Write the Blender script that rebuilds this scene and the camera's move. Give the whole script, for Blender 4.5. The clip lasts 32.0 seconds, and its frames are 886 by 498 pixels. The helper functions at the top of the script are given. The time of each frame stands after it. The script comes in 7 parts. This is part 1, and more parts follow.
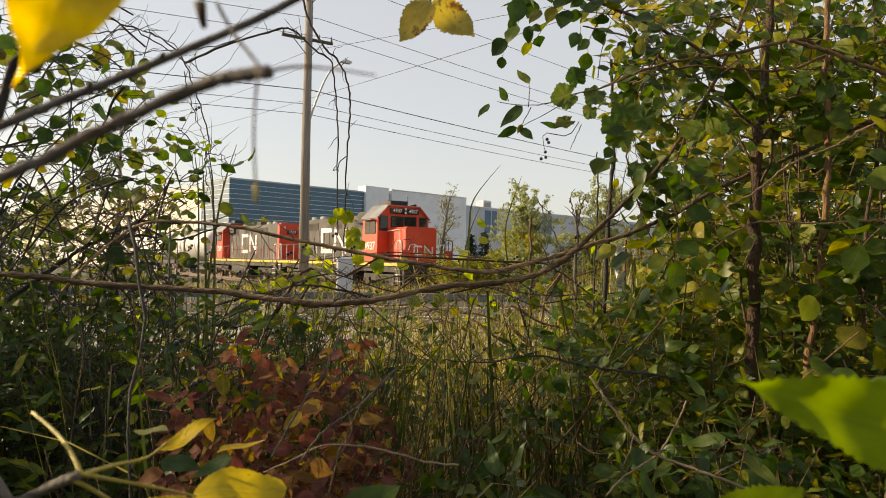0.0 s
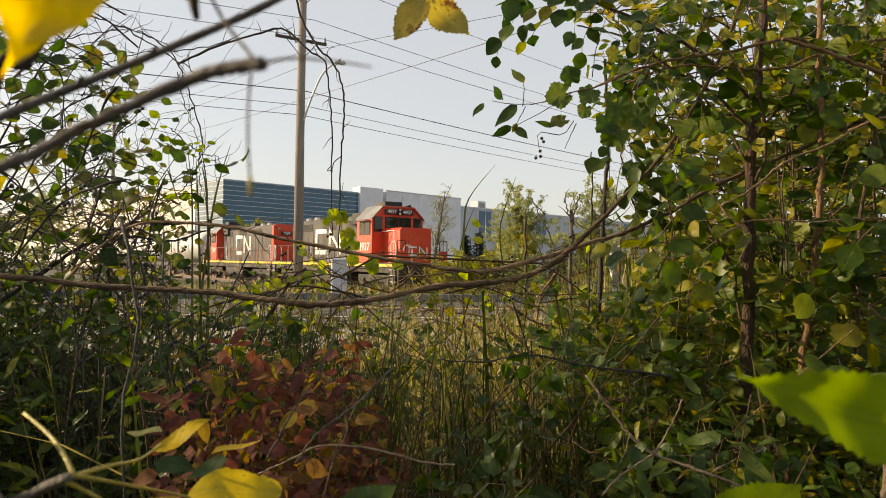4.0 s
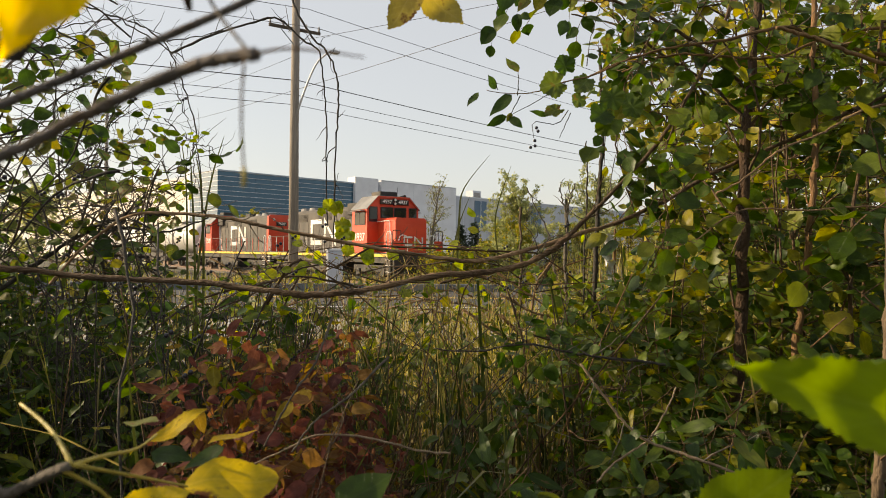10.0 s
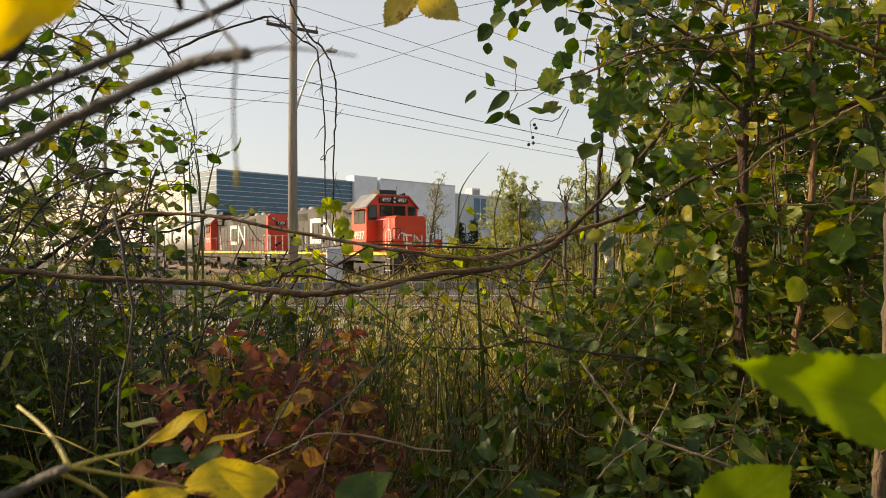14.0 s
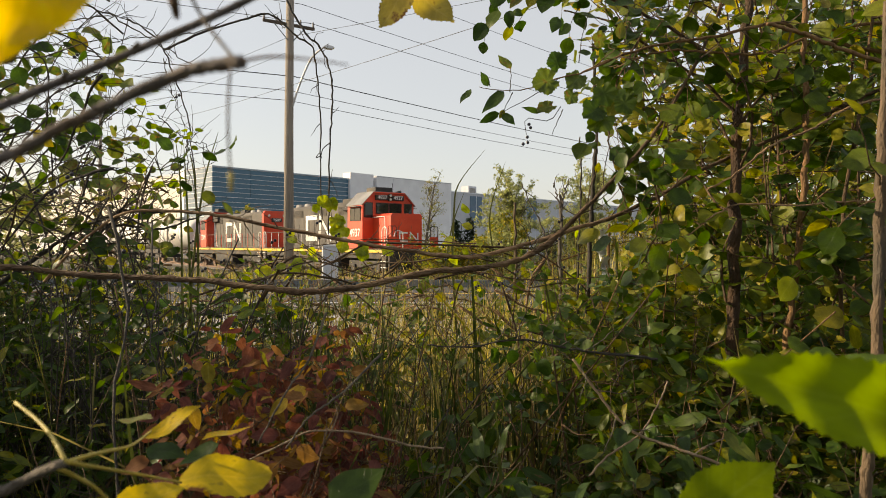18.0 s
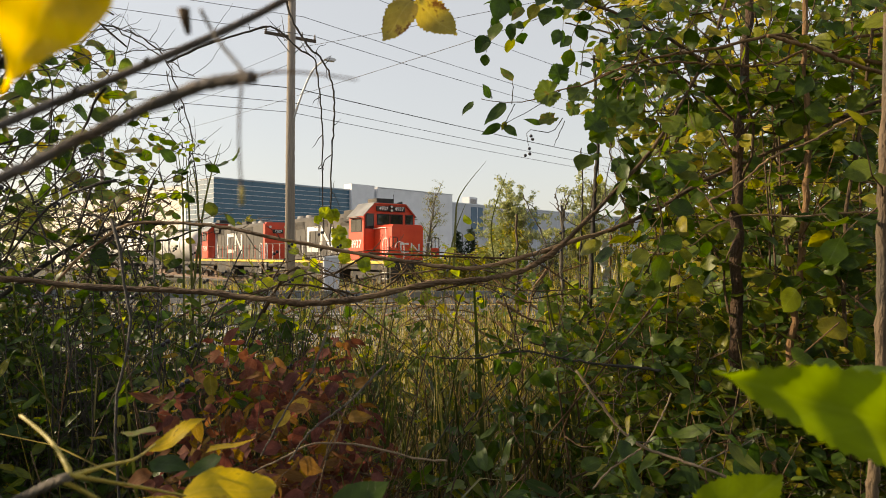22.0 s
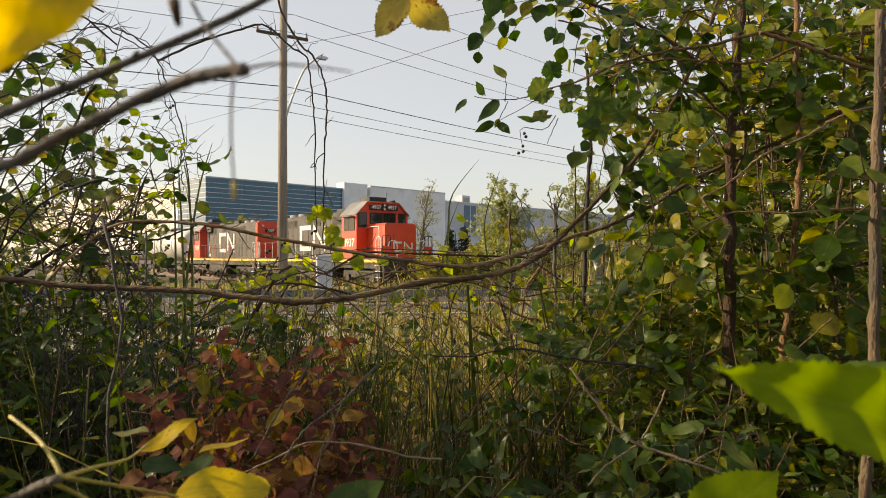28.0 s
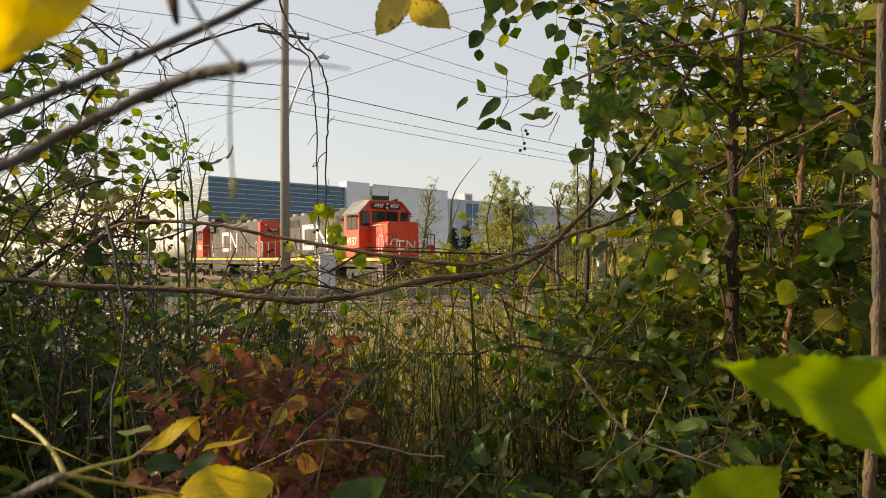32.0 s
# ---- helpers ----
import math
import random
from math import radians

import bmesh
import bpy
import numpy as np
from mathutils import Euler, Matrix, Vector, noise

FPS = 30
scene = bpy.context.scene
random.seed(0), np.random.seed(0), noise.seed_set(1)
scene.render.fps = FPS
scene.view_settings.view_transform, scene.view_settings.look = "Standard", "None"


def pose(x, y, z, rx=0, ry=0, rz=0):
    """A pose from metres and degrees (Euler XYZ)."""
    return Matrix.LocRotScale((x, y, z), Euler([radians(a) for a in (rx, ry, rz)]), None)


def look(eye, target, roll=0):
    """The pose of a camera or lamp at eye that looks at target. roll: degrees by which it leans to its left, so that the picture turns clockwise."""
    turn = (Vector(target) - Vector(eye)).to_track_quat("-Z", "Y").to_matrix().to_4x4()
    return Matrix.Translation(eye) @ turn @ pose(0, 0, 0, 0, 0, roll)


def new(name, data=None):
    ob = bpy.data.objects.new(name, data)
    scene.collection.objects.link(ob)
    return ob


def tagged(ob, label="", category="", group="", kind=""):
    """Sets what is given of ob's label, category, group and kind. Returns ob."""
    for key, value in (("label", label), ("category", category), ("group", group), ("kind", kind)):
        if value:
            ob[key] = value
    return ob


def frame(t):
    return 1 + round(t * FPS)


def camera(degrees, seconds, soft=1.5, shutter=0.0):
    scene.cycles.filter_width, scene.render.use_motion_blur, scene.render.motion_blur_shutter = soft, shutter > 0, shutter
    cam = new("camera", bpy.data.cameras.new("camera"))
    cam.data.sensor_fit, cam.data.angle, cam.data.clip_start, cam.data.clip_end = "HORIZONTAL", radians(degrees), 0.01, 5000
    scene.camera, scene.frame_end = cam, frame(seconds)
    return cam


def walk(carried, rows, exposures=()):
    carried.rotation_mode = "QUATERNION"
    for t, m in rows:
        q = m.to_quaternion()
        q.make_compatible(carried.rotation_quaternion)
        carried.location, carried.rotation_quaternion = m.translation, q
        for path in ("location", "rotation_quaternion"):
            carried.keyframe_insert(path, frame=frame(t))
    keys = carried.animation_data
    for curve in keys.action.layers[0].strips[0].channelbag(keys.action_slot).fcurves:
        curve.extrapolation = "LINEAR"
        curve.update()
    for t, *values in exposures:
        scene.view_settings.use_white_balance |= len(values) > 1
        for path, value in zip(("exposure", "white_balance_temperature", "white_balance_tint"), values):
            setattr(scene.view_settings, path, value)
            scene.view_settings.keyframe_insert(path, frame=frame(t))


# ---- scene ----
cam = camera(66.0, 32.0, soft=0.75)
cam.data.dof.use_dof = True
cam.data.dof.focus_distance = 3.2
cam.data.dof.aperture_fstop = 10.0
walk(cam, [
    (0, pose(-0.0006, -0.0026, 1.5527, 90.92, -0.88, 0.75)),
    (0.5, pose(-0.0006, -0.0023, 1.5528, 90.88, -1.26, 0.32)),
    (1, pose(-0.0005, 0.0005, 1.5510, 90.85, -1.11, 0.36)),
    (1.5, pose(-0.0038, -0.0001, 1.5529, 90.87, -1.23, 0.39)),
    (2, pose(-0.0002, -0.0019, 1.5495, 90.97, -0.83, 0.30)),
    (2.5, pose(-0.0042, -0.0005, 1.5529, 91.02, -0.85, 0.37)),
    (3, pose(-0.0016, 0.0005, 1.5517, 90.97, -0.73, 0.34)),
    (3.5, pose(-0.0017, 0.0015, 1.5501, 90.97, -0.66, 0.35)),
    (5.5, pose(-0.0018, -0.0007, 1.5512, 91.05, -0.56, 0.05)),
    (6, pose(-0.0019, 0.0002, 1.5511, 91.01, -0.54, -0.00)),
    (6.5, pose(-0.0015, 0.0003, 1.5505, 91.04, -0.41, -0.02)),
    (7, pose(-0.0015, -0.0002, 1.5507, 91.05, -0.38, 0.01)),
    (7.5, pose(-0.0016, -0.0001, 1.5508, 91.01, -0.33, -0.03)),
    (8, pose(-0.0016, -0.0003, 1.5511, 90.99, -0.44, -0.11)),
    (8.5, pose(-0.0033, -0.0014, 1.5527, 91.01, -0.70, -0.06)),
    (9, pose(-0.0014, -0.0017, 1.5512, 90.88, -0.60, -0.13)),
    (9.5, pose(-0.0008, -0.0011, 1.5500, 90.69, -0.40, -0.08)),
    (10, pose(-0.0009, -0.0012, 1.5500, 90.14, -0.41, -0.08)),
    (10.5, pose(-0.0008, -0.0018, 1.5507, 90.11, -0.51, -0.09)),
    (11, pose(-0.0007, -0.0029, 1.5507, 90.14, -0.47, -0.09)),
    (11.5, pose(-0.0009, -0.0023, 1.5515, 90.10, -0.53, -0.17)),
    (12, pose(-0.0009, -0.0020, 1.5525, 90.09, -0.48, -0.20)),
    (12.5, pose(-0.0005, 0.0002, 1.5505, 90.03, -0.18, -0.06)),
    (13, pose(0.0000, 0.0000, 1.5500, 90.00, -0.00, 0.00)),
    (13.5, pose(0.0004, -0.0011, 1.5504, 90.02, 0.08, -0.06)),
    (14, pose(0.0010, -0.0000, 1.5505, 89.95, 0.09, -0.11)),
    (14.5, pose(0.0020, -0.0041, 1.5508, 89.99, 0.10, -0.17)),
    (16.5, pose(0.0053, -0.0082, 1.5508, 89.81, 0.34, -0.42)),
    (17, pose(0.0049, -0.0089, 1.5518, 89.78, 0.07, -0.36)),
    (17.5, pose(0.0036, -0.0084, 1.5529, 89.77, -0.21, -0.32)),
    (18, pose(0.0044, -0.0091, 1.5524, 89.76, -0.17, -0.45)),
    (18.5, pose(0.0046, -0.0088, 1.5514, 89.81, -0.09, -0.43)),
    (19, pose(0.0031, -0.0075, 1.5518, 89.80, -0.21, -0.35)),
    (19.5, pose(0.0007, -0.0078, 1.5536, 89.84, -0.44, -0.44)),
    (20, pose(0.0041, -0.0100, 1.5521, 89.82, -0.29, -0.42)),
    (20.5, pose(0.0016, -0.0057, 1.5511, 89.85, -0.11, -0.32)),
    (21, pose(0.0016, -0.0082, 1.5528, 89.96, -0.01, -0.42)),
    (21.5, pose(-0.0001, -0.0093, 1.5546, 90.19, -0.10, -0.41)),
    (22, pose(0.0010, -0.0098, 1.5534, 90.68, -0.09, -0.36)),
    (22.5, pose(0.0008, -0.0073, 1.5526, 90.62, -0.07, -0.52)),
    (23, pose(0.0002, -0.0055, 1.5519, 90.60, -0.00, -0.45)),
    (23.5, pose(0.0027, -0.0079, 1.5524, 90.64, 0.22, -0.59)),
    (24, pose(0.0019, -0.0073, 1.5518, 90.59, 0.26, -0.62)),
    (24.5, pose(0.0023, -0.0096, 1.5526, 90.65, 0.24, -0.75)),
    (25, pose(0.0015, -0.0098, 1.5535, 90.52, 0.01, -0.84)),
    (25.5, pose(0.0003, -0.0088, 1.5540, 90.58, -0.02, -0.90)),
    (27.5, pose(-0.0007, -0.0054, 1.5521, 90.63, 0.14, -0.91)),
    (28, pose(-0.0003, -0.0055, 1.5522, 90.55, 0.14, -0.94)),
    (28.5, pose(0.0001, -0.0053, 1.5519, 90.52, 0.29, -0.93)),
    (29, pose(0.0011, -0.0045, 1.5506, 90.50, 0.48, -0.77)),
    (29.5, pose(0.0009, -0.0050, 1.5510, 90.45, 0.56, -0.67)),
    (30, pose(0.0008, -0.0050, 1.5512, 90.41, 0.57, -0.64)),
    (30.5, pose(0.0009, -0.0045, 1.5511, 90.43, 0.54, -0.75)),
    (31, pose(0.0010, -0.0051, 1.5511, 90.41, 0.63, -0.74)),
    (31.5, pose(0.0012, -0.0054, 1.5512, 90.42, 0.58, -0.75)),
    (32, pose(0.0011, -0.0061, 1.5514, 90.40, 0.49, -0.71)),
], exposures=[(0.0, 0.67, 7400, 10), (32.0, 0.67, 7400, 10)])

# ---- sky and sun ----
SUN_TO = Vector((-0.93, 0.16, 0.33)).normalized()
world = bpy.data.worlds.new("sky")
scene.world = world
world.use_nodes = True
_n, _l = world.node_tree.nodes, world.node_tree.links
_sky = _n.new("ShaderNodeTexSky")
_sky.sky_type = 'NISHITA'
_sky.sun_disc = False
_sky.sun_elevation = math.asin(SUN_TO.z)
_sky.sun_rotation = math.atan2(SUN_TO.x, SUN_TO.y)
_sky.air_density, _sky.dust_density, _sky.ozone_density = 1.0, 1.6, 1.0
_n["Background"].inputs["Strength"].default_value = 0.15
# thin bright haze over the clear sky
_haze = _n.new("ShaderNodeMixRGB")
_haze.inputs[0].default_value = 0.7
_haze.inputs[2].default_value = (2.95, 3.06, 3.34, 1)
_l.new(_sky.outputs[0], _haze.inputs[1])
_l.new(_haze.outputs[0], _n["Background"].inputs["Color"])
sun = new("sun", bpy.data.lights.new("sun", 'SUN'))
sun.data.energy, sun.data.angle, sun.data.color = 4.6, radians(0.6), (1.0, 0.84, 0.62)
sun.matrix_world = look(SUN_TO * 50, (0, 0, 0))


# ---- materials ----
def nodes_of(name):
    m = bpy.data.materials.new(name)
    m.use_nodes = True
    t = m.node_tree
    return m, t.nodes, t.links, t.nodes["Principled BSDF"]


def ramp(n, stops):
    r = n.new("ShaderNodeValToRGB")
    e = r.color_ramp.elements
    while len(e) < len(stops):
        e.new(0.5)
    for k, (p, c) in zip(e, stops):
        k.position, k.color = p, (*c, 1)
    return r


def surface(name, c1, c2, scale=8.0, rough=0.6, metal=0.0, bump=0.15, grain=60.0, dirt=None, coords="Object", stretch=(1, 1, 1)):
    """Two-scale mottled surface: c1 to c2 in patches, fine grain in relief, optional dirt colour in blotches."""
    m, n, l, b = nodes_of(name)
    co = n.new("ShaderNodeTexCoord")
    mp = n.new("ShaderNodeMapping")
    mp.inputs["Scale"].default_value = stretch
    l.new(co.outputs[coords], mp.inputs[0])
    a = n.new("ShaderNodeTexNoise")
    a.inputs["Scale"].default_value, a.inputs["Detail"].default_value = scale, 6
    l.new(mp.outputs[0], a.inputs["Vector"])
    g = n.new("ShaderNodeTexNoise")
    g.inputs["Scale"].default_value, g.inputs["Detail"].default_value = grain, 4
    l.new(mp.outputs[0], g.inputs["Vector"])
    r = ramp(n, [(0.3, c1), (0.7, c2)])
    l.new(a.outputs[0], r.inputs[0])
    col = r.outputs[0]
    if dirt:
        d = n.new("ShaderNodeTexNoise")
        d.inputs["Scale"].default_value, d.inputs["Detail"].default_value = scale * 0.37, 8
        l.new(mp.outputs[0], d.inputs["Vector"])
        dr = ramp(n, [(0.5, (0, 0, 0)), (0.68, (0.8, 0.8, 0.8))])
        l.new(d.outputs[0], dr.inputs[0])
        mx = n.new("ShaderNodeMixRGB")
        l.new(dr.outputs[0], mx.inputs[0])
        l.new(col, mx.inputs[1])
        mx.inputs[2].default_value = (*dirt, 1)
        col = mx.outputs[0]
    l.new(col, b.inputs["Base Color"])
    b.inputs["Roughness"].default_value, b.inputs["Metallic"].default_value = rough, metal
    rr = n.new("ShaderNodeMapRange")
    rr.inputs[3].default_value, rr.inputs[4].default_value = max(rough - 0.12, 0.05), min(rough + 0.15, 1)
    l.new(g.outputs[0], rr.inputs[0])
    l.new(rr.outputs[0], b.inputs["Roughness"])
    bp = n.new("ShaderNodeBump")
    bp.inputs["Strength"].default_value, bp.inputs["Distance"].default_value = bump, 0.02
    l.new(g.outputs[0], bp.inputs["Height"])
    l.new(bp.outputs[0], b.inputs["Normal"])
    return m


def leafy(name, stops, trans=0.45, rough=0.42, blotch=None, blotch_at=0.62, island=False, vein=0.22, spec=0.3):
    """Leaf: colour varies leaf by leaf along the stops, pale midrib and side veins from the leaf's own map, some light shines through."""
    m, n, l, b = nodes_of(name)
    if island:
        rnd = n.new("ShaderNodeNewGeometry").outputs["Random Per Island"]
    else:
        rnd = n.new("ShaderNodeObjectInfo").outputs["Random"]
    r = ramp(n, stops)
    l.new(rnd, r.inputs[0])
    uv = n.new("ShaderNodeUVMap")
    sp = n.new("ShaderNodeSeparateXYZ")
    l.new(uv.outputs[0], sp.inputs[0])

    def math_(op, a, bb=None):
        q = n.new("ShaderNodeMath")
        q.operation = op
        for i, v in enumerate((a, bb)):
            if v is None:
                continue
            if isinstance(v, (int, float)):
                q.inputs[i].default_value = v
            else:
                l.new(v, q.inputs[i])
        return q.outputs[0]
    u = math_('ABSOLUTE', math_('SUBTRACT', sp.outputs[0], 0.5))
    rib = math_('LESS_THAN', u, 0.022)
    side = math_('LESS_THAN', math_('FRACT', math_('MULTIPLY', math_('SUBTRACT', sp.outputs[1], math_('MULTIPLY', u, 0.55)), 7.0)), 0.13)
    veins = math_('MAXIMUM', rib, math_('MULTIPLY', side, 0.55))
    mx = n.new("ShaderNodeMixRGB")
    l.new(math_('MULTIPLY', veins, vein), mx.inputs[0])
    ns = n.new("ShaderNodeTexNoise")
    ns.inputs["Scale"].default_value, ns.inputs["Detail"].default_value = 3.0, 5
    add = n.new("ShaderNodeVectorMath")
    cmb = n.new("ShaderNodeCombineXYZ")
    l.new(math_('MULTIPLY', rnd, 37.0), cmb.inputs[2])
    l.new(uv.outputs[0], add.inputs[0])
    l.new(cmb.outputs[0], add.inputs[1])
    l.new(add.outputs[0], ns.inputs["Vector"])
    hv = n.new("ShaderNodeHueSaturation")
    vr = n.new("ShaderNodeMapRange")
    vr.inputs[1].default_value, vr.inputs[2].default_value = 0.3, 0.7
    vr.inputs[3].default_value, vr.inputs[4].default_value = 0.7, 1.3
    l.new(ns.outputs[0], vr.inputs[0])
    l.new(vr.outputs[0], hv.inputs["Value"])
    l.new(r.outputs[0], hv.inputs["Color"])
    col = hv.outputs[0]
    if blotch:
        br = ramp(n, [(blotch_at - 0.04, (0, 0, 0)), (blotch_at + 0.04, (1, 1, 1))])
        l.new(ns.outputs[0], br.inputs[0])
        bx = n.new("ShaderNodeMixRGB")
        l.new(br.outputs[0], bx.inputs[0])
        l.new(col, bx.inputs[1])
        bx.inputs[2].default_value = (*blotch, 1)
        col = bx.outputs[0]
    l.new(col, mx.inputs[1])
    pale = n.new("ShaderNodeHueSaturation")
    pale.inputs["Value"].default_value, pale.inputs["Saturation"].default_value = 1.7, 0.8
    l.new(col, pale.inputs["Color"])
    l.new(pale.outputs[0], mx.inputs[2])
    l.new(mx.outputs[0], b.inputs["Base Color"])
    b.inputs["Roughness"].default_value = rough
    b.inputs["Specular IOR Level"].default_value = spec
    bp = n.new("ShaderNodeBump")
    bp.inputs["Strength"].default_value, bp.inputs["Distance"].default_value = 0.5, 0.002
    l.new(math_('ADD', math_('MULTIPLY', veins, -1.0), ns.outputs[0]), bp.inputs["Height"])
    l.new(bp.outputs[0], b.inputs["Normal"])
    tr = n.new("ShaderNodeBsdfTranslucent")
    th = n.new("ShaderNodeHueSaturation")
    th.inputs["Value"].default_value, th.inputs["Saturation"].default_value = 1.5, 1.15
    l.new(mx.outputs[0], th.inputs["Color"])
    l.new(th.outputs[0], tr.inputs["Color"])
    ms = n.new("ShaderNodeMixShader")
    ms.inputs[0].default_value = trans
    l.new(b.outputs[0], ms.inputs[1])
    l.new(tr.outputs[0], ms.inputs[2])
    l.new(ms.outputs[0], n["Material Output"].inputs[0])
    return m


def glassy(name, tint, rough=0.06):
    m, n, l, b = nodes_of(name)
    b.inputs["Base Color"].default_value = (*tint, 1)
    b.inputs["Roughness"].default_value = rough
    b.inputs["Metallic"].default_value = 0.0
    b.inputs["Specular IOR Level"].default_value = 0.5
    return m


GREENS = [(0.0, (0.028, 0.057, 0.006)), (0.35, (0.056, 0.096, 0.010)), (0.6, (0.096, 0.138, 0.012)), (0.83, (0.16, 0.175, 0.014)), (1.0, (0.28, 0.235, 0.018))]
DARKS = [(0.0, (0.024, 0.05, 0.008)), (0.5, (0.043, 0.08, 0.012)), (0.85, (0.07, 0.105, 0.014)), (1.0, (0.16, 0.15, 0.02))]
REDS = [(0.0, (0.092, 0.038, 0.032)), (0.35, (0.14, 0.052, 0.04)), (0.66, (0.165, 0.07, 0.036)), (0.82, (0.18, 0.105, 0.032)), (0.92, (0.28, 0.185, 0.028)), (1.0, (0.12, 0.14, 0.022))]
YELLOWS = [(0.0, (0.62, 0.46, 0.012)), (0.5, (0.75, 0.50, 0.010)), (1.0, (0.76, 0.46, 0.010))]
M = {}
M["asphalt"] = surface("asphalt", (0.045, 0.045, 0.047), (0.07, 0.068, 0.066), 3, 0.9, 0, 0.4, 180)
M["soil"] = surface("soil", (0.045, 0.036, 0.022), (0.10, 0.085, 0.05), 1.2, 0.95, 0, 0.6, 30, dirt=(0.05, 0.06, 0.02))
M["ballast"] = surface("ballast", (0.16, 0.14, 0.12), (0.28, 0.25, 0.22), 2.0, 0.95, 0, 1.0, 22)
M["pale_gravel"] = surface("pale_gravel", (0.27, 0.26, 0.25), (0.42, 0.41, 0.39), 2.5, 0.95, 0, 0.9, 26, dirt=(0.2, 0.17, 0.12))
M["steel_galv"] = surface("galvanised_steel", (0.055, 0.07, 0.085), (0.10, 0.12, 0.135), 5, 0.6, 0.0, 0.05, 80, dirt=(0.16, 0.14, 0.12))
M["lamp_metal"] = surface("lamp_metal", (0.48, 0.49, 0.5), (0.62, 0.62, 0.63), 5, 0.45, 0.2, 0.03, 80)
M["rail_steel"] = surface("rail_steel", (0.10, 0.06, 0.04), (0.2, 0.13, 0.09), 9, 0.6, 0.5, 0.1, 90)
M["tie_wood"] = surface("tie_wood", (0.05, 0.04, 0.03), (0.12, 0.09, 0.07), 6, 0.9, 0, 0.5, 50, stretch=(1, 8, 8))
M["pole_wood"] = surface("pole_wood", (0.17, 0.145, 0.12), (0.33, 0.285, 0.235), 5, 0.85, 0, 0.5, 30, dirt=(0.2, 0.16, 0.12), stretch=(6, 6, 0.25))
M["white_paint"] = surface("white_paint", (0.66, 0.66, 0.68), (0.78, 0.78, 0.8), 0.6, 0.6, 0, 0.03, 20)
M["grey_panel"] = surface("grey_panel", (0.40, 0.42, 0.46), (0.5, 0.52, 0.56), 0.5, 0.6, 0, 0.03, 20)
M["cream_wall"] = surface("cream_wall", (0.62, 0.56, 0.46), (0.74, 0.68, 0.57), 0.4, 0.75, 0, 0.05, 12)
M["blue_glass"] = glassy("blue_glass", (0.03, 0.11, 0.18), 0.2)
M["side_glass"] = glassy("side_glass", (0.11, 0.18, 0.25), 0.3)
M["blue_panel"] = surface("blue_panel", (0.05, 0.11, 0.18), (0.08, 0.15, 0.23), 0.7, 0.35, 0, 0.03, 20)
M["mullion"] = surface("mullion", (0.62, 0.66, 0.7), (0.72, 0.76, 0.8), 1, 0.5, 0.0, 0.02, 20)
M["mullion_dull"] = surface("mullion_dull", (0.30, 0.36, 0.42), (0.38, 0.44, 0.5), 1, 0.45, 0.2, 0.02, 20)
M["roof_gravel"] = surface("roof_gravel", (0.2, 0.19, 0.18), (0.3, 0.29, 0.27), 3, 0.9, 0, 0.4, 40)
M["loco_red"] = surface("loco_red", (0.62, 0.045, 0.012), (0.72, 0.07, 0.02), 1.6, 0.42, 0, 0.04, 14, dirt=(0.50, 0.06, 0.03))
M["loco_grey"] = surface("loco_grey", (0.034, 0.029, 0.024), (0.072, 0.06, 0.048), 1.2, 0.68, 0, 0.06, 12, dirt=(0.11, 0.088, 0.064))
M["loco_roof"] = surface("loco_roof", (0.16, 0.16, 0.165), (0.26, 0.255, 0.25), 1.5, 0.65, 0, 0.06, 14, dirt=(0.1, 0.09, 0.08))
M["loco_white"] = surface("loco_white", (0.68, 0.66, 0.6), (0.8, 0.78, 0.74), 2, 0.5, 0, 0.03, 14, dirt=(0.5, 0.46, 0.4))
M["loco_yellow"] = surface("loco_yellow", (0.68, 0.42, 0.03), (0.8, 0.52, 0.05), 3, 0.5, 0, 0.03, 14, dirt=(0.4, 0.25, 0.05))
M["black_iron"] = surface("black_iron", (0.015, 0.014, 0.013), (0.045, 0.04, 0.036), 3, 0.7, 0.2, 0.1, 30, dirt=(0.10, 0.075, 0.05))
M["tank_paint"] = surface("tank_paint", (0.48, 0.47, 0.45), (0.6, 0.59, 0.56), 0.8, 0.5, 0, 0.04, 10, dirt=(0.34, 0.31, 0.27))
M["dark_glass"] = glassy("dark_glass", (0.012, 0.014, 0.016), 0.05)
M["car_glass"] = glassy("car_glass", (0.035, 0.04, 0.045), 0.04)
M["car_glass"].node_tree.nodes["Principled BSDF"].inputs["Metallic"].default_value = 0.15
M["lamp_glass"] = glassy("lamp_glass", (0.6, 0.58, 0.5), 0.1)
M["tail_red"] = surface("tail_red", (0.35, 0.01, 0.01), (0.45, 0.02, 0.015), 5, 0.2, 0, 0.02, 30)
M["car_blue"] = surface("car_paint_blue", (0.13, 0.16, 0.20), (0.15, 0.18, 0.22), 1, 0.25, 0.4, 0.0, 20)
M["car_white"] = surface("car_paint_white", (0.70, 0.71, 0.74), (0.76, 0.77, 0.8), 1, 0.22, 0, 0.0, 20)
M["car_navy"] = surface("car_paint_navy", (0.08, 0.095, 0.12), (0.09, 0.105, 0.13), 1, 0.2, 0.3, 0.0, 20)
for _k in ("car_blue", "car_white", "car_navy"):
    M[_k].node_tree.nodes["Principled BSDF"].inputs["Coat Weight"].default_value = 1.0
M["rubber"] = surface("rubber", (0.015, 0.015, 0.015), (0.03, 0.03, 0.03), 8, 0.85, 0, 0.1, 60)
M["alloy"] = surface("alloy", (0.4, 0.41, 0.42), (0.55, 0.56, 0.57), 6, 0.35, 0.9, 0.02, 60)
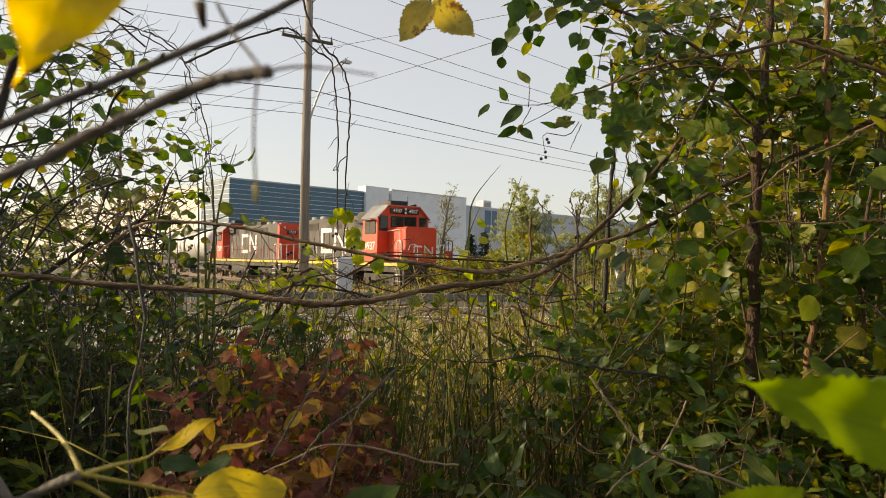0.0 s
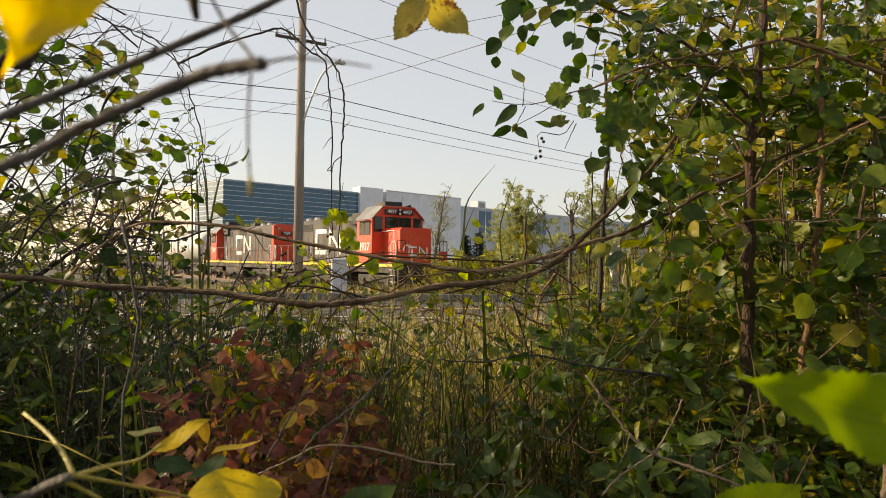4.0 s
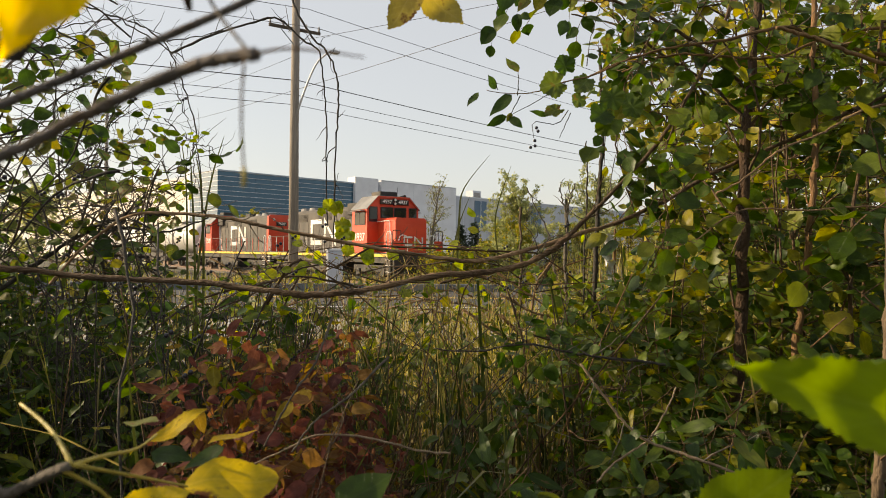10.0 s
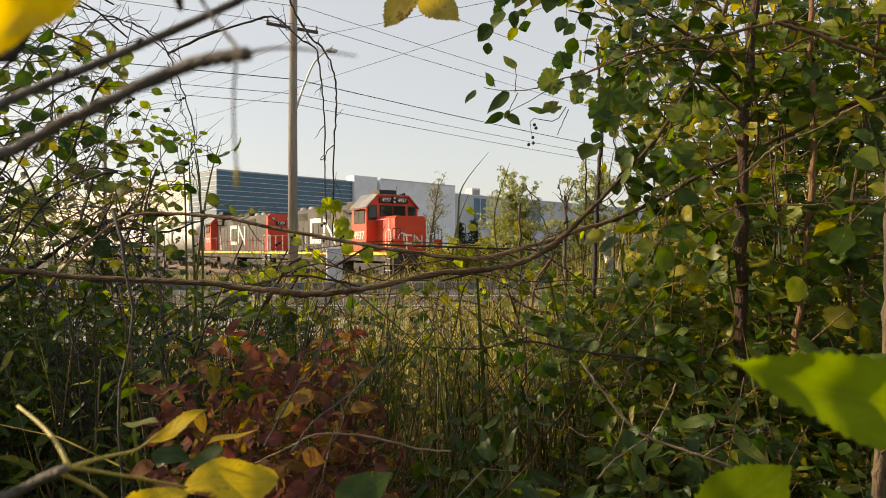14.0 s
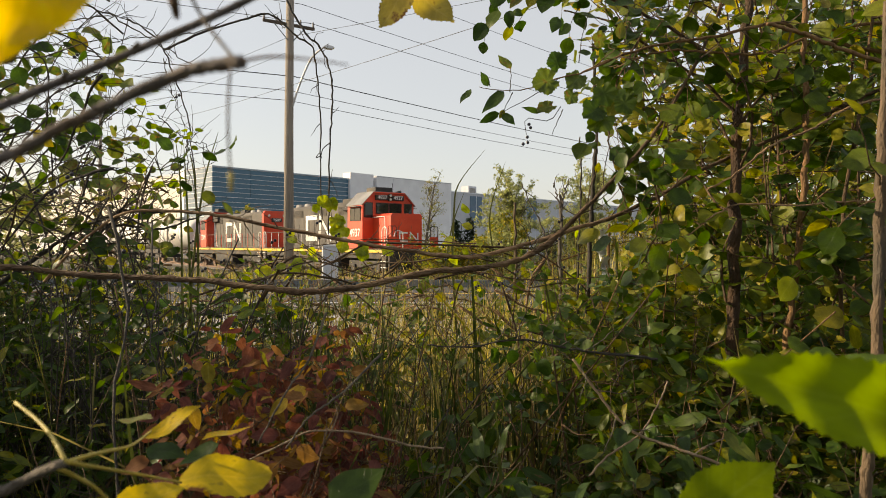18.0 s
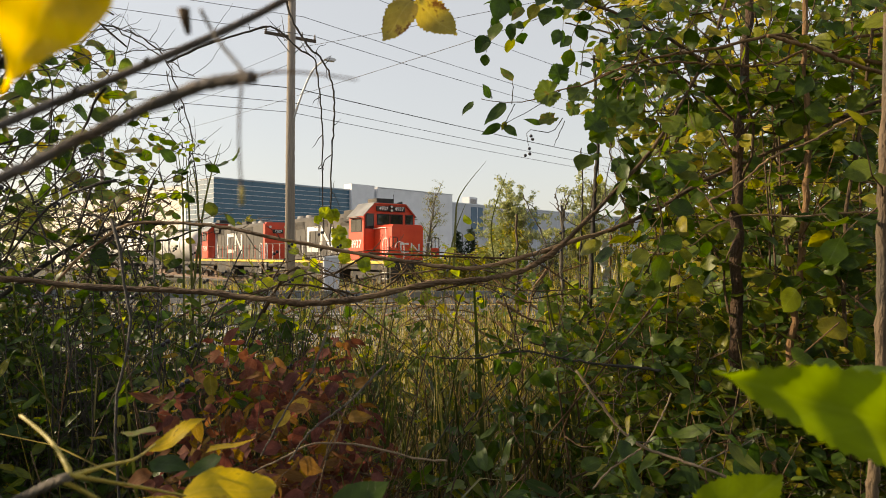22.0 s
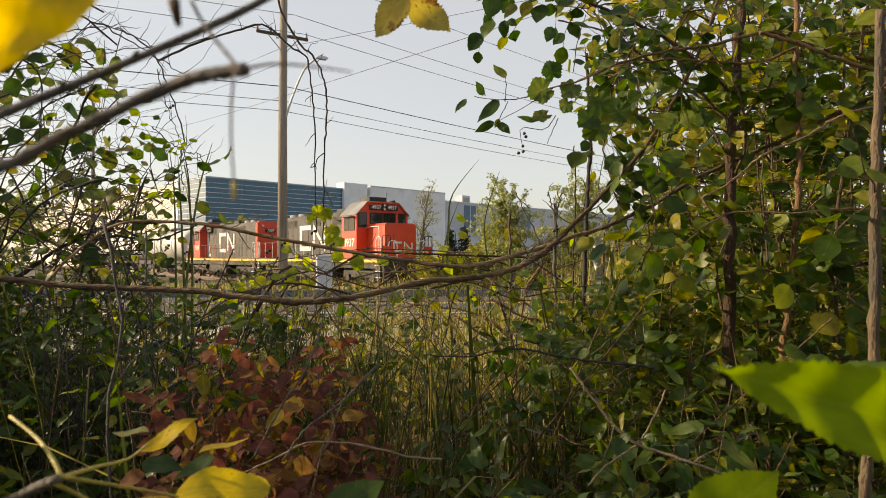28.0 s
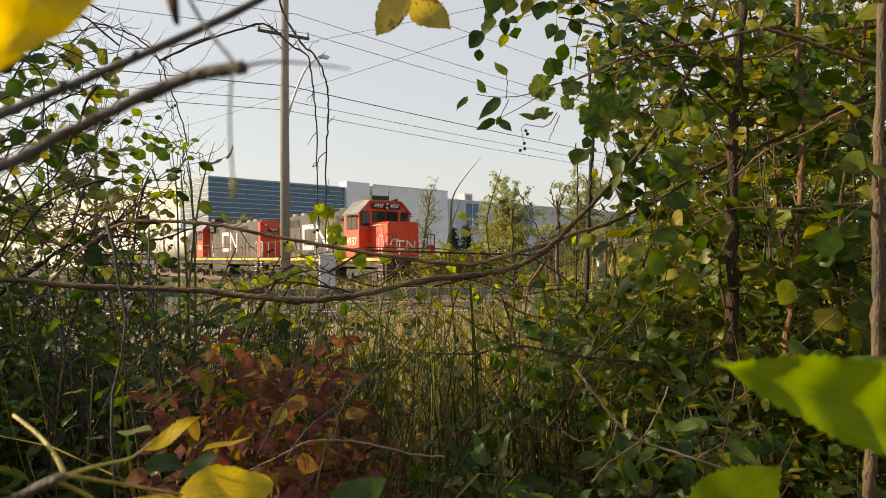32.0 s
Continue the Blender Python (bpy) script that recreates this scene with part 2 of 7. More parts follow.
M["wire"] = surface("wire_black", (0.02, 0.02, 0.022), (0.04, 0.04, 0.042), 8, 0.6, 0, 0.02, 60)
M["ceramic"] = surface("ceramic", (0.12, 0.1, 0.1), (0.2, 0.18, 0.17), 8, 0.3, 0, 0.02, 60)
M["bark_grey"] = surface("bark_grey", (0.07, 0.058, 0.045), (0.16, 0.135, 0.105), 60, 0.85, 0, 0.6, 260, stretch=(1, 1, 0.4))
M["bark_slate"] = surface("bark_slate", (0.085, 0.078, 0.08), (0.17, 0.15, 0.145), 60, 0.85, 0, 0.5, 260, dirt=(0.13, 0.085, 0.055))
M["bark_brown"] = surface("bark_brown", (0.045, 0.026, 0.012), (0.135, 0.078, 0.034), 60, 0.8, 0, 0.6, 240, stretch=(1, 1, 0.4))
M["bark_dark"] = surface("bark_dark", (0.025, 0.022, 0.018), (0.06, 0.05, 0.04), 70, 0.85, 0, 0.5, 240)
M["bark_tan"] = surface("bark_tan", (0.10, 0.05, 0.016), (0.23, 0.125, 0.048), 50, 0.8, 0, 0.5, 200, stretch=(1, 1, 0.3))
M["bark_pale"] = surface("bark_pale", (0.15, 0.10, 0.06), (0.29, 0.21, 0.13), 50, 0.8, 0, 0.4, 200, stretch=(1, 1, 0.3))
M["bark_sapling"] = surface("bark_sapling", (0.065, 0.045, 0.026), (0.155, 0.105, 0.06), 50, 0.85, 0, 0.5, 200, dirt=(0.06, 0.05, 0.035), stretch=(1, 1, 0.3))
M["stalk_yellow"] = surface("stalk_yellow", (0.34, 0.27, 0.05), (0.5, 0.38, 0.06), 40, 0.5, 0, 0.2, 200)
M["berry"] = surface("berry", (0.008, 0.008, 0.014), (0.02, 0.018, 0.03), 90, 0.3, 0, 0.05, 200)
M["leaf_green"] = leafy("leaf_green", GREENS, blotch=(0.13, 0.08, 0.025), blotch_at=0.70)
M["leaf_dark"] = leafy("leaf_dark", DARKS)
M["leaf_red"] = leafy("leaf_red", REDS, trans=0.4, spec=0.08, rough=0.7, blotch=(0.12, 0.05, 0.02), blotch_at=0.66)
M["leaf_yellow"] = leafy("leaf_yellow", YELLOWS, trans=0.55, vein=0.15, blotch=(0.16, 0.06, 0.015), blotch_at=0.66)
M["leaf_spotted"] = leafy("leaf_spotted", [(0.0, (0.36, 0.28, 0.06)), (1.0, (0.46, 0.36, 0.075))], trans=0.5, vein=0.12, blotch=(0.13, 0.06, 0.02), blotch_at=0.6)
M["leaf_lime"] = leafy("leaf_lime", [(0.0, (0.24, 0.30, 0.03)), (1.0, (0.36, 0.36, 0.04))], trans=0.6)
M["leaf_bright"] = leafy("leaf_bright", [(0.0, (0.15, 0.215, 0.006)), (1.0, (0.215, 0.265, 0.006))], trans=0.5, vein=0.12, spec=0.12, rough=0.6)
M["leaf_vine"] = leafy("leaf_vine", [(0.0, (0.07, 0.11, 0.025)), (0.5, (0.115, 0.145, 0.028)), (1.0, (0.17, 0.145, 0.03))], blotch=(0.15, 0.095, 0.025), blotch_at=0.6)
M["mass_green"] = leafy("mass_green", GREENS, island=True, blotch=(0.13, 0.08, 0.025), blotch_at=0.7)
M["mass_dark"] = leafy("mass_dark", DARKS, island=True)
M["mass_red"] = leafy("mass_red", REDS, trans=0.4, spec=0.08, rough=0.7, island=True)
M["mass_yellow"] = leafy("mass_yellow", [(0.0, (0.11, 0.15, 0.025)), (0.5, (0.22, 0.22, 0.03)), (1.0, (0.42, 0.32, 0.04))], island=True)
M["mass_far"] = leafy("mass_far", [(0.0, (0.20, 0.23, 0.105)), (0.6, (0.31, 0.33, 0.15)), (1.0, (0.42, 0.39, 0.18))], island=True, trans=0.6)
M["mass_spruce"] = leafy("mass_spruce", [(0.0, (0.025, 0.05, 0.03)), (1.0, (0.06, 0.09, 0.045))], island=True, trans=0.1)
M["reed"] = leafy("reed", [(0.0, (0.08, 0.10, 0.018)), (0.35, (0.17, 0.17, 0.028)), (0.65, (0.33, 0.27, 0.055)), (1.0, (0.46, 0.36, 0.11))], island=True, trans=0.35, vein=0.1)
# Darker copy of reed: the shade on the near stands is in its colour.
M["reed_shaded"] = leafy("reed_shaded", [(0.0, (0.035, 0.05, 0.014)), (0.5, (0.075, 0.09, 0.026)), (0.8, (0.14, 0.13, 0.045)), (1.0, (0.27, 0.22, 0.09))], island=True, trans=0.3, vein=0.1)
M["straw"] = leafy("straw", [(0.0, (0.20, 0.14, 0.06)), (0.5, (0.36, 0.27, 0.13)), (1.0, (0.5, 0.39, 0.2))], island=True, trans=0.3, vein=0.1)
M["bark_peel"] = surface("bark_peel", (0.17, 0.095, 0.045), (0.44, 0.28, 0.15), 45, 0.85, 0, 0.8, 170, dirt=(0.06, 0.038, 0.024), stretch=(0.35, 1, 1))
M["bark_trunk"] = surface("bark_trunk", (0.026, 0.014, 0.008), (0.085, 0.046, 0.021), 26, 0.95, 0, 0.8, 160, dirt=(0.06, 0.033, 0.010), stretch=(1, 1, 0.45))
M["bark_limb"] = surface("bark_limb", (0.05, 0.028, 0.014), (0.17, 0.1, 0.05), 45, 0.9, 0, 0.9, 170, dirt=(0.25, 0.155, 0.08), stretch=(0.35, 1, 1))
M["seedhead"] = surface("seedhead", (0.09, 0.05, 0.025), (0.17, 0.1, 0.05), 90, 0.95, 0, 0.5, 300)
M["plastic_white"] = surface("plastic_white", (0.7, 0.7, 0.7), (0.82, 0.82, 0.82), 20, 0.5, 0, 0.1, 60)


# ---- shape helpers ----
class Geo:
    """Vertices, faces and leaf map gathered for one mesh."""

    def __init__(self):
        self.v, self.f, self.uv = [], [], []

    def add(self, verts, faces, uvs=None):
        o = len(self.v)
        self.v.extend(verts)
        self.f.extend([tuple(i + o for i in q) for q in faces])
        self.uv.extend(uvs if uvs else [(0.5, 0.5)] * len(verts))
        return self

    def box(self, x0, x1, y0, y1, z0, z1, c=0.0):
        """Box with its twelve edges chamfered by c."""
        if c <= 0:
            vs = [(x, y, z) for x in (x0, x1) for y in (y0, y1) for z in (z0, z1)]
            return self.add(vs, [(0, 1, 3, 2), (4, 6, 7, 5), (0, 4, 5, 1), (2, 3, 7, 6), (0, 2, 6, 4), (1, 5, 7, 3)])
        bm = bmesh.new()
        bmesh.ops.create_cube(bm, size=1.0, matrix=Matrix.Translation(((x0 + x1) / 2, (y0 + y1) / 2, (z0 + z1) / 2)) @ Matrix.Diagonal((x1 - x0, y1 - y0, z1 - z0, 1)))
        bmesh.ops.bevel(bm, geom=bm.edges[:], offset=c, segments=2, affect='EDGES', profile=0.5)
        bm.verts.index_update()
        self.add([tuple(v.co) for v in bm.verts], [tuple(v.index for v in f.verts) for f in bm.faces])
        bm.free()
        return self

    def tube(self, pts, r0, r1=None, n=6, cap=True, knots=0.0, seed=0):
        """Round tube along points, tapering from r0 to r1; knots swells it unevenly."""
        r1 = r0 if r1 is None else r1
        pts = [Vector(p) for p in pts]
        k = len(pts)
        rnd = random.Random(seed)
        vs, fs, side = [], [], None
        for i, p in enumerate(pts):
            d = (pts[min(i + 1, k - 1)] - pts[max(i - 1, 0)])
            d = d.normalized() if d.length > 1e-9 else Vector((0, 0, 1))
            if side is None:
                side = d.orthogonal().normalized()
            side = (side - d * side.dot(d))
            side = side.normalized() if side.length > 1e-6 else d.orthogonal().normalized()
            up = d.cross(side)
            r = r0 + (r1 - r0) * i / max(k - 1, 1)
            r *= 1 + knots * (rnd.random() - 0.4)
            for j in range(n):
                a = 2 * math.pi * j / n
                vs.append(tuple(p + side * (r * math.cos(a)) + up * (r * math.sin(a))))
        for i in range(k - 1):
            for j in range(n):
                q = (j + 1) % n
                fs.append((i * n + j, i * n + q, (i + 1) * n + q, (i + 1) * n + j))
        if cap:
            fs.append(tuple(range(n - 1, -1, -1)))
            fs.append(tuple(range((k - 1) * n, k * n)))
        return self.add(vs, fs)

    def prism(self, profile, x0, x1, axis="x"):
        """A closed outline drawn out from x0 to x1; the outline holds (y, z) for axis x, (x, z) for axis y, (x, y) for axis z."""
        k = len(profile)
        put = {"x": lambda a, q: (a, q[0], q[1]), "y": lambda a, q: (q[0], a, q[1]), "z": lambda a, q: (q[0], q[1], a)}[axis]
        vs = [put(a, q) for a in (x0, x1) for q in profile]
        fs = [tuple(range(k)), tuple(range(2 * k - 1, k - 1, -1))]
        fs += [(i, i + k, (i + 1) % k + k, (i + 1) % k) for i in range(k)]
        return self.add(vs, fs)

    def mesh(self, name, smooth=True):
        me = bpy.data.meshes.new(name)
        me.from_pydata(self.v, [], self.f)
        ul = me.uv_layers.new(name="map")
        idx = np.zeros(len(me.loops), dtype=np.int32)
        me.loops.foreach_get("vertex_index", idx)
        ul.data.foreach_set("uv", np.array(self.uv, dtype=np.float32)[idx].ravel())
        if smooth:
            me.polygons.foreach_set("use_smooth", [True] * len(me.polygons))
        me.update()
        return me


def flat_fix(me):
    me.validate()
    bm = bmesh.new()
    bm.from_mesh(me)
    bmesh.ops.recalc_face_normals(bm, faces=bm.faces[:])
    bm.to_mesh(me)
    bm.free()


def thing(name, m, label, category, group="", kind=""):
    ob = new(name)
    ob.empty_display_size = 0.2
    ob.matrix_world = m
    return tagged(ob, label, category, group, kind)


def part(name, geo, material, parent, label="", smooth=False, kind=""):
    me = geo if isinstance(geo, bpy.types.Mesh) else geo.mesh(name, smooth)
    if isinstance(geo, Geo) and len(geo.f) < 6000:
        flat_fix(me)
    if material and not me.materials:
        me.materials.append(M[material])
    ob = new(name, me)
    if parent:
        ob.parent = parent
    return tagged(ob, label, "", "", kind)


def solid(name, geo, material, label, category="", kind="structure", smooth=False, group=""):
    ob = part(name, geo, material, None, label, smooth)
    return tagged(ob, label, category, group, kind)


def writing(text, size, m, parent, material, name="number"):
    cu = bpy.data.curves.new(name, 'FONT')
    cu.body, cu.size, cu.extrude, cu.align_x, cu.align_y = text, size, 0.006, 'CENTER', 'CENTER'
    cu.offset = 0.012 * size
    tmp = bpy.data.objects.new(name, cu)
    scene.collection.objects.link(tmp)
    me = bpy.data.meshes.new_from_object(tmp.evaluated_get(bpy.context.evaluated_depsgraph_get()))
    bpy.data.objects.remove(tmp)
    bpy.data.curves.remove(cu)
    me.materials.clear()
    me.materials.append(M[material])
    ob = new(name, me)
    ob.parent = parent
    ob.matrix_local = m
    return ob


def bent(pts, n=24, wob=0.0, seed=0):
    """A smooth line through the points (Catmull-Rom), with a little waviness."""
    p = [Vector(q[:3]) for q in pts]
    if len(p) == 2:
        p = [p[0], (p[0] + p[1]) / 2, p[1]]
    rnd = random.Random(seed)
    out = []
    segs = len(p) - 1
    for i in range(n + 1):
        s = i / n * segs
        k = min(int(s), segs - 1)
        t = s - k
        a, b, c, d = p[max(k - 1, 0)], p[k], p[k + 1], p[min(k + 2, segs)]
        q = 0.5 * ((2 * b) + (c - a) * t + (2 * a - 5 * b + 4 * c - d) * t * t + (3 * b - a - 3 * c + d) * t ** 3)
        if wob and 0 < i < n:
            q += Vector((rnd.uniform(-wob, wob), rnd.uniform(-wob, wob), rnd.uniform(-wob, wob)))
        out.append(q)
    return out


# ---- ground, road, track ----
def ground_height(x, y):
    """Rough ground: a shallow ditch before the road, level ground beyond."""
    d = -0.35 * math.exp(-((y - 11.5) / 2.6) ** 2)
    near = 0.10 * noise.noise(Vector((x * 0.35, y * 0.35, 0))) * (1 if y < 15 else 0.25)
    base = -0.10 if y < 15 else -0.14
    if 26.8 < y < 200:
        base = -0.30
    return base + d + near


def build_ground():
    xs = [-4000, -900, -300, -140, -80] + [-50 + 2.0 * i for i in range(13)] + [-24 + 1.0 * i for i in range(49)] + [26 + 2.0 * i for i in range(13)] + [80, 140, 300, 900, 4000]
    ys = [-4000, -600, -150, -40, -20] + [-12 + 0.8 * i for i in range(36)] + [17.0, 17.6, 26.6, 27.2, 29, 31] + [34 + 4 * i for i in range(14)] + [100, 130, 180, 300, 600, 1500, 4000]
    ys = sorted(set(round(y, 3) for y in ys))
    vs = [(x, y, ground_height(x, y) if not 17.2 < y < 26.9 else -0.16) for y in ys for x in xs]
    w = len(xs)
    fs = [(j * w + i, j * w + i + 1, (j + 1) * w + i + 1, (j + 1) * w + i) for j in range(len(ys) - 1) for i in range(w - 1)]
    solid("ground", Geo().add(vs, fs), "soil", "brown soil with weeds and dry litter", "ground", smooth=True)
    road = Geo().box(-400, 400, 18.2, 26.4, -0.15, 0.0)
    solid("road", road, "asphalt", "grey asphalt two-lane road", "road")
    for y, mat in ((22.25, "loco_yellow"), (22.45, "loco_yellow"), (18.6, "white_paint"), (26.0, "white_paint")):
        solid("road_line", Geo().box(-200, 200, y - 0.05, y + 0.05, 0.001, 0.005), mat, "worn painted line on the asphalt", "road marking")
    solid("shoulder", Geo().box(-400, 400, 16.9, 18.2, -0.2, -0.015), "ballast", "grey gravel road shoulder", "shoulder")
    solid("shoulder", Geo().box(-400, 400, 26.4, 27.6, -0.3, -0.015), "ballast", "grey gravel road shoulder", "shoulder")


def build_verge():
    """Bare gravel between the ditch and the rail."""
    xs, ys = [-26 + 0.8 * i for i in range(52)], [11.6 + 0.55 * i for i in range(10)]
    edge = lambda x: 0.5 * math.sin(1.3 * x) + 0.3 * math.sin(3.1 * x)
    vs = [(x, y + (edge(x) if j == 0 else 0), ground_height(x, y) + (0.03 if j else -0.02)) for j, y in enumerate(ys) for x in xs]
    w = len(xs)
    fs = [(j * w + i, j * w + i + 1, (j + 1) * w + i + 1, (j + 1) * w + i) for j in range(len(ys) - 1) for i in range(w - 1)]
    solid("gravel_verge", Geo().add(vs, fs), "pale_gravel", "pale grey gravel verge beside the road", "verge", smooth=True)


build_ground()
build_verge()
TRACK = pose(-2.39, 35.39, -0.14, 0, 0, 35)


def build_track():
    bed = Geo()
    prof = [(-2.6, -0.45), (-1.7, -0.14), (1.7, -0.14), (2.6, -0.45)]
    bed.prism([(x, z) for x, z in prof], -60, 160, "y")
    ob = solid("track_bed", bed, "ballast", "grey crushed-stone ballast under the rails", "ballast")
    ob.matrix_world = TRACK
    for x in (-0.7175, 0.7175):
        r = Geo().prism([(x - 0.07, -0.17), (x + 0.07, -0.17), (x + 0.07, -0.15), (x + 0.012, -0.13), (x + 0.012, -0.04), (x + 0.036, -0.03), (x + 0.036, 0), (x - 0.036, 0), (x - 0.036, -0.03), (x - 0.012, -0.04), (x - 0.012, -0.13), (x - 0.07, -0.15)], -60, 160, "y")
        ob = solid("rail", r, "rail_steel", "rusty steel rail with a worn head", "rail")
        ob.matrix_world = TRACK
    me = Geo().box(-1.3, 1.3, -0.11, 0.11, -0.26, -0.125, 0.01).mesh("tie", False)
    me.materials.append(M["tie_wood"])
    ob = bpy.data.objects["track_bed"]
    for i in range(84):
        t = new("tie", me)
        t.parent = ob
        t.location = (0, -22 + i * 0.55, 0)


build_track()


# ---- guard rail along the road ----
def build_guard_rail():
    for k in range(-4, 5):
        x0 = k * 8.0
        g = thing("guard_rail", pose(x0, 17.5, -0.05), "grey galvanised box-beam guard rail beside the road", "guard rail", "guard rail lengths")
        part("beam", Geo().box(-3.995, 3.995, -0.08, 0.08, 0.55, 0.74, 0.02), "steel_galv", g)
        for i in range(4):
            x = -3 + 2 * i
            part("post", Geo().box(x - 0.04, x + 0.04, 0.085, 0.16, -0.3, 0.66, 0.006), "steel_galv", g)
            part("bolt", Geo().tube([(x, -0.1, 0.645), (x, -0.078, 0.645)], 0.018, n=6), "rail_steel", g)


build_guard_rail()


# ---- office and warehouse block behind the track ----
def build_block():
    at = pose(-29.6, 90.0, -0.3, 0, 0, 46.3)
    th = thing("office_building", at, "low modern office block with blue ribbon glazing and white panels", "building")
    # local x runs along the street front, y runs back
    part("wall", Geo().box(0.3, 22.85, 0.3, 8.2, 0, 12.3), "blue_panel", th, "dark blue clad wall")
    part("roof", Geo().box(0.1, 22.7, 0.55, 8.2, 12.3, 12.38), "roof_gravel", th)
    pane = Geo().box(0, 5.66, 0, 0.06, 0, 0.57).mesh("pane", False)
    pane.materials.append(M["blue_glass"])
    side = Geo().box(0, 0.06, 0, 2.58, 0, 0.57).mesh("pane_side", False)
    side.materials.append(M["side_glass"])
    # glazing of the front and of the corner side: long panes between bright rails
    for r in range(18):
        z = 0.55 + r * 0.65
        for c in range(4):
            p = new("pane", pane)
            p.parent, p.location = th, (0.04 + c * 5.7, 0.2, z + 0.04)
        for c in range(3):
            p = new("pane", side)
            p.parent, p.location = th, (0.2, 0.32 + c * 2.63, z + 0.04)
        part("glazing_rail", Geo().box(-0.02, 22.84, 0.15, 0.29, z + 0.615, z + 0.67), "mullion", th)
        part("glazing_rail", Geo().box(0.14, 0.29, 0.3, 8.2, z + 0.615, z + 0.675), "mullion", th)
    part("parapet", Geo().box(-0.05, 22.84, 0.1, 0.5, 12.26, 12.42), "mullion_dull", th)
    # white corner pier, white tower panel and the long white front
    part("wall", Geo().box(0.1, 3.0, 8.22, 9.5, 0, 12.45), "white_paint", th, "white corner pier")
    part("wall", Geo().box(22.85, 27.55, -0.3, 1.6, 0, 13.3), "white_paint", th, "white panelled wall")
    part("wall", Geo().box(27.55, 28.15, 0.6, 12, 0, 12.6), "blue_panel", th, "recessed blue strip")
    part("wall", Geo().box(28.15, 45.95, -0.4, 30, 0, 13.05), "white_paint", th, "white panelled wall")
    part("coping", Geo().box(28.1, 46.0, -0.46, 0.1, 13.05, 13.17), "grey_panel", th)
    for k in range(1, 5):
        part("panel_joint", Geo().box(28.15 + k * 3.6, 28.18 + k * 3.6, -0.41, -0.39, 0, 13.05), "grey_panel", th)
    part("wall", Geo().box(45.95, 150.0, 0.5, 40, 0, 11.75), "grey_panel", th, "pale grey panelled wall")
    part("coping", Geo().box(46.0, 150.0, 0.42, 0.9, 11.75, 11.9), "mullion", th)
    for x in (52.1, 70.0, 88.0, 106.0):
        w = part("window", Geo().box(x, x + 3.4, 0.38, 0.51, 6.2, 11.3), "blue_panel", th, "tall blue glazed strip")
        part("mullion", Geo().box(x + 1.65, x + 1.75, 0.35, 0.4, 6.2, 11.3), "mullion", w)
    for k in range(12):
        part("panel_joint", Geo().box(49 + k * 8, 49.05 + k * 8, 0.48, 0.502, 0, 11.75), "mullion", th)
    for x, y in ((31.0, 6.0), (36.5, 8.0), (58.0, 6.0)):
        unit = part("roof_unit", Geo().box(x, x + 2.4, y, y + 2.0, 11.7, 13.9, 0.05), "grey_panel", th, "grey rooftop air unit")
        part("louvre", Geo().box(x + 0.3, x + 2.1, y - 0.03, y, 12.2, 13.5), "roof_gravel", unit)
    wh = thing("warehouse", at, "long cream-coloured warehouse with a flat roof", "building")
    part("wall", Geo().box(0.6, 60, 9.52, 190, 0, 11.9), "cream_wall", wh)
    part("roof", Geo().box(0.5, 60, 9.52, 190.2, 11.9, 12.15), "grey_panel", wh)
    for k in range(18):
        part("panel_joint", Geo().box(0.56, 0.605, 16 + k * 9, 16.12 + k * 9, 0, 11.9), "grey_panel", wh)
    for k in range(10):
        part("dock_door", Geo().box(0.52, 0.6, 20 + k * 16, 24 + k * 16, 1.0, 5.2), "grey_panel", wh)


build_block()


# ---- locomotives ----
def stroke(line, w, depth):
    """One broad painted stroke as a flat raised bar with mitred corners, along (u, v) points."""
    p = [Vector(q) for q in line]
    left, right = [], []
    for k, q in enumerate(p):
        d0 = (q - p[k - 1]).normalized() if k else (p[1] - q).normalized()
        d1 = (p[k + 1] - q).normalized() if k < len(p) - 1 else d0
        n0, n1 = Vector((-d0.y, d0.x)), Vector((-d1.y, d1.x))
        m = (n0 + n1).normalized()
        m *= min(w / 2 / max(m.dot(n0), 0.35), w)
        left.append(q + m)
        right.append(q - m)
    n = len(p)
    vs = [(q.x, q.y, z) for z in (0, depth) for q in left + right]
    fs = []
    for k in range(n - 1):
        a, b, c, d = k, k + 1, n + k + 1, n + k
        fs += [(a, d, c, b), (a + 2 * n, b + 2 * n, c + 2 * n, d + 2 * n), (a, b, b + 2 * n, a + 2 * n), (d, d + 2 * n, c + 2 * n, c)]
    fs += [(0, 2 * n, 3 * n, n), (n - 1, 2 * n - 1, 4 * n - 1, 3 * n - 1)]
    return Geo().add(vs, fs)


MARK = [[(0.95, 0.5), (0.0, 0.5), (0.0, -0.5), (0.95, -0.5)], [(1.25, -0.5), (1.25, 0.5), (2.15, -0.5), (2.15, 0.5)]]


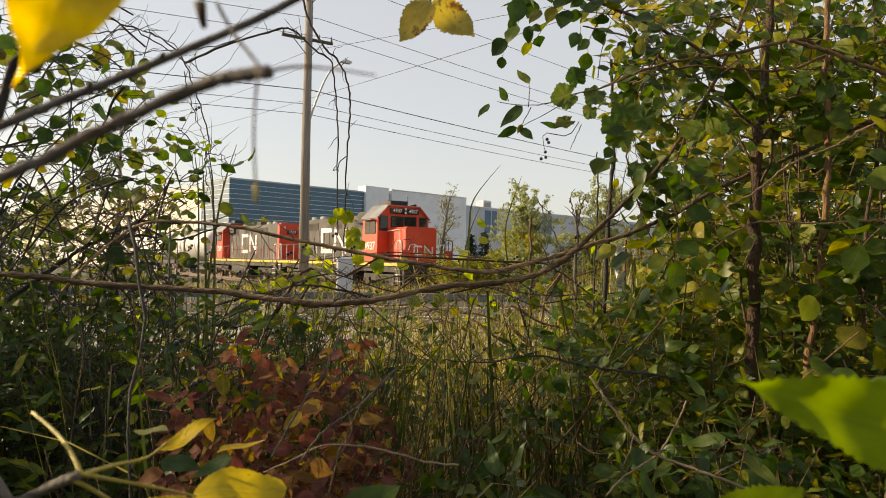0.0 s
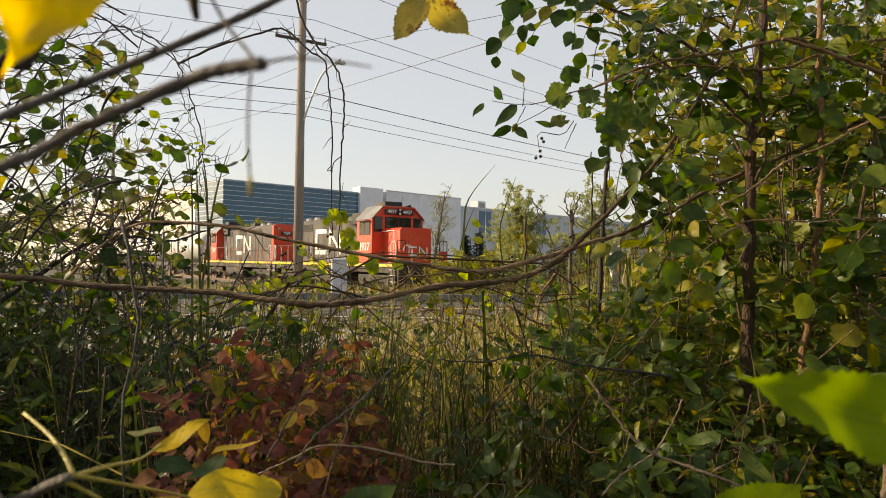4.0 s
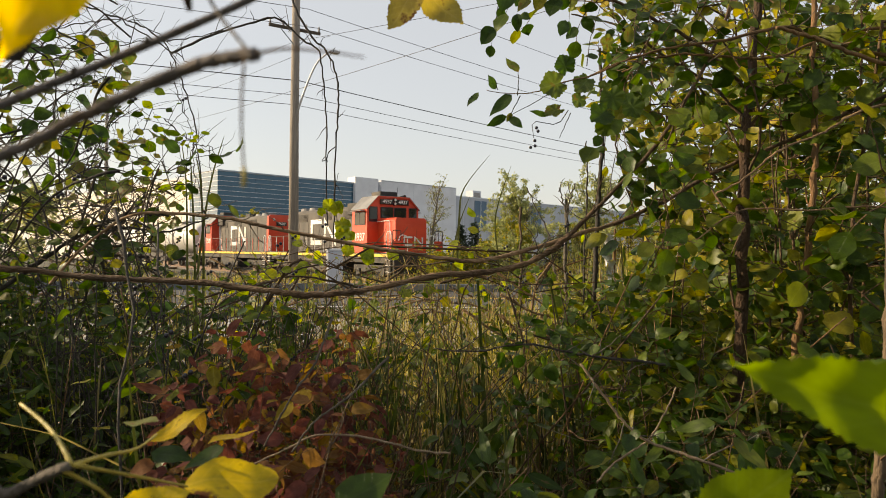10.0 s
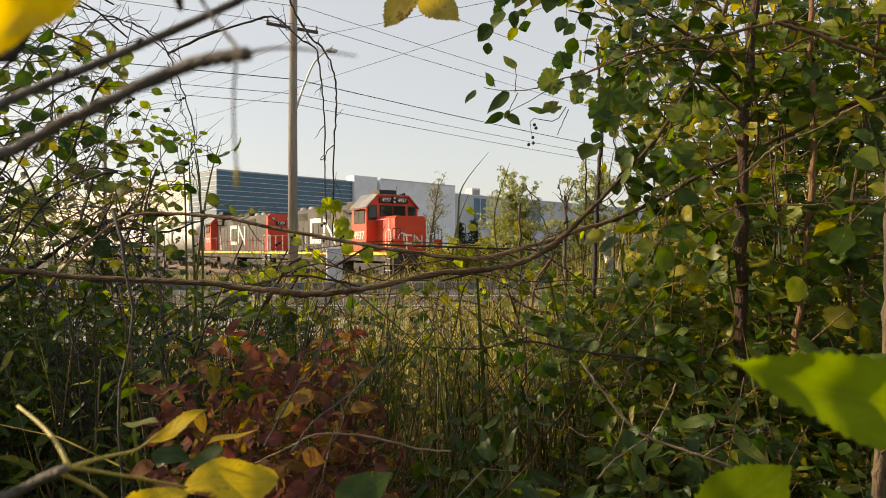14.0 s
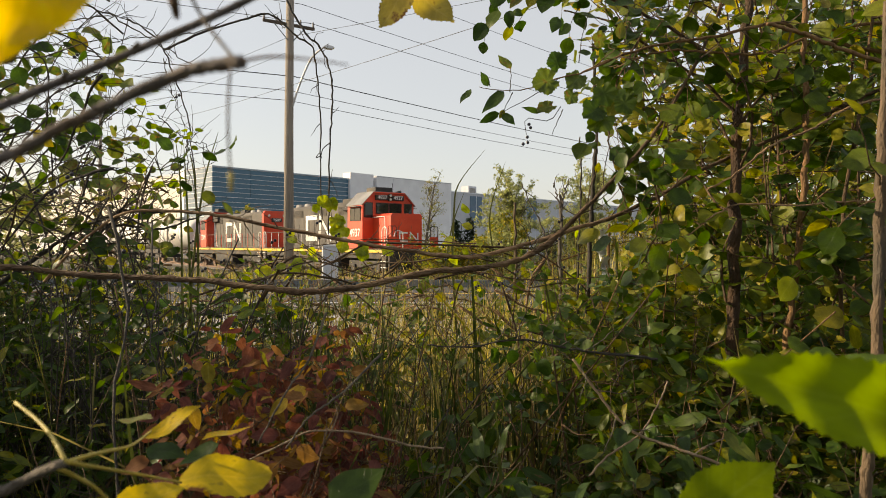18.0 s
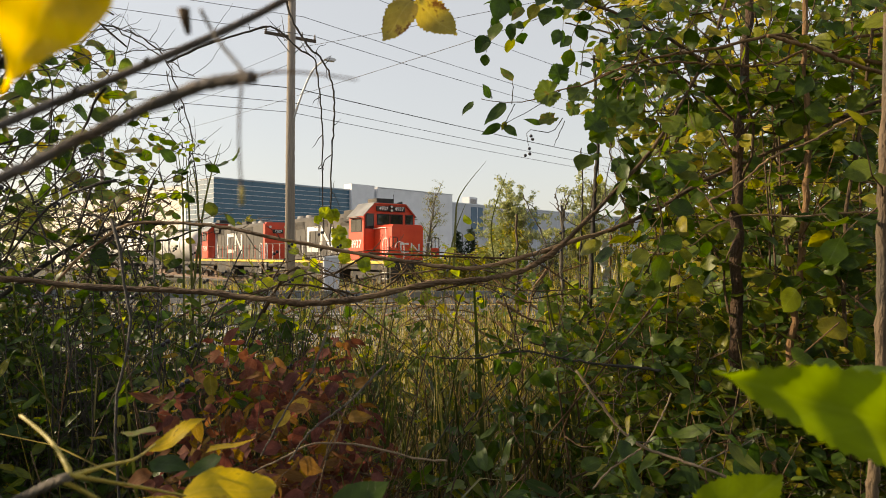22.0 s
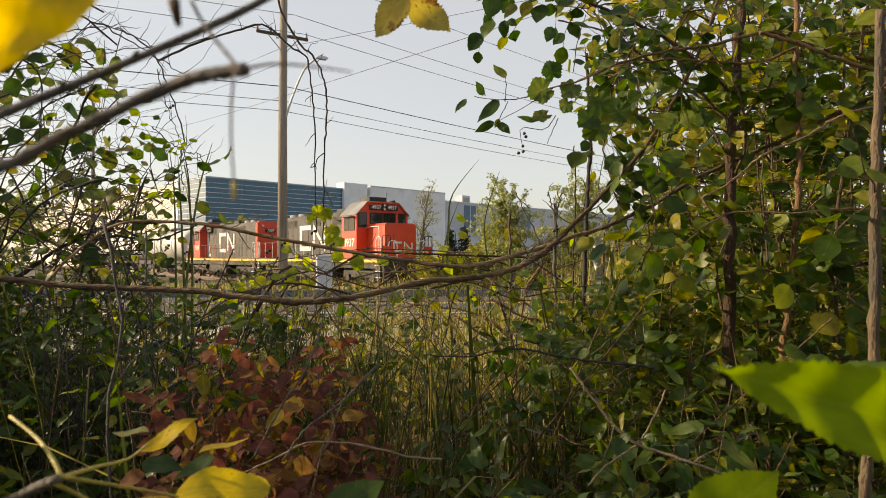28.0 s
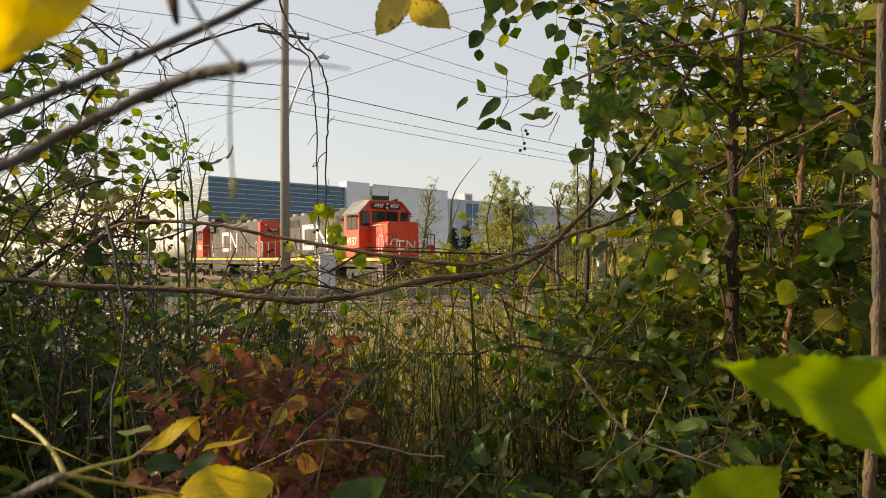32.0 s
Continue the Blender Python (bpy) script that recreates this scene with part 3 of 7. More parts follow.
def build_locomotive(name, m, digits, label, end="loco_red", back=13.25):
    L = thing(name, m, label, "locomotive", "coupled diesel locomotives")
    P = lambda nm, g, mat, par=L, lab="", smooth=False: part(nm, g, mat, par, lab, smooth)
    P("underframe", Geo().box(-1.45, 1.45, -2.05, 14.3, 1.05, 1.42, 0.02), "black_iron")
    P("deck", Geo().box(-1.53, 1.53, -2.15, 14.4, 1.5, 1.56, 0.01), "black_iron")
    for sx in (-1, 1):
        P("sill_stripe", Geo().box(sx * 1.5 - 0.03, sx * 1.5 + 0.03, -2.13, 14.38, 1.36, 1.5, 0.005), "loco_yellow", L, "yellow painted side sill")
    # nose
    prof = [(-0.92, 1.56), (-0.92, 3.2), (-0.82, 3.32), (0.82, 3.32), (0.92, 3.2), (0.92, 1.56)]
    nose = P("nose", Geo().prism(prof, -1.45, 0.3, "y"), "loco_red", L, "orange-red short hood")
    P("nose_door", Geo().box(-0.42, 0.0, -1.472, -1.452, 1.7, 3.0, 0.008), "loco_red", nose)
    P("hinge", Geo().box(-0.46, -0.40, -1.49, -1.46, 2.72, 2.82), "loco_red", nose)
    P("hinge", Geo().box(-0.46, -0.40, -1.49, -1.46, 1.9, 2.0), "loco_red", nose)
    for line in MARK:
        mk = P("nose_mark", stroke([(x * 0.5, y * 0.4) for x, y in line], 0.085, 0.006), "loco_white", nose)
        mk.matrix_local = pose(-0.42, -1.48, 2.15, 90, 0, 0)
    # cab
    oct_ = [(-1.55, 1.56), (-1.55, 3.85), (-0.95, 4.46), (0.95, 4.46), (1.55, 3.85), (1.55, 1.56)]
    cab = P("cab", Geo().prism(oct_, 0.3, 1.9, "y"), "loco_red", L, "orange-red cab with sloped roof shoulders")
    for sx in (-1, 1):
        roof = Geo().add([(sx * 1.6, 0.2, 3.83), (sx * 0.95, 0.2, 4.49), (sx * 0.95, 2.0, 4.49), (sx * 1.6, 2.0, 3.83), (sx * 1.6, 0.2, 3.79), (sx * 0.95, 0.2, 4.45), (sx * 0.95, 2.0, 4.45), (sx * 1.6, 2.0, 3.79)],
                         [(0, 1, 2, 3), (4, 7, 6, 5), (0, 4, 5, 1), (1, 5, 6, 2), (2, 6, 7, 3), (3, 7, 4, 0)])
        P("roof_slope", roof, "loco_roof", cab, "dull grey roof sheet")
    P("roof_top", Geo().box(-0.96, 0.96, 0.32, 2.0, 4.462, 4.51, 0.01), "loco_roof", cab)
    P("front_visor", Geo().prism([(-1.57, 3.84), (-0.95, 4.48), (0.95, 4.48), (1.57, 3.84), (1.5, 3.84), (0.92, 4.42), (-0.92, 4.42), (-1.5, 3.84)], 0.2, 0.3, "y"), "loco_red", cab)

    def front_pane(x0, x1, z0, z1):
        w = P("windshield", Geo().box(x0 - 0.05, x1 + 0.05, 0.27, 0.32, z0 - 0.05, z1 + 0.05, 0.015), "black_iron", cab, "black rubber-framed windshield")
        P("pane", Geo().box(x0, x1, 0.258, 0.28, z0, z1), "dark_glass", w)
    front_pane(-0.72, -0.05, 3.40, 3.88)
    front_pane(0.08, 0.74, 3.40, 3.88)
    front_pane(-1.40, -1.0, 3.2, 3.88)
    front_pane(1.0, 1.38, 3.2, 3.88)
    P("cab_door", Geo().box(-1.46, -0.94, 0.282, 0.3, 1.62, 3.12, 0.004), "loco_red", cab)
    for x in (-0.45, 0.50):
        nb = P("number_board", Geo().box(x - 0.38, x + 0.38, 0.16, 0.3, 4.06, 4.33, 0.03), "black_iron", cab)
        writing(digits, 0.27, pose(x, 0.15, 4.195, 90, 0, 0), nb, "loco_white")
    for z in (4.13, 4.33):
        hl = P("headlight", Geo().tube([(0.03, 0.14, z - 0.02), (0.03, 0.3, z - 0.02)], 0.085, n=14), "black_iron", cab)
        P("lens", Geo().tube([(0.03, 0.133, z - 0.02), (0.03, 0.145, z - 0.02)], 0.07, n=14), "lamp_glass", hl)
    for sx in (-1, 1):
        for y0, y1 in ((0.5, 1.0), (1.08, 1.58)):
            w = P("side_window", Geo().box(sx * 1.555 - 0.02, sx * 1.555 + 0.02, y0 - 0.04, y1 + 0.04, 2.98, 3.66, 0.008), "black_iron", cab)
            P("pane", Geo().box(sx * 1.578 - 0.004, sx * 1.578 + 0.004, y0, y1, 3.02, 3.62), "dark_glass", w)
        P("awning", Geo().box(sx * 1.7 - 0.14, sx * 1.7 + 0.14, 0.45, 1.65, 3.7, 3.73), "loco_roof", cab)
        writing(digits, 0.58, pose(sx * 1.557, 1.1, 2.35, 90, 0, -90 if sx < 0 else 90), cab, "loco_white")
    # roof equipment
    P("roof_cooler", Geo().box(-0.55, 0.5, 0.7, 1.7, 4.51, 4.78, 0.05), "black_iron", L, "dark rooftop air unit")
    horn = P("horn", Geo().tube([(0.72, 0.3, 4.55), (0.72, 0.75, 4.55)], 0.07, 0.03, 10), "black_iron")
    P("horn_bracket", Geo().box(0.69, 0.75, 0.5, 0.56, 4.4, 4.56), "black_iron", horn)
    P("aerial", Geo().tube([(0.35, 0.5, 4.5), (0.35, 0.5, 5.0)], 0.012, n=5), "black_iron")
    P("beacon", Geo().tube([(0.9, 1.2, 4.44), (0.9, 1.2, 4.62)], 0.07, 0.05, 10), "lamp_glass")
    # long hood
    hp = [(-0.92, 1.56), (-0.92, 3.95), (-0.78, 4.12), (0.78, 4.12), (0.92, 3.95), (0.92, 1.56)]
    hood = P("long_hood", Geo().prism(hp, 1.9, back - 0.3, "y"), "loco_grey", L, "dusty dark grey long hood")
    P("hood_end", Geo().prism([(x * 1.012, z + (0.01 if z > 2 else 0)) for x, z in hp], back - 0.35, back, "y"), end, L, "painted hood end")
    P("end_number_board", Geo().box(-0.38, 0.38, back, back + 0.08, 3.35, 3.62, 0.03), "black_iron", L)
    writing(digits, 0.27, pose(0, back + 0.09, 3.485, 90, 0, 180), L, "loco_white")
    for x in (-0.55, 0.55):
        P("end_light", Geo().tube([(x, back, 3.8), (x, back + 0.05, 3.8)], 0.09, n=12), "lamp_glass", L)
    for sx in (-1, 1):
        for k in range(12):
            y = 2.2 + k * 0.74
            d = P("hood_door", Geo().box(sx * 0.93 - 0.012, sx * 0.93 + 0.012, y, y + 0.68, 1.7, 3.35 if k % 5 else 3.0, 0.004), "loco_grey", hood)
            if sx < 0:
                P("latch", Geo().box(-0.955, -0.94, y + 0.6, y + 0.64, 2.4, 2.52), "black_iron", d)
        for k in range(3):
            g = Geo()
            y0 = 2.4 + k * 3.3
            for j in range(7):
                g.box(sx * 0.935 - 0.02, sx * 0.935 + 0.02, y0, y0 + 1.8, 3.44 + j * 0.065, 3.47 + j * 0.065)
            P("louvre", g, "black_iron", hood)
        for line in MARK:
            mk = P("side_mark", stroke([(x * 1.5, y * 1.25) for x, y in line], 0.27, 0.006), "loco_white", hood, "large white painted mark")
            mk.matrix_local = pose(-0.946, 8.4, 2.75, 90, 0, -90) if sx < 0 else pose(0.946, 5.2, 2.75, 90, 0, 90)
        P("white_stripe", Geo().add([(sx * 0.945, 2.0, 1.6), (sx * 0.945, 2.9, 1.6), (sx * 0.945, 2.1, 4.0), (sx * 0.945, 1.92, 4.0), (sx * 0.92, 2.0, 1.6), (sx * 0.92, 2.9, 1.6), (sx * 0.92, 2.1, 4.0), (sx * 0.92, 1.92, 4.0)],
                                  [(0, 1, 2, 3), (4, 7, 6, 5), (0, 4, 5, 1), (1, 5, 6, 2), (2, 6, 7, 3), (3, 7, 4, 0)]), "loco_white", hood, "slanting white band")
    for y in (4.0, 9.6, 10.9):
        fan = P("roof_fan", Geo().tube([(0, y, 4.1), (0, y, 4.32)], 0.55, 0.5, 18), "loco_roof", L)
        P("fan_grille", Geo().tube([(0, y, 4.32), (0, y, 4.34)], 0.42, n=14), "black_iron", fan)
    P("exhaust", Geo().box(-0.3, 0.3, 6.6, 7.6, 4.1, 4.42, 0.03), "black_iron", L)
    P("blister", Geo().box(-1.1, 1.1, 2.0, 3.4, 3.6, 4.25, 0.06), "black_iron", L, "dark air intake housing")
    # rails and steps
    for sx in (-1, 1):
        for k in range(11):
            y = 2.0 + k * 1.2
            P("stanchion", Geo().tube([(sx * 1.47, y, 1.56), (sx * 1.47, y, 2.55)], 0.02, n=6), "loco_white" if sx < 0 else "loco_red", L)
        P("side_handrail", Geo().tube([(sx * 1.47, 1.95, 2.55), (sx * 1.47, 14.2, 2.55)], 0.02, n=6), "loco_grey", L)
        for y in (-2.0, 14.2):
            dy = 0.45 if y < 0 else -0.45
            P("corner_handrail", Geo().tube(bent([(sx * 1.48, y, 1.2), (sx * 1.48, y, 2.4), (sx * 1.48, y + dy * 0.5, 2.62), (sx * 1.48, y + dy, 2.4), (sx * 1.48, y + dy, 1.56)], 14), 0.024, n=6), "loco_white", L, smooth=True)
            st = P("stepwell", Geo().box(sx * 1.3 - 0.22, sx * 1.3 + 0.22, min(y, y + dy), max(y, y + dy), 0.45, 1.36, 0.02), "black_iron", L)
            for z in (0.62, 0.92, 1.2):
                P("step", Geo().box(sx * 1.42 - 0.14, sx * 1.42 + 0.14, min(y, y + dy) - 0.03, max(y, y + dy), z, z + 0.03), "loco_white", st)
        P("nose_handrail", Geo().tube(bent([(sx * 0.62, -2.1, 1.6), (sx * 0.62, -2.1, 2.25), (sx * 0.72, -2.1, 2.4), (sx * 1.05, -2.1, 2.36), (sx * 1.25, -2.1, 1.6)], 16), 0.022, n=6), "loco_white", L, smooth=True)
        P("cab_grabrail", Geo().tube(bent([(sx * 1.0, -1.0, 1.6), (sx * 1.0, -1.0, 3.0), (sx * 1.0, -0.8, 3.16), (sx * 1.0, 0.25, 3.14)], 14), 0.02, n=6), "loco_white", L, smooth=True)
    for sx in (-1, 1):
        P("end_sheet", Geo().box(min(sx * 0.98, sx * 1.46), max(sx * 0.98, sx * 1.46), -2.12, -2.07, 1.56, 2.15, 0.01), "loco_red", L, "red end sheet of the front platform")
        P("end_railing", Geo().tube([(sx * 1.0, -2.1, 1.58), (sx * 1.0, -2.1, 2.6), (sx * 1.04, -2.1, 2.66), (sx * 1.42, -2.1, 2.66), (sx * 1.46, -2.1, 2.6), (sx * 1.46, -2.1, 1.58)], 0.022, n=6), "black_iron", L, smooth=True)
        P("end_railing", Geo().tube([(sx * 1.23, -2.1, 1.58), (sx * 1.23, -2.1, 2.66)], 0.018, n=6), "black_iron", L, smooth=True)
    P("pilot", Geo().box(-1.45, 1.45, -2.22, -2.08, 0.25, 1.4, 0.03), "black_iron", L)
    P("coupler", Geo().box(-0.16, 0.16, -2.8, -2.15, 0.72, 1.0, 0.05), "rail_steel", L)
    P("coupler", Geo().box(-0.16, 0.16, 14.3, 14.95, 0.72, 1.0, 0.05), "rail_steel", L)
    P("fuel_tank", Geo().prism([(-1.4, 0.5), (-1.1, 0.28), (1.1, 0.28), (1.4, 0.5), (1.4, 1.05), (-1.4, 1.05)], 4.0, 8.0, "y"), "black_iron", L)
    for yc in (0.5, 11.6):
        bogie = P("bogie_frame", Geo().box(-1.2, 1.2, yc - 1.9, yc + 1.9, 0.55, 0.95, 0.05), "black_iron", L)
        for dy in (-1.3, 1.3):
            for sx in (-1, 1):
                P("wheel", Geo().tube([(sx * 0.68, yc + dy, 0.5), (sx * 0.82, yc + dy, 0.5)], 0.5, n=22), "rail_steel", bogie)
                P("axle_box", Geo().box(sx * 1.15 - 0.14, sx * 1.15 + 0.14, yc + dy - 0.2, yc + dy + 0.2, 0.35, 0.75, 0.03), "black_iron", bogie)
    return L


build_locomotive("locomotive", TRACK, "4937", "orange-red and grey diesel locomotive standing on the track", "loco_grey", 12.1)
build_locomotive("locomotive", TRACK @ pose(0, 28.9, 0, 0, 0, 180), "7509", "grey diesel locomotive with red end and orange cab, coupled behind")


def build_tank_car(y):
    T = thing("tank_car", TRACK @ pose(0, y, 0), "pale grey railway tank car on the track", "tank car", "tank cars")
    prof = []
    for yy, r in ((0.0, 0.3), (0.12, 0.9), (0.35, 1.28), (0.7, 1.47), (14.3, 1.47), (14.65, 1.28), (14.88, 0.9), (15.0, 0.3)):
        prof.append((yy, r))
    vs, fs, n = [], [], 28
    for yy, r in prof:
        vs += [(r * math.cos(2 * math.pi * j / n), yy, 2.75 + r * math.sin(2 * math.pi * j / n)) for j in range(n)]
    for i in range(len(prof) - 1):
        fs += [(i * n + j, i * n + (j + 1) % n, (i + 1) * n + (j + 1) % n, (i + 1) * n + j) for j in range(n)]
    fs += [tuple(range(n)), tuple(range((len(prof) - 1) * n, len(prof) * n))]
    tank = part("tank", Geo().add(vs, fs), "tank_paint", T, "", True)
    for yy in (3.6, 7.5, 11.4):
        g = Geo()
        ring = [(1.485 * math.cos(2 * math.pi * j / n), 1.485 * math.sin(2 * math.pi * j / n)) for j in range(n)]
        g.tube([(a, yy, 2.75 + b) for a, b in ring + ring[:1]], 0.03, n=4, cap=False)
        part("band", g, "tank_paint", tank)
    part("sill", Geo().box(-0.4, 0.4, -0.4, 15.4, 0.85, 1.25, 0.02), "black_iron", T)
    d = part("dome", Geo().tube([(0, 7.5, 4.1), (0, 7.5, 4.5)], 0.5, n=18), "tank_paint", T)
    part("walkway", Geo().box(-1.0, 1.0, 6.2, 8.8, 4.24, 4.3), "black_iron", T)
    for sx in (-1, 1):
        part("handrail", Geo().tube(bent([(sx * 1.0, 6.2, 4.3), (sx * 1.0, 6.2, 5.1), (sx * 1.0, 8.8, 5.1), (sx * 1.0, 8.8, 4.3)], 18), 0.02, n=5), "black_iron", T)
        part("ladder", Geo().box(sx * 1.5 - 0.02, sx * 1.5 + 0.02, 7.3, 7.7, 1.2, 4.2), "black_iron", T)
    for yc in (2.0, 13.0):
        b = part("bogie_frame", Geo().box(-1.1, 1.1, yc - 1.3, yc + 1.3, 0.45, 0.8, 0.04), "black_iron", T)
        for dy in (-0.88, 0.88):
            for sx in (-1, 1):
                part("wheel", Geo().tube([(sx * 0.68, yc + dy, 0.42), (sx * 0.82, yc + dy, 0.42)], 0.42, n=20), "rail_steel", b)


for k in range(4):
    build_tank_car(32.6 + k * 16.6)


# ---- poles and wires ----
def sagging(a, b, sag, n=16):
    a, b = Vector(a), Vector(b)
    return [a.lerp(b, i / n) - Vector((0, 0, sag * 4 * (i / n) * (1 - i / n))) for i in range(n + 1)]


def build_pole(x, y, top, r, name, turn, lamp=True):
    p = thing(name, pose(x, y, -0.3), "weathered grey-brown wooden utility pole with crossarms", "utility pole", "utility poles")
    part("shaft", Geo().tube([(0, 0, 0), (0, 0, top * 0.5), (0.05, 0, top)], r, r * 0.72, 16, knots=0.02), "pole_wood", p, "", True)
    for z, w in ((top - 2.7, 1.1), (top - 0.5, 1.2)):
        a = Geo().box(-w, w, -0.05, 0.05, z - 0.06, z + 0.06, 0.012)
        arm = part("crossarm", a, "tie_wood", p)
        arm.matrix_local = pose(0, 0, 0, 0, 0, turn)
        for sx in (-0.95, -0.45, 0.45, 0.95):
            part("insulator", Geo().tube([(sx * w, 0, z + 0.08), (sx * w, 0, z + 0.16), (sx * w, 0, z + 0.28)], 0.05, 0.03, 8), "ceramic", arm)
        for sx in (-1, 1):
            part("brace", Geo().tube([(sx * w * 0.6, -0.07, z - 0.06), (sx * 0.1, -0.16, z - 0.7)], 0.02, n=5), "steel_galv", arm)
    if lamp:
        a = part("lamp_arm", Geo().tube(bent([(0.15, -0.05, 7.55), (0.5, -0.3, 8.4), (1.0, -0.55, 9.35), (1.55, -0.8, 9.75)], 14), 0.045, 0.035, 8), "lamp_metal", p, "bare metal bracket arm", True)
        h = Geo()
        h.prism([(-0.05, -0.03), (0.1, -0.09), (0.5, -0.10), (0.66, -0.03), (0.6, 0.06), (0.3, 0.11), (0.05, 0.07)], -0.15, 0.15, "x")
        head = part("lamp_head", h, "lamp_metal", p, "pale grey cobra-head lamp")
        head.matrix_local = pose(1.55, -0.8, 9.77, 0, 0, -63) @ Matrix.Diagonal((0.65, 0.65, 0.6, 1))
        part("photocell", Geo().tube([(0, 0.25, 0.1), (0, 0.25, 0.2)], 0.05, 0.04, 8), "black_iron", head)
        part("lens", Geo().box(-0.1, 0.1, 0.2, 0.55, -0.13, -0.095, 0.01), "lamp_glass", head)
    return p


build_pole(-6.1, 28.0, 13.6, 0.21, "utility_pole", 33)
build_pole(29.5, 63.5, 13.4, 0.22, "utility_pole", 45, lamp=False)
build_pole(-34.5, 70.0, 17.5, 0.2, "utility_pole", 25, lamp=False)
build_pole(23.6, -5.7, 11.0, 0.2, "utility_pole", 45, lamp=False)
build_pole(26.0, 8.0, 12.5, 0.2, "utility_pole", 45, lamp=False)
build_pole(-46.0, 6.0, 13.4, 0.22, "utility_pole", 110, lamp=False)


def build_wires():
    a = (-6.1, 28.0)
    tag = ("thin black overhead wire between utility poles", "wire")
    rows = ((13.3, 1.0, 0.5), (11.5, 0.5, 0.4), (10.75, 0.9, 0.4), (8.5, 0.2, 0.35), (7.9, 0.1, 0.3), (7.5, 0.0, 0.3))
    for z, off, sag in rows:
        dx, dy = off * 0.94, off * 0.34
        g = Geo()
        g.tube(sagging((29.5 + off * 0.7, 63.5 - off * 0.7, z), (a[0] + dx, a[1] + dy, z), sag), 0.012 if z != 8.5 else 0.019, n=5)
        g.tube(sagging((a[0] + dx, a[1] + dy, z), (-46 + off * 0.3, 6.0 - off * 0.9, z), sag), 0.012 if z != 8.5 else 0.019, n=5)
        solid("overhead_wire", g, "wire", *tag, kind="", smooth=True, group="overhead wires")
    # a second line crosses the road and passes the same pole
    for z, zf, zn in ((8.1, 13.5, 8.3), (10.1, 16.5, 10.3), (9.5, 15.2, 9.7)):
        g = Geo()
        g.tube(sagging((a[0], a[1], z), (-34.5, 70.0, zf), 0.5), 0.009, n=5)
        if z < 9:
            g.tube(sagging((a[0], a[1], z), (23.6, -5.7, zn), 0.3, 20), 0.009, n=5)
        elif z > 10:
            g.tube(sagging((a[0], a[1], z), (26.0, 8.0, zn), 0.3, 20), 0.009, n=5)
        solid("overhead_wire", g, "wire", *tag, kind="", smooth=True, group="overhead wires")


build_wires()


# ---- roadside cabinet ----
def build_cabinet():
    c = thing("utility_cabinet", pose(-4.35, 27.6, -0.1, 0, 0, 14), "pale grey metal utility cabinet at the roadside", "utility cabinet")
    part("plinth", Geo().box(-0.36, 0.36, -0.35, 0.35, -0.3, 0.1, 0.02), "ballast", c)
    body = part("body", Geo().box(-0.31, 0.31, -0.3, 0.3, 0.1, 1.62, 0.03), "grey_panel", c)
    part("lid", Geo().box(-0.34, 0.34, -0.34, 0.34, 1.62, 1.7, 0.02), "white_paint", c)
    d = part("door", Geo().box(-0.27, 0.27, -0.325, -0.302, 0.2, 1.55, 0.006), "grey_panel", body)
    part("handle", Geo().box(0.19, 0.215, -0.35, -0.325, 0.8, 0.95), "black_iron", d)


build_cabinet()


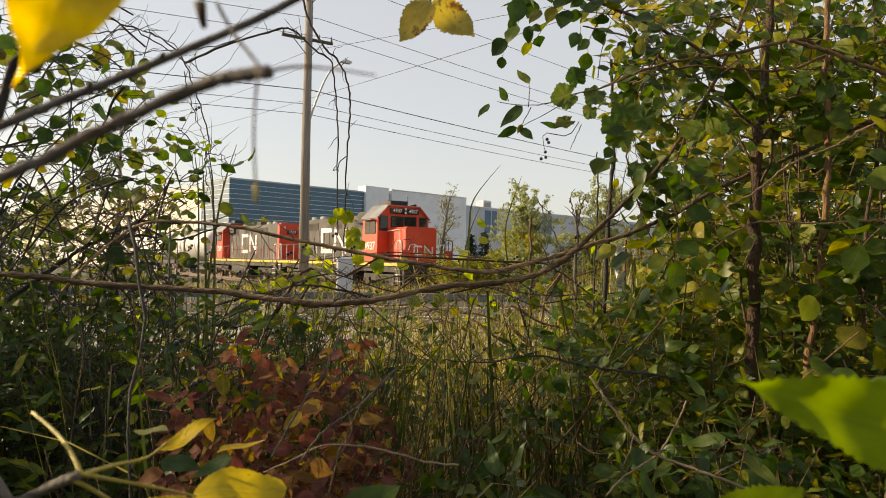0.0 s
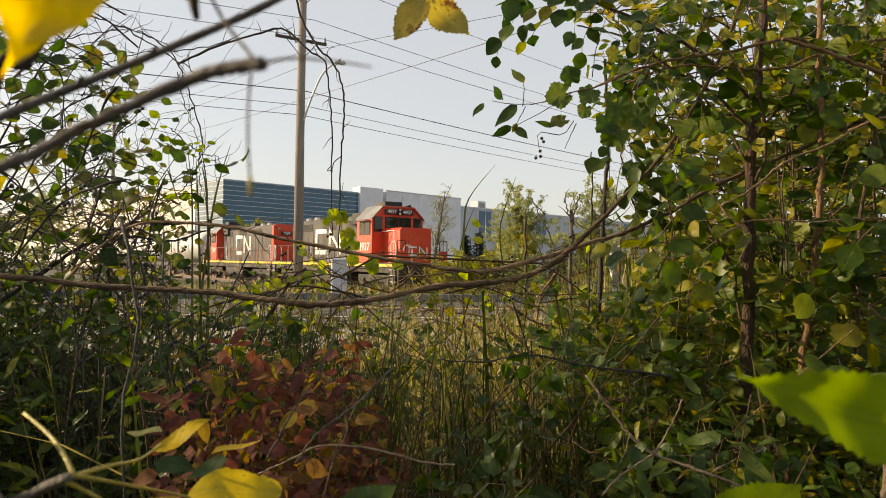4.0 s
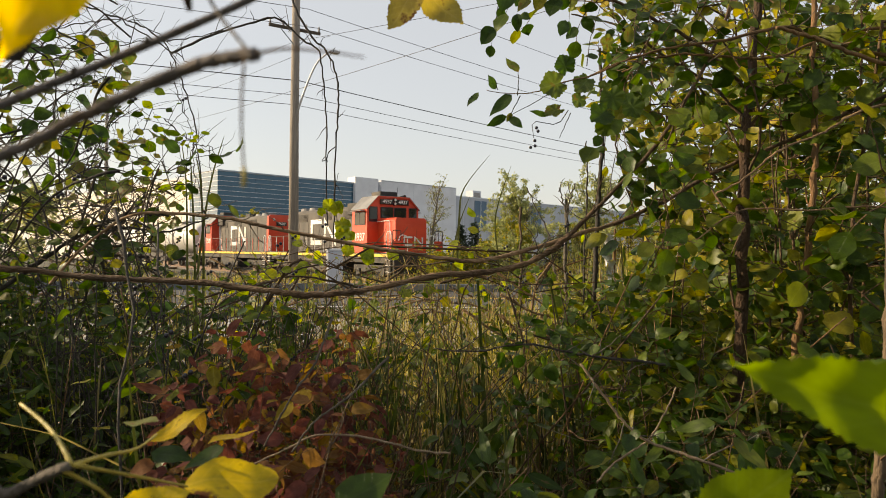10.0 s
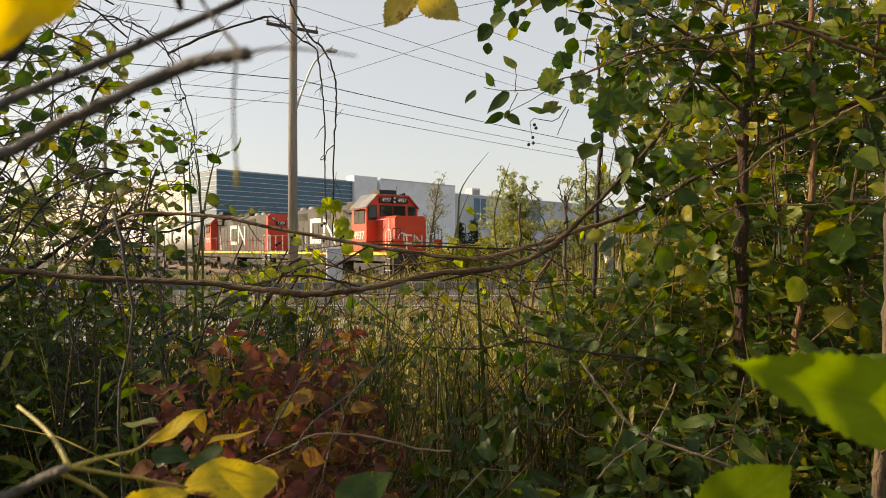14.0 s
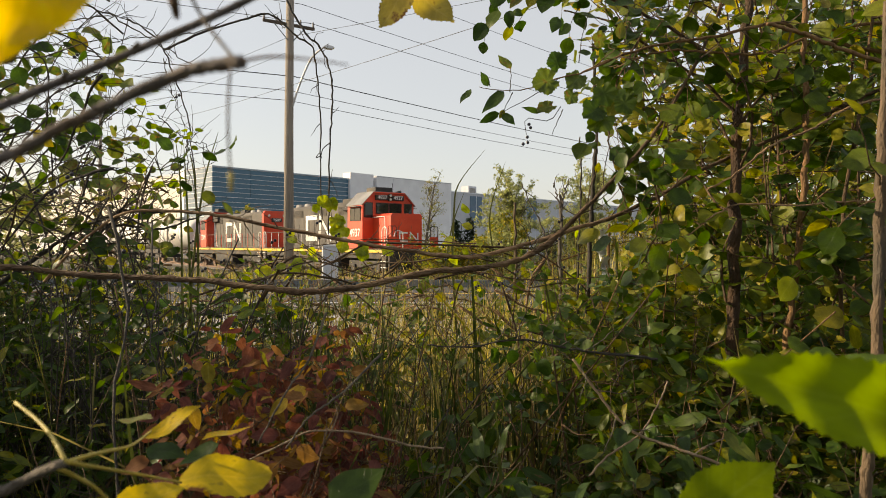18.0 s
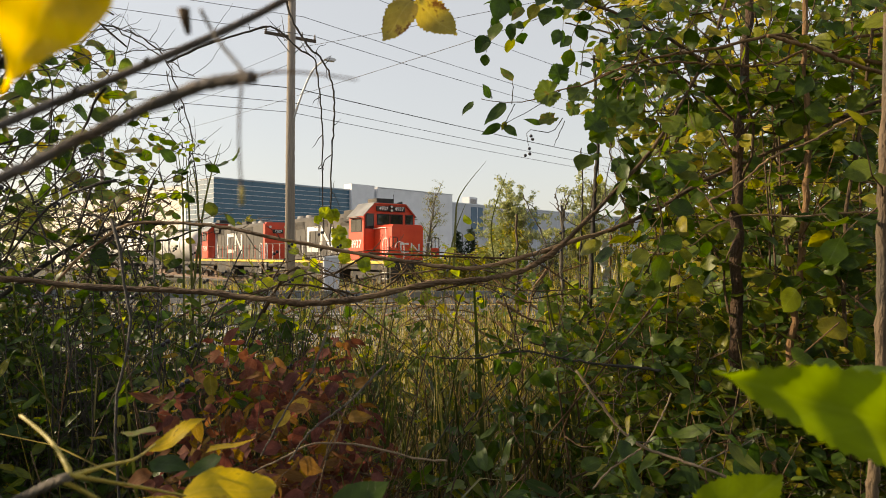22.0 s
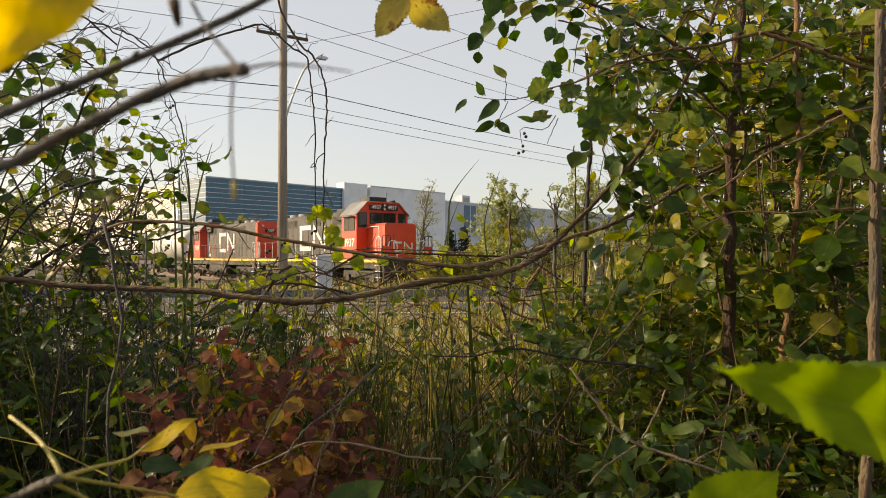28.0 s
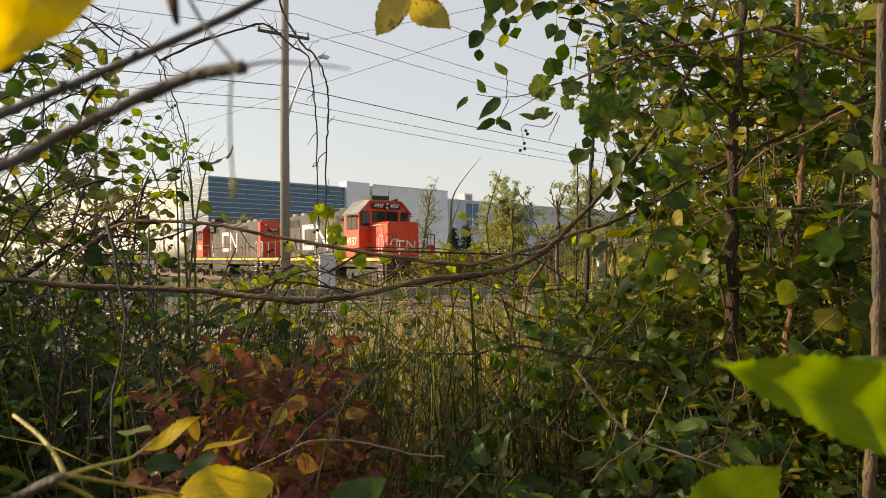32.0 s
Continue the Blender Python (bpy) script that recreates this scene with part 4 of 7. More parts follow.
# ---- cars ----
def build_car(name, paint, tall, label, roof=0.0):
    """A car that points along +x; z 0 is the road."""
    C = thing(name, pose(0, 0, 0), label, "car", "passing cars")
    roof = roof or (1.68 if tall else 1.45)
    belt = 1.02 if tall else 0.92
    L = 2.32
    # lower body: side outline with wheel arches, pulled in at the ends
    side = [(-L, 0.42), (-L - 0.03, 0.62), (-L + 0.02, belt - 0.06), (-L + 0.3, belt), (0.75, belt), (1.2, belt - 0.04), (1.9, belt - 0.13), (L - 0.12, belt - 0.27), (L, 0.6), (L - 0.02, 0.35), (L - 0.25, 0.24)]
    for cx in (1.42, -1.38):
        side += [(cx + 0.37 * math.cos(a), 0.33 + 0.37 * math.sin(a)) for a in [radians(k) for k in (-10, 30, 60, 90, 120, 150, 190)]]
    side.append((-L + 0.2, 0.26))
    g = Geo()
    k = len(side)
    layers = [(-0.9, 0.93, 0.05), (-0.86, 1.0, 0.0), (0.86, 1.0, 0.0), (0.9, 0.93, 0.05)]
    vs = []
    for yy, sc, dz in layers:
        vs += [(x * (0.985 if sc < 1 else 1.0), yy, z - (dz if z > belt - 0.2 else 0) + (dz if z < 0.3 else 0)) for x, z in side]
    fs = [tuple(range(k)), tuple(range(4 * k - 1, 3 * k - 1, -1))]
    for j in range(3):
        fs += [(j * k + i, (j + 1) * k + i, (j + 1) * k + (i + 1) % k, j * k + (i + 1) % k) for i in range(k)]
    g.add(vs, fs)
    part("body", g, paint, C)
    back = -2.15 if tall else -1.95
    cabin = [(back, belt), (back + (0.25 if tall else 0.85), roof - 0.08), (back + (0.6 if tall else 1.3), roof), (0.15, roof), (0.35, roof - 0.05), (1.25, belt - 0.02)]
    kc = len(cabin)
    vs = [(x, s * (0.84 if z < belt + 0.01 else 0.62), z) for s in (-1, 1) for x, z in cabin]
    fs = [tuple(range(kc)), tuple(range(2 * kc - 1, kc - 1, -1))] + [(i, i + kc, (i + 1) % kc + kc, (i + 1) % kc) for i in range(kc)]
    part("cabin", Geo().add(vs, fs), paint, C)
    # glazing set a few millimetres proud of the cabin
    def pane(nm, pts):
        c = sum((Vector(p) for p in pts), Vector()) / len(pts)
        nrm = (Vector(pts[1]) - Vector(pts[0])).cross(Vector(pts[2]) - Vector(pts[0])).normalized()
        if nrm.dot(c - Vector((0, 0, 1.1))) < 0:
            nrm = -nrm
        q = [c + (Vector(p) - c) * 0.9 for p in pts]
        v = [tuple(p + nrm * 0.012) for p in q] + [tuple(p - nrm * 0.01) for p in q]
        kk = len(pts)
        part(nm, Geo().add(v, [tuple(range(kk)), tuple(range(2 * kk - 1, kk - 1, -1))] + [(i, i + kk, (i + 1) % kk + kk, (i + 1) % kk) for i in range(kk)]), "car_glass", C)
    for s in (-1, 1):
        pane("side_window", [(back + 0.1, s * 0.84, belt), (back + (0.27 if tall else 0.85), s * 0.62, roof - 0.08), (-0.62, s * 0.62, roof), (-0.62, s * 0.84, belt)])
        pane("side_window", [(-0.56, s * 0.84, belt), (-0.56, s * 0.62, roof), (0.2, s * 0.62, roof - 0.03), (1.1, s * 0.84, belt)])
    pane("windscreen", [(0.35, -0.62, roof - 0.05), (0.35, 0.62, roof - 0.05), (1.25, 0.84, belt - 0.02), (1.25, -0.84, belt - 0.02)])
    pane("rear_window", [(back + (0.25 if tall else 0.85), -0.62, roof - 0.08), (back + (0.25 if tall else 0.85), 0.62, roof - 0.08), (back, 0.84, belt), (back, -0.84, belt)])
    for s in (-1, 1):
        part("headlight", Geo().box(L - 0.28, L - 0.06, s * 0.7 - 0.16, s * 0.7 + 0.16, 0.58, 0.7, 0.03), "lamp_glass", C)
        part("tail_light", Geo().box(-L - 0.02, -L + 0.2, s * 0.76 - 0.12, s * 0.76 + 0.12, 0.68, 0.86, 0.03), "tail_red", C)
        part("mirror", Geo().box(0.82, 1.0, s * 0.97 - 0.1, s * 0.97 + 0.1, belt, belt + 0.14, 0.04), paint, C)
        part("door_handle", Geo().box(-0.35, -0.17, s * 0.905 - 0.015, s * 0.905 + 0.015, belt - 0.14, belt - 0.11), "alloy", C)
        part("door_handle", Geo().box(-1.2, -1.02, s * 0.905 - 0.015, s * 0.905 + 0.015, belt - 0.14, belt - 0.11), "alloy", C)
        if tall:
            part("roof_rail", Geo().tube(bent([(-1.6, s * 0.56, roof), (-1.45, s * 0.56, roof + 0.05), (-0.2, s * 0.56, roof + 0.05), (0.0, s * 0.56, roof)], 10), 0.018, n=6), "alloy", C)
    part("bumper", Geo().box(L - 0.14, L + 0.04, -0.8, 0.8, 0.3, 0.48, 0.05), paint, C)
    part("bumper", Geo().box(-L - 0.06, -L + 0.14, -0.8, 0.8, 0.34, 0.56, 0.05), paint, C)
    part("grille", Geo().box(L - 0.06, L + 0.02, -0.45, 0.45, 0.52, 0.64, 0.01), "black_iron", C)
    wheels = []
    for cx in (1.42, -1.38):
        for s in (-1, 1):
            w = part("wheel", Geo().tube([(0, -0.11, 0), (0, 0.11, 0)], 0.21, n=16), "alloy", C)
            w.location = (cx, s * 0.78, 0.33)
            t = Geo()
            ring = [(0.27 * math.cos(2 * math.pi * j / 20), 0.27 * math.sin(2 * math.pi * j / 20)) for j in range(20)]
            t.tube([(a, 0, b) for a, b in ring + ring[:2]], 0.06, n=8, cap=False)
            tyre = part("tyre", t, "rubber", w, "", True)
            tyre.scale = (1, 1.7, 1)
            for j in range(5):
                a = 2 * math.pi * j / 5
                part("spoke", Geo().tube([(0.05 * math.cos(a), s * 0.118, 0.05 * math.sin(a)), (0.2 * math.cos(a), s * 0.118, 0.2 * math.sin(a))], 0.025, n=5), "black_iron", w)
            wheels.append((w, s))
    return C, wheels


CAR_BLUE = build_car("car", "car_blue", False, "blue-grey saloon car driving on the road")
CAR_WHITE = build_car("car", "car_white", False, "white fastback car driving on the road", 1.55)
CAR_NAVY = build_car("car", "car_navy", True, "dark navy sport utility car driving on the road")


def drive(car, y, x_at, t_at, speed, heading):
    """Straight drive along x at a steady speed (m/s, signed): at x_at at the time t_at; parked far off before and after."""
    C, wheels = car
    rows = []
    t0, t1 = max(0.0, t_at - 2.6), min(32.0, t_at + 2.6)
    times = [0.0] if t0 > 0 else []
    times += [t0, t_at, t1]
    if t1 < 32:
        times.append(32.0)
    for t in times:
        tc = min(max(t, t0), t1)
        rows.append((t, pose(x_at + speed * (tc - t_at), y, 0.0, 0, 0, heading)))
    walk(C, rows)
    for w, s in wheels:
        lx, ly, lz = w.location
        step = 0.04
        turn, out, t = 0.0, [(0.0, pose(lx, ly, lz, 0, 0, 0))], t0
        if t0 <= 0:
            out = []
        while t <= t1 + 1e-6:
            out.append((t, pose(lx, ly, lz, 0, turn, 0)))
            turn += math.degrees(abs(speed) * step / 0.33) % 360 if abs(speed) * step / 0.33 < 1.5 else 60
            t += step
        if t1 < 32:
            out.append((32.0, pose(lx, ly, lz, 0, turn, 0)))
        ded = {}
        for tt, mm in out:
            ded[frame(tt)] = (tt, mm)
        walk(w, [ded[k] for k in sorted(ded)])
    for o in (C, *[w for w, _ in wheels]):
        keys = o.animation_data
        for curve in keys.action.layers[0].strips[0].channelbag(keys.action_slot).fcurves:
            for kp in curve.keyframe_points:
                kp.interpolation = 'LINEAR'


# ---- plants: leaf shapes ----
def leaf_shape(kind, seed=0):
    """A leaf of length 1 along +y from its stalk, with a fold along the midrib, a curl and an uneven edge."""
    rnd = random.Random(seed)
    fold, curl, twist = rnd.uniform(0.10, 0.28), rnd.uniform(-0.05, 0.30), rnd.uniform(-0.25, 0.25)
    if kind == "grape":
        vs, uv, fs = [(0, 0.42, 0)], [(0.5, 0.42)], []
        k = 42
        for i in range(k):
            a = -math.pi / 2 + 2 * math.pi * (i + 0.5) / k
            lob = 0.46 + 0.035 * math.cos(5 * (a - math.pi / 2)) + 0.05 * math.cos(a - math.pi / 2) + (0.022 if i % 2 else -0.022)
            if abs(a + math.pi / 2) < 0.35 or abs(a - 1.5 * math.pi) < 0.35:
                lob *= 0.72
            x, y = lob * math.cos(a) * 1.02, 0.42 + lob * math.sin(a)
            vs.append((x, y, fold * abs(x) - curl * (y - 0.4) ** 2 + 0.04 * math.sin(7 * a + seed)))
            uv.append((0.5 + x / 1.1, y))
        fs = [(0, i + 1, (i + 1) % k + 1) for i in range(k)]
        return vs, fs, uv
    if kind in ("drip", "acute"):
        # broad leaf drawn out into a fine tip: a hanging one flares slowly, a firm one quickly
        power, peak, half, drip, saw = {"drip": (0.85, 0.55, 0.17, 0.06, 0.008), "acute": (2.0, 0.64, 0.31, 0.0, 0.0)}[kind]
        vs, uv, fs, n = [], [], [], 48
        for i in range(n + 1):
            t = i / n
            v = max((1 - t - drip) / (1 - drip), 0.0)
            w = half * (math.sin(math.pi / 2 * v / peak) ** power if v < peak else math.cos(math.pi / 2 * min((v - peak) / (1 - peak), 1.0)) ** 0.6)
            w = max(w, 0.006 if 0 < i < n else 0.0)
            w += (saw if i % 2 else -saw) * min(1, w / 0.06)
            for k in range(-3, 4):
                a = k / 3
                x = a * w
                vs.append((x, t, 0.30 * abs(x) + 0.03 * math.sin(5 * t + seed) - 0.10 * (x / half) ** 2 * half + 0.012 * math.sin(26 * t + 2 * abs(a))))
                uv.append((0.5 + 0.5 * a * w / half, t))
        fs = [(i * 7 + k, i * 7 + k + 1, i * 7 + k + 8, i * 7 + k + 7) for i in range(n) for k in range(6)]
        return vs, fs, uv
    if kind in ("large", "toothed", "oval"):
        fold, curl, twist = rnd.uniform(0.05, 0.16), rnd.uniform(-0.03, 0.06), rnd.uniform(-0.1, 0.1)
    width, peak, n, saw = {"ovate": (0.60, 0.38, 7, 0.0), "round": (0.80, 0.45, 7, 0.0), "lance": (0.30, 0.35, 7, 0.0), "toothed": (0.62, 0.40, 30, 0.014), "large": (0.60, 0.42, 44, 0.007), "oval": (0.66, 0.52, 30, 0.0), "blade": (0.03, 0.3, 5, 0.0)}[kind]
    vs, uv, fs = [], [], []
    for i in range(n + 1):
        t = i / n
        e = math.log(0.5) / math.log(peak)
        w = width / 2 * max(math.sin(math.pi * t ** e), 0.0) ** (0.55 if kind == "oval" else 0.8)
        if t > 0.8 and kind in ("ovate", "lance", "toothed", "large"):
            w *= 1 - 0.45 * (t - 0.8) / 0.2
        bend = -curl * t * t + 0.06 * math.sin(6 * t + seed)
        for s in (-1, 0, 1):
            j = saw * (1 if i % 2 else -1) * (1 if 0 < i < n else 0)
            x = s * (w + (j if s else 0)) * (1 + 0.07 * rnd.uniform(-1, 1))
            vs.append((x, t, bend + fold * abs(x) + twist * x * t))
            uv.append((0.5 + s * 0.5 * w / (width / 2), t))
    for i in range(n):
        for c in (0, 1):
            a = i * 3 + c
            fs.append((a, a + 1, a + 4, a + 3))
    return vs, fs, uv


SHAPES = {k: [leaf_shape(k, s) for s in range(5)] for k in ("ovate", "round", "lance", "grape", "toothed", "large", "oval", "drip", "acute", "blade")}
POOL = {}


def leaf_mesh(kind, variant, material):
    key = (kind, variant, material)
    if key not in POOL:
        g = Geo().add(*SHAPES[kind][variant])
        me = g.mesh("leaf", True)
        me.materials.append(M[material])
        POOL[key] = me
    return POOL[key]


def leaf_pose(p, along, up, size):
    y = Vector(along).normalized()
    x = y.cross(Vector(up))
    x = x.normalized() if x.length > 1e-4 else y.orthogonal().normalized()
    z = x.cross(y)
    m = Matrix((x, y, z)).transposed().to_4x4()
    return Matrix.Translation(p) @ m @ Matrix.Diagonal((size, size, size, 1))


def leaf_mass(name, kind, mats, material, parent, label="", kind_tag="stuff"):
    """Many leaves joined into one mesh."""
    if not mats:
        return None
    tv = [np.array(s[0], dtype=np.float64) for s in SHAPES[kind]]
    tf = [s[1] for s in SHAPES[kind]]
    tu = [s[2] for s in SHAPES[kind]]
    V, F, U, o = [], [], [], 0
    for i, m in enumerate(mats):
        k = i % 5
        a = np.array(m)
        V.append(tv[k] @ a[:3, :3].T + a[:3, 3])
        F.extend([tuple(q + o for q in f) for f in tf[k]])
        U.extend(tu[k])
        o += len(tv[k])
    g = Geo()
    g.v, g.f, g.uv = [tuple(v) for v in np.concatenate(V)], F, U
    me = g.mesh(name, True)
    me.materials.append(M[material])
    ob = new(name, me)
    ob.parent = parent
    return tagged(ob, label, "", "", kind_tag)


def put_leaves(parent, kind, mats, material, mass_material, limit, rnd, name="leaf"):
    """The first leaves as objects of their own, the rest joined."""
    mats = list(mats)
    rnd.shuffle(mats)
    for m in mats[:limit]:
        ob = new(name, leaf_mesh(kind, rnd.randrange(5), material))
        ob.parent = parent
        ob.matrix_local = m
    leaf_mass("foliage", kind, mats[limit:], mass_material, parent)


def wander(rnd, p, d, length, steps, curve=0.25, lift=0.0):
    p, d = Vector(p), Vector(d).normalized()
    pts = [p.copy()]
    for _ in range(steps):
        d = (d + Vector((rnd.gauss(0, curve), rnd.gauss(0, curve), rnd.gauss(0, curve) + lift))).normalized()
        p = p + d * (length / steps)
        pts.append(p.copy())
    return pts


def twig_leaves(rnd, pts, every, size, out, droop=0.25, keep=None, spread=0.9):
    """Leaves set alternately along a twig, with one at its tip."""
    L = sum((b - a).length for a, b in zip(pts, pts[1:]))
    n = max(2, int(L / every))
    side = 1
    for i in range(1, n + 1):
        s = i / n * (len(pts) - 1)
        k = min(int(s), len(pts) - 2)
        p = pts[k].lerp(pts[k + 1], s - k)
        d = (pts[k + 1] - pts[k]).normalized()
        x = d.cross(Vector((0, 0, 1)))
        x = x.normalized() if x.length > 0.05 else Vector((1, 0, 0))
        side = -side
        a = d * rnd.uniform(0.2, 0.8) + x * side * spread * rnd.uniform(0.6, 1.2) + Vector((rnd.gauss(0, 0.35), rnd.gauss(0, 0.35), rnd.gauss(0, 0.3) - droop))
        if i == n:
            a = d + Vector((rnd.gauss(0, 0.2), rnd.gauss(0, 0.2), -droop))
        if keep and not keep(p + a.normalized() * size * 0.6):
            continue
        up = Vector((rnd.gauss(0, 0.6), rnd.gauss(-0.55, 0.7), 0.75))
        out.append(leaf_pose(p, a, up, size * rnd.uniform(0.6, 1.2)))


def shrub(name, label, base, seed, stems=5, height=1.8, lean=0.35, r=0.009, branch_from=0.2, branches=9, reach=0.5, twigs=4, twig=0.22,
          leaf="ovate", size=0.05, every=0.045, mats=("leaf_green", "mass_green"), bark="bark_brown", parts=120, keep=None, spread=0.15, lift=0.06, toward=(0, 0, 0), category="shrub", group="", droop=0.25):
    rnd = random.Random(seed)
    S = thing(name, pose(*base), label, category, group)
    leaves = []
    b = Vector(base)
    world_keep = (lambda p: keep(p + b)) if keep else None
    for _ in range(stems):
        g = Geo()
        p0 = (rnd.gauss(0, spread), rnd.gauss(0, spread), -0.05)
        a = rnd.uniform(0, 2 * math.pi)
        d = Vector((math.cos(a) * lean * rnd.random(), math.sin(a) * lean * rnd.random(), 1)) + Vector(toward)
        h = height * rnd.uniform(0.75, 1.1)
        main = wander(rnd, p0, d, h, 12, 0.09, lift * 0.4)
        if world_keep:
            cut = [k for k, q in enumerate(main) if q.z + b.z > 1.2 and not world_keep(q)]
            if cut:
                main = main[:max(cut[0], 3)]
        g.tube(main, r * rnd.uniform(0.8, 1.2), r * 0.25, 6, knots=0.2, seed=seed)
        for _ in range(branches):
            s = branch_from + (1 - branch_from) * rnd.random()
            k = min(int(s * (len(main) - 1)), len(main) - 2)
            p = main[k]
            a = rnd.uniform(0, 2 * math.pi)
            bd = Vector((math.cos(a), math.sin(a), rnd.uniform(-0.1, 0.7)))
            bl = wander(rnd, p, bd, reach * rnd.uniform(0.5, 1.15) * (1.15 - 0.55 * s), 7, 0.16, lift)
            if world_keep:
                while len(bl) > 1 and not world_keep(bl[-1]):
                    bl.pop()
            if len(bl) < 3:
                continue
            g.tube(bl, r * 0.45, r * 0.14, 5, knots=0.2, seed=seed)
            twig_leaves(rnd, bl[2:], every * 1.2, size, leaves, droop, world_keep)
            for _ in range(twigs):
                q = bl[rnd.randrange(1, len(bl))]
                a = rnd.uniform(0, 2 * math.pi)
                tl = wander(rnd, q, (math.cos(a), math.sin(a), rnd.uniform(-0.2, 0.6)), twig * rnd.uniform(0.5, 1.2), 4, 0.2, lift)
                if world_keep and not world_keep(tl[-1]):
                    continue
                g.tube(tl, r * 0.18, r * 0.08, 4)
                twig_leaves(rnd, tl, every, size, leaves, droop, world_keep)
        part("stem", g, bark, S, "", True)
    put_leaves(S, leaf, leaves, mats[0], mats[1], parts, rnd)
    return S


def branch(name, label, pts, r0, r1, bark, seed=0, wob=0.006, n=None, knots=0.25, group="", category="branch", sides=9):
    """A single limb through the given points, with buds and short spurs."""
    line = bent(pts, n or max(16, 7 * len(pts)), wob, seed)
    o = line[0].copy()
    B = thing(name, Matrix.Translation(o), label, category, group)
    part("limb", Geo().tube([p - o for p in line], r0, r1, sides, knots=knots, seed=seed), bark, B, "", True)
    return B, [p - o for p in line]


def spurs(B, line, seed, count, length, r, bark, leaf=None, size=0.05, mats=("leaf_green", "mass_green"), every=0.05, parts=200, keep=None, up=0.3, twist=1.0):
    rnd = random.Random(seed)
    leaves = []
    for _ in range(count):
        k = rnd.randrange(1, len(line) - 1)
        d = (line[k + 1] - line[k - 1]).normalized()
        s = d * rnd.uniform(0.1, 0.7) + Vector((rnd.gauss(0, 0.6), rnd.gauss(0, 0.6), rnd.gauss(up, 0.5))) * twist
        tl = wander(rnd, line[k], s, length * rnd.uniform(0.4, 1.2), 6, 0.22, 0.02)
        if keep and not keep(tl[-1] + B.location):
            continue
        part("twig", Geo().tube(tl, r, r * 0.35, 5, knots=0.3, seed=seed), bark, B, "", True)
        if leaf:
            twig_leaves(rnd, tl, every, size, leaves, 0.25, (lambda p: keep(p + B.location)) if keep else None)
    if leaf:
        put_leaves(B, leaf, leaves, mats[0], mats[1], parts, rnd)


def single_leaf(parent, kind, material, base, tip, up, width=1.0, name="leaf", variant=0, label=""):
    """One leaf from its stalk end to its tip, in world metres."""
    a, b = Vector(base), Vector(tip)
    m = leaf_pose(a, b - a, Vector(up), (b - a).length) @ Matrix.Diagonal((width, 1, 1, 1))
    ob = new(name, leaf_mesh(kind, variant, material))
    ob.parent = parent
    ob.matrix_local = parent.matrix_world.inverted() @ m
    return tagged(ob, label)


def blades(name, label, seed, count, area, height, width, material, lean=0.25, parent=None, ground=0.0, category="reeds", keep=None, bend=0.5):
    """A stand of long narrow leaves: each a bent, tapering, slightly folded strip."""
    rnd = random.Random(seed)
    g = Geo()
    x0, x1, y0, y1 = area
    for _ in range(count):
        x, y = rnd.uniform(x0, x1), rnd.uniform(y0, y1)
        h = height * rnd.uniform(0.55, 1.12)
        a = rnd.uniform(0, 2 * math.pi)
        dx, dy = math.cos(a), math.sin(a)
        l = lean * rnd.gauss(0, 1)
        f = abs(rnd.gauss(0, bend))
        w = width * rnd.uniform(0.5, 1.2)
        zg = ground_height(x, y) + ground
        fold_at = rnd.uniform(0.45, 1.4) if rnd.random() < 0.3 else 9
        pts = []
        px_, pz = 0.0, 0.0
        ang = l
        n = 6
        for i in range(n + 1):
            t = i / n
            pts.append((px_, pz, w * (1 - t ** 2.2) + 0.0006))
            ang += f * 0.45 / n * (1 + 2 * t)
            if t > fold_at:
                ang += 1.3
                fold_at = 9
            px_ += math.sin(ang) * h / n
            pz += math.cos(ang) * h / n
        if keep and not keep(Vector((x + dx * pts[-1][0], y + dy * pts[-1][0], zg + pts[-1][1]))):
            continue
        nx, ny = -dy, dx
        tw = rnd.uniform(-1.2, 1.2)
        nx, ny = nx * math.cos(tw) + dx * math.sin(tw), ny * math.cos(tw) + dy * math.sin(tw)
        vs, uv = [], []
        for i, (q, z, ww) in enumerate(pts):
            cx, cy = x + dx * q, y + dy * q
            vs += [(cx - nx * ww / 2, cy - ny * ww / 2, zg + z), (cx + nx * ww / 2, cy + ny * ww / 2, zg + z)]
            uv += [(0, i / n), (1, i / n)]
        g.add(vs, [(2 * i, 2 * i + 1, 2 * i + 3, 2 * i + 2) for i in range(n)], uv)
    me = g.mesh(name, True)
    me.materials.append(M[material])
    ob = new(name, me)
    return tagged(ob, label, category, "", "stuff")


# ---- the thicket on the right ----
def right_side(p):
    """Right crown, cut by camera angle: ragged left margin and open sky above the road stay free."""
    e = p.x / max(p.y, 0.2)
    h = (p.z - 1.55) / max(p.y, 0.2)
    j = 0.03 * math.sin(13 * p.z) + 0.025 * math.sin(31 * p.z + 7 * p.x)
    if h > 0.30:
        return e > 0.10 + 0.04 * math.sin(20 * p.x)
    if h > 0.12:
        return e > 0.225 + j
    if h > -0.02:
        return e > 0.27 + j
    return e > 0.12 + j - h * 0.3


def low_growth(p):
    """Low growth, cut by camera angle to stay below the open view of the road."""
    e = p.x / max(p.y, 0.2)
    h = (p.z - 1.55) / max(p.y, 0.2)
    return h < -0.055 + 0.03 * math.sin(9 * e) + 0.02 * math.sin(27 * e + 3 * p.y)


def left_side(p):
    e = p.x / max(p.y, 0.2)
    h = (p.z - 1.55) / max(p.y, 0.2)
    return e < -0.40 + 0.02 * math.sin(15 * p.z) - (0.0 if h < 0.14 else 0.06)


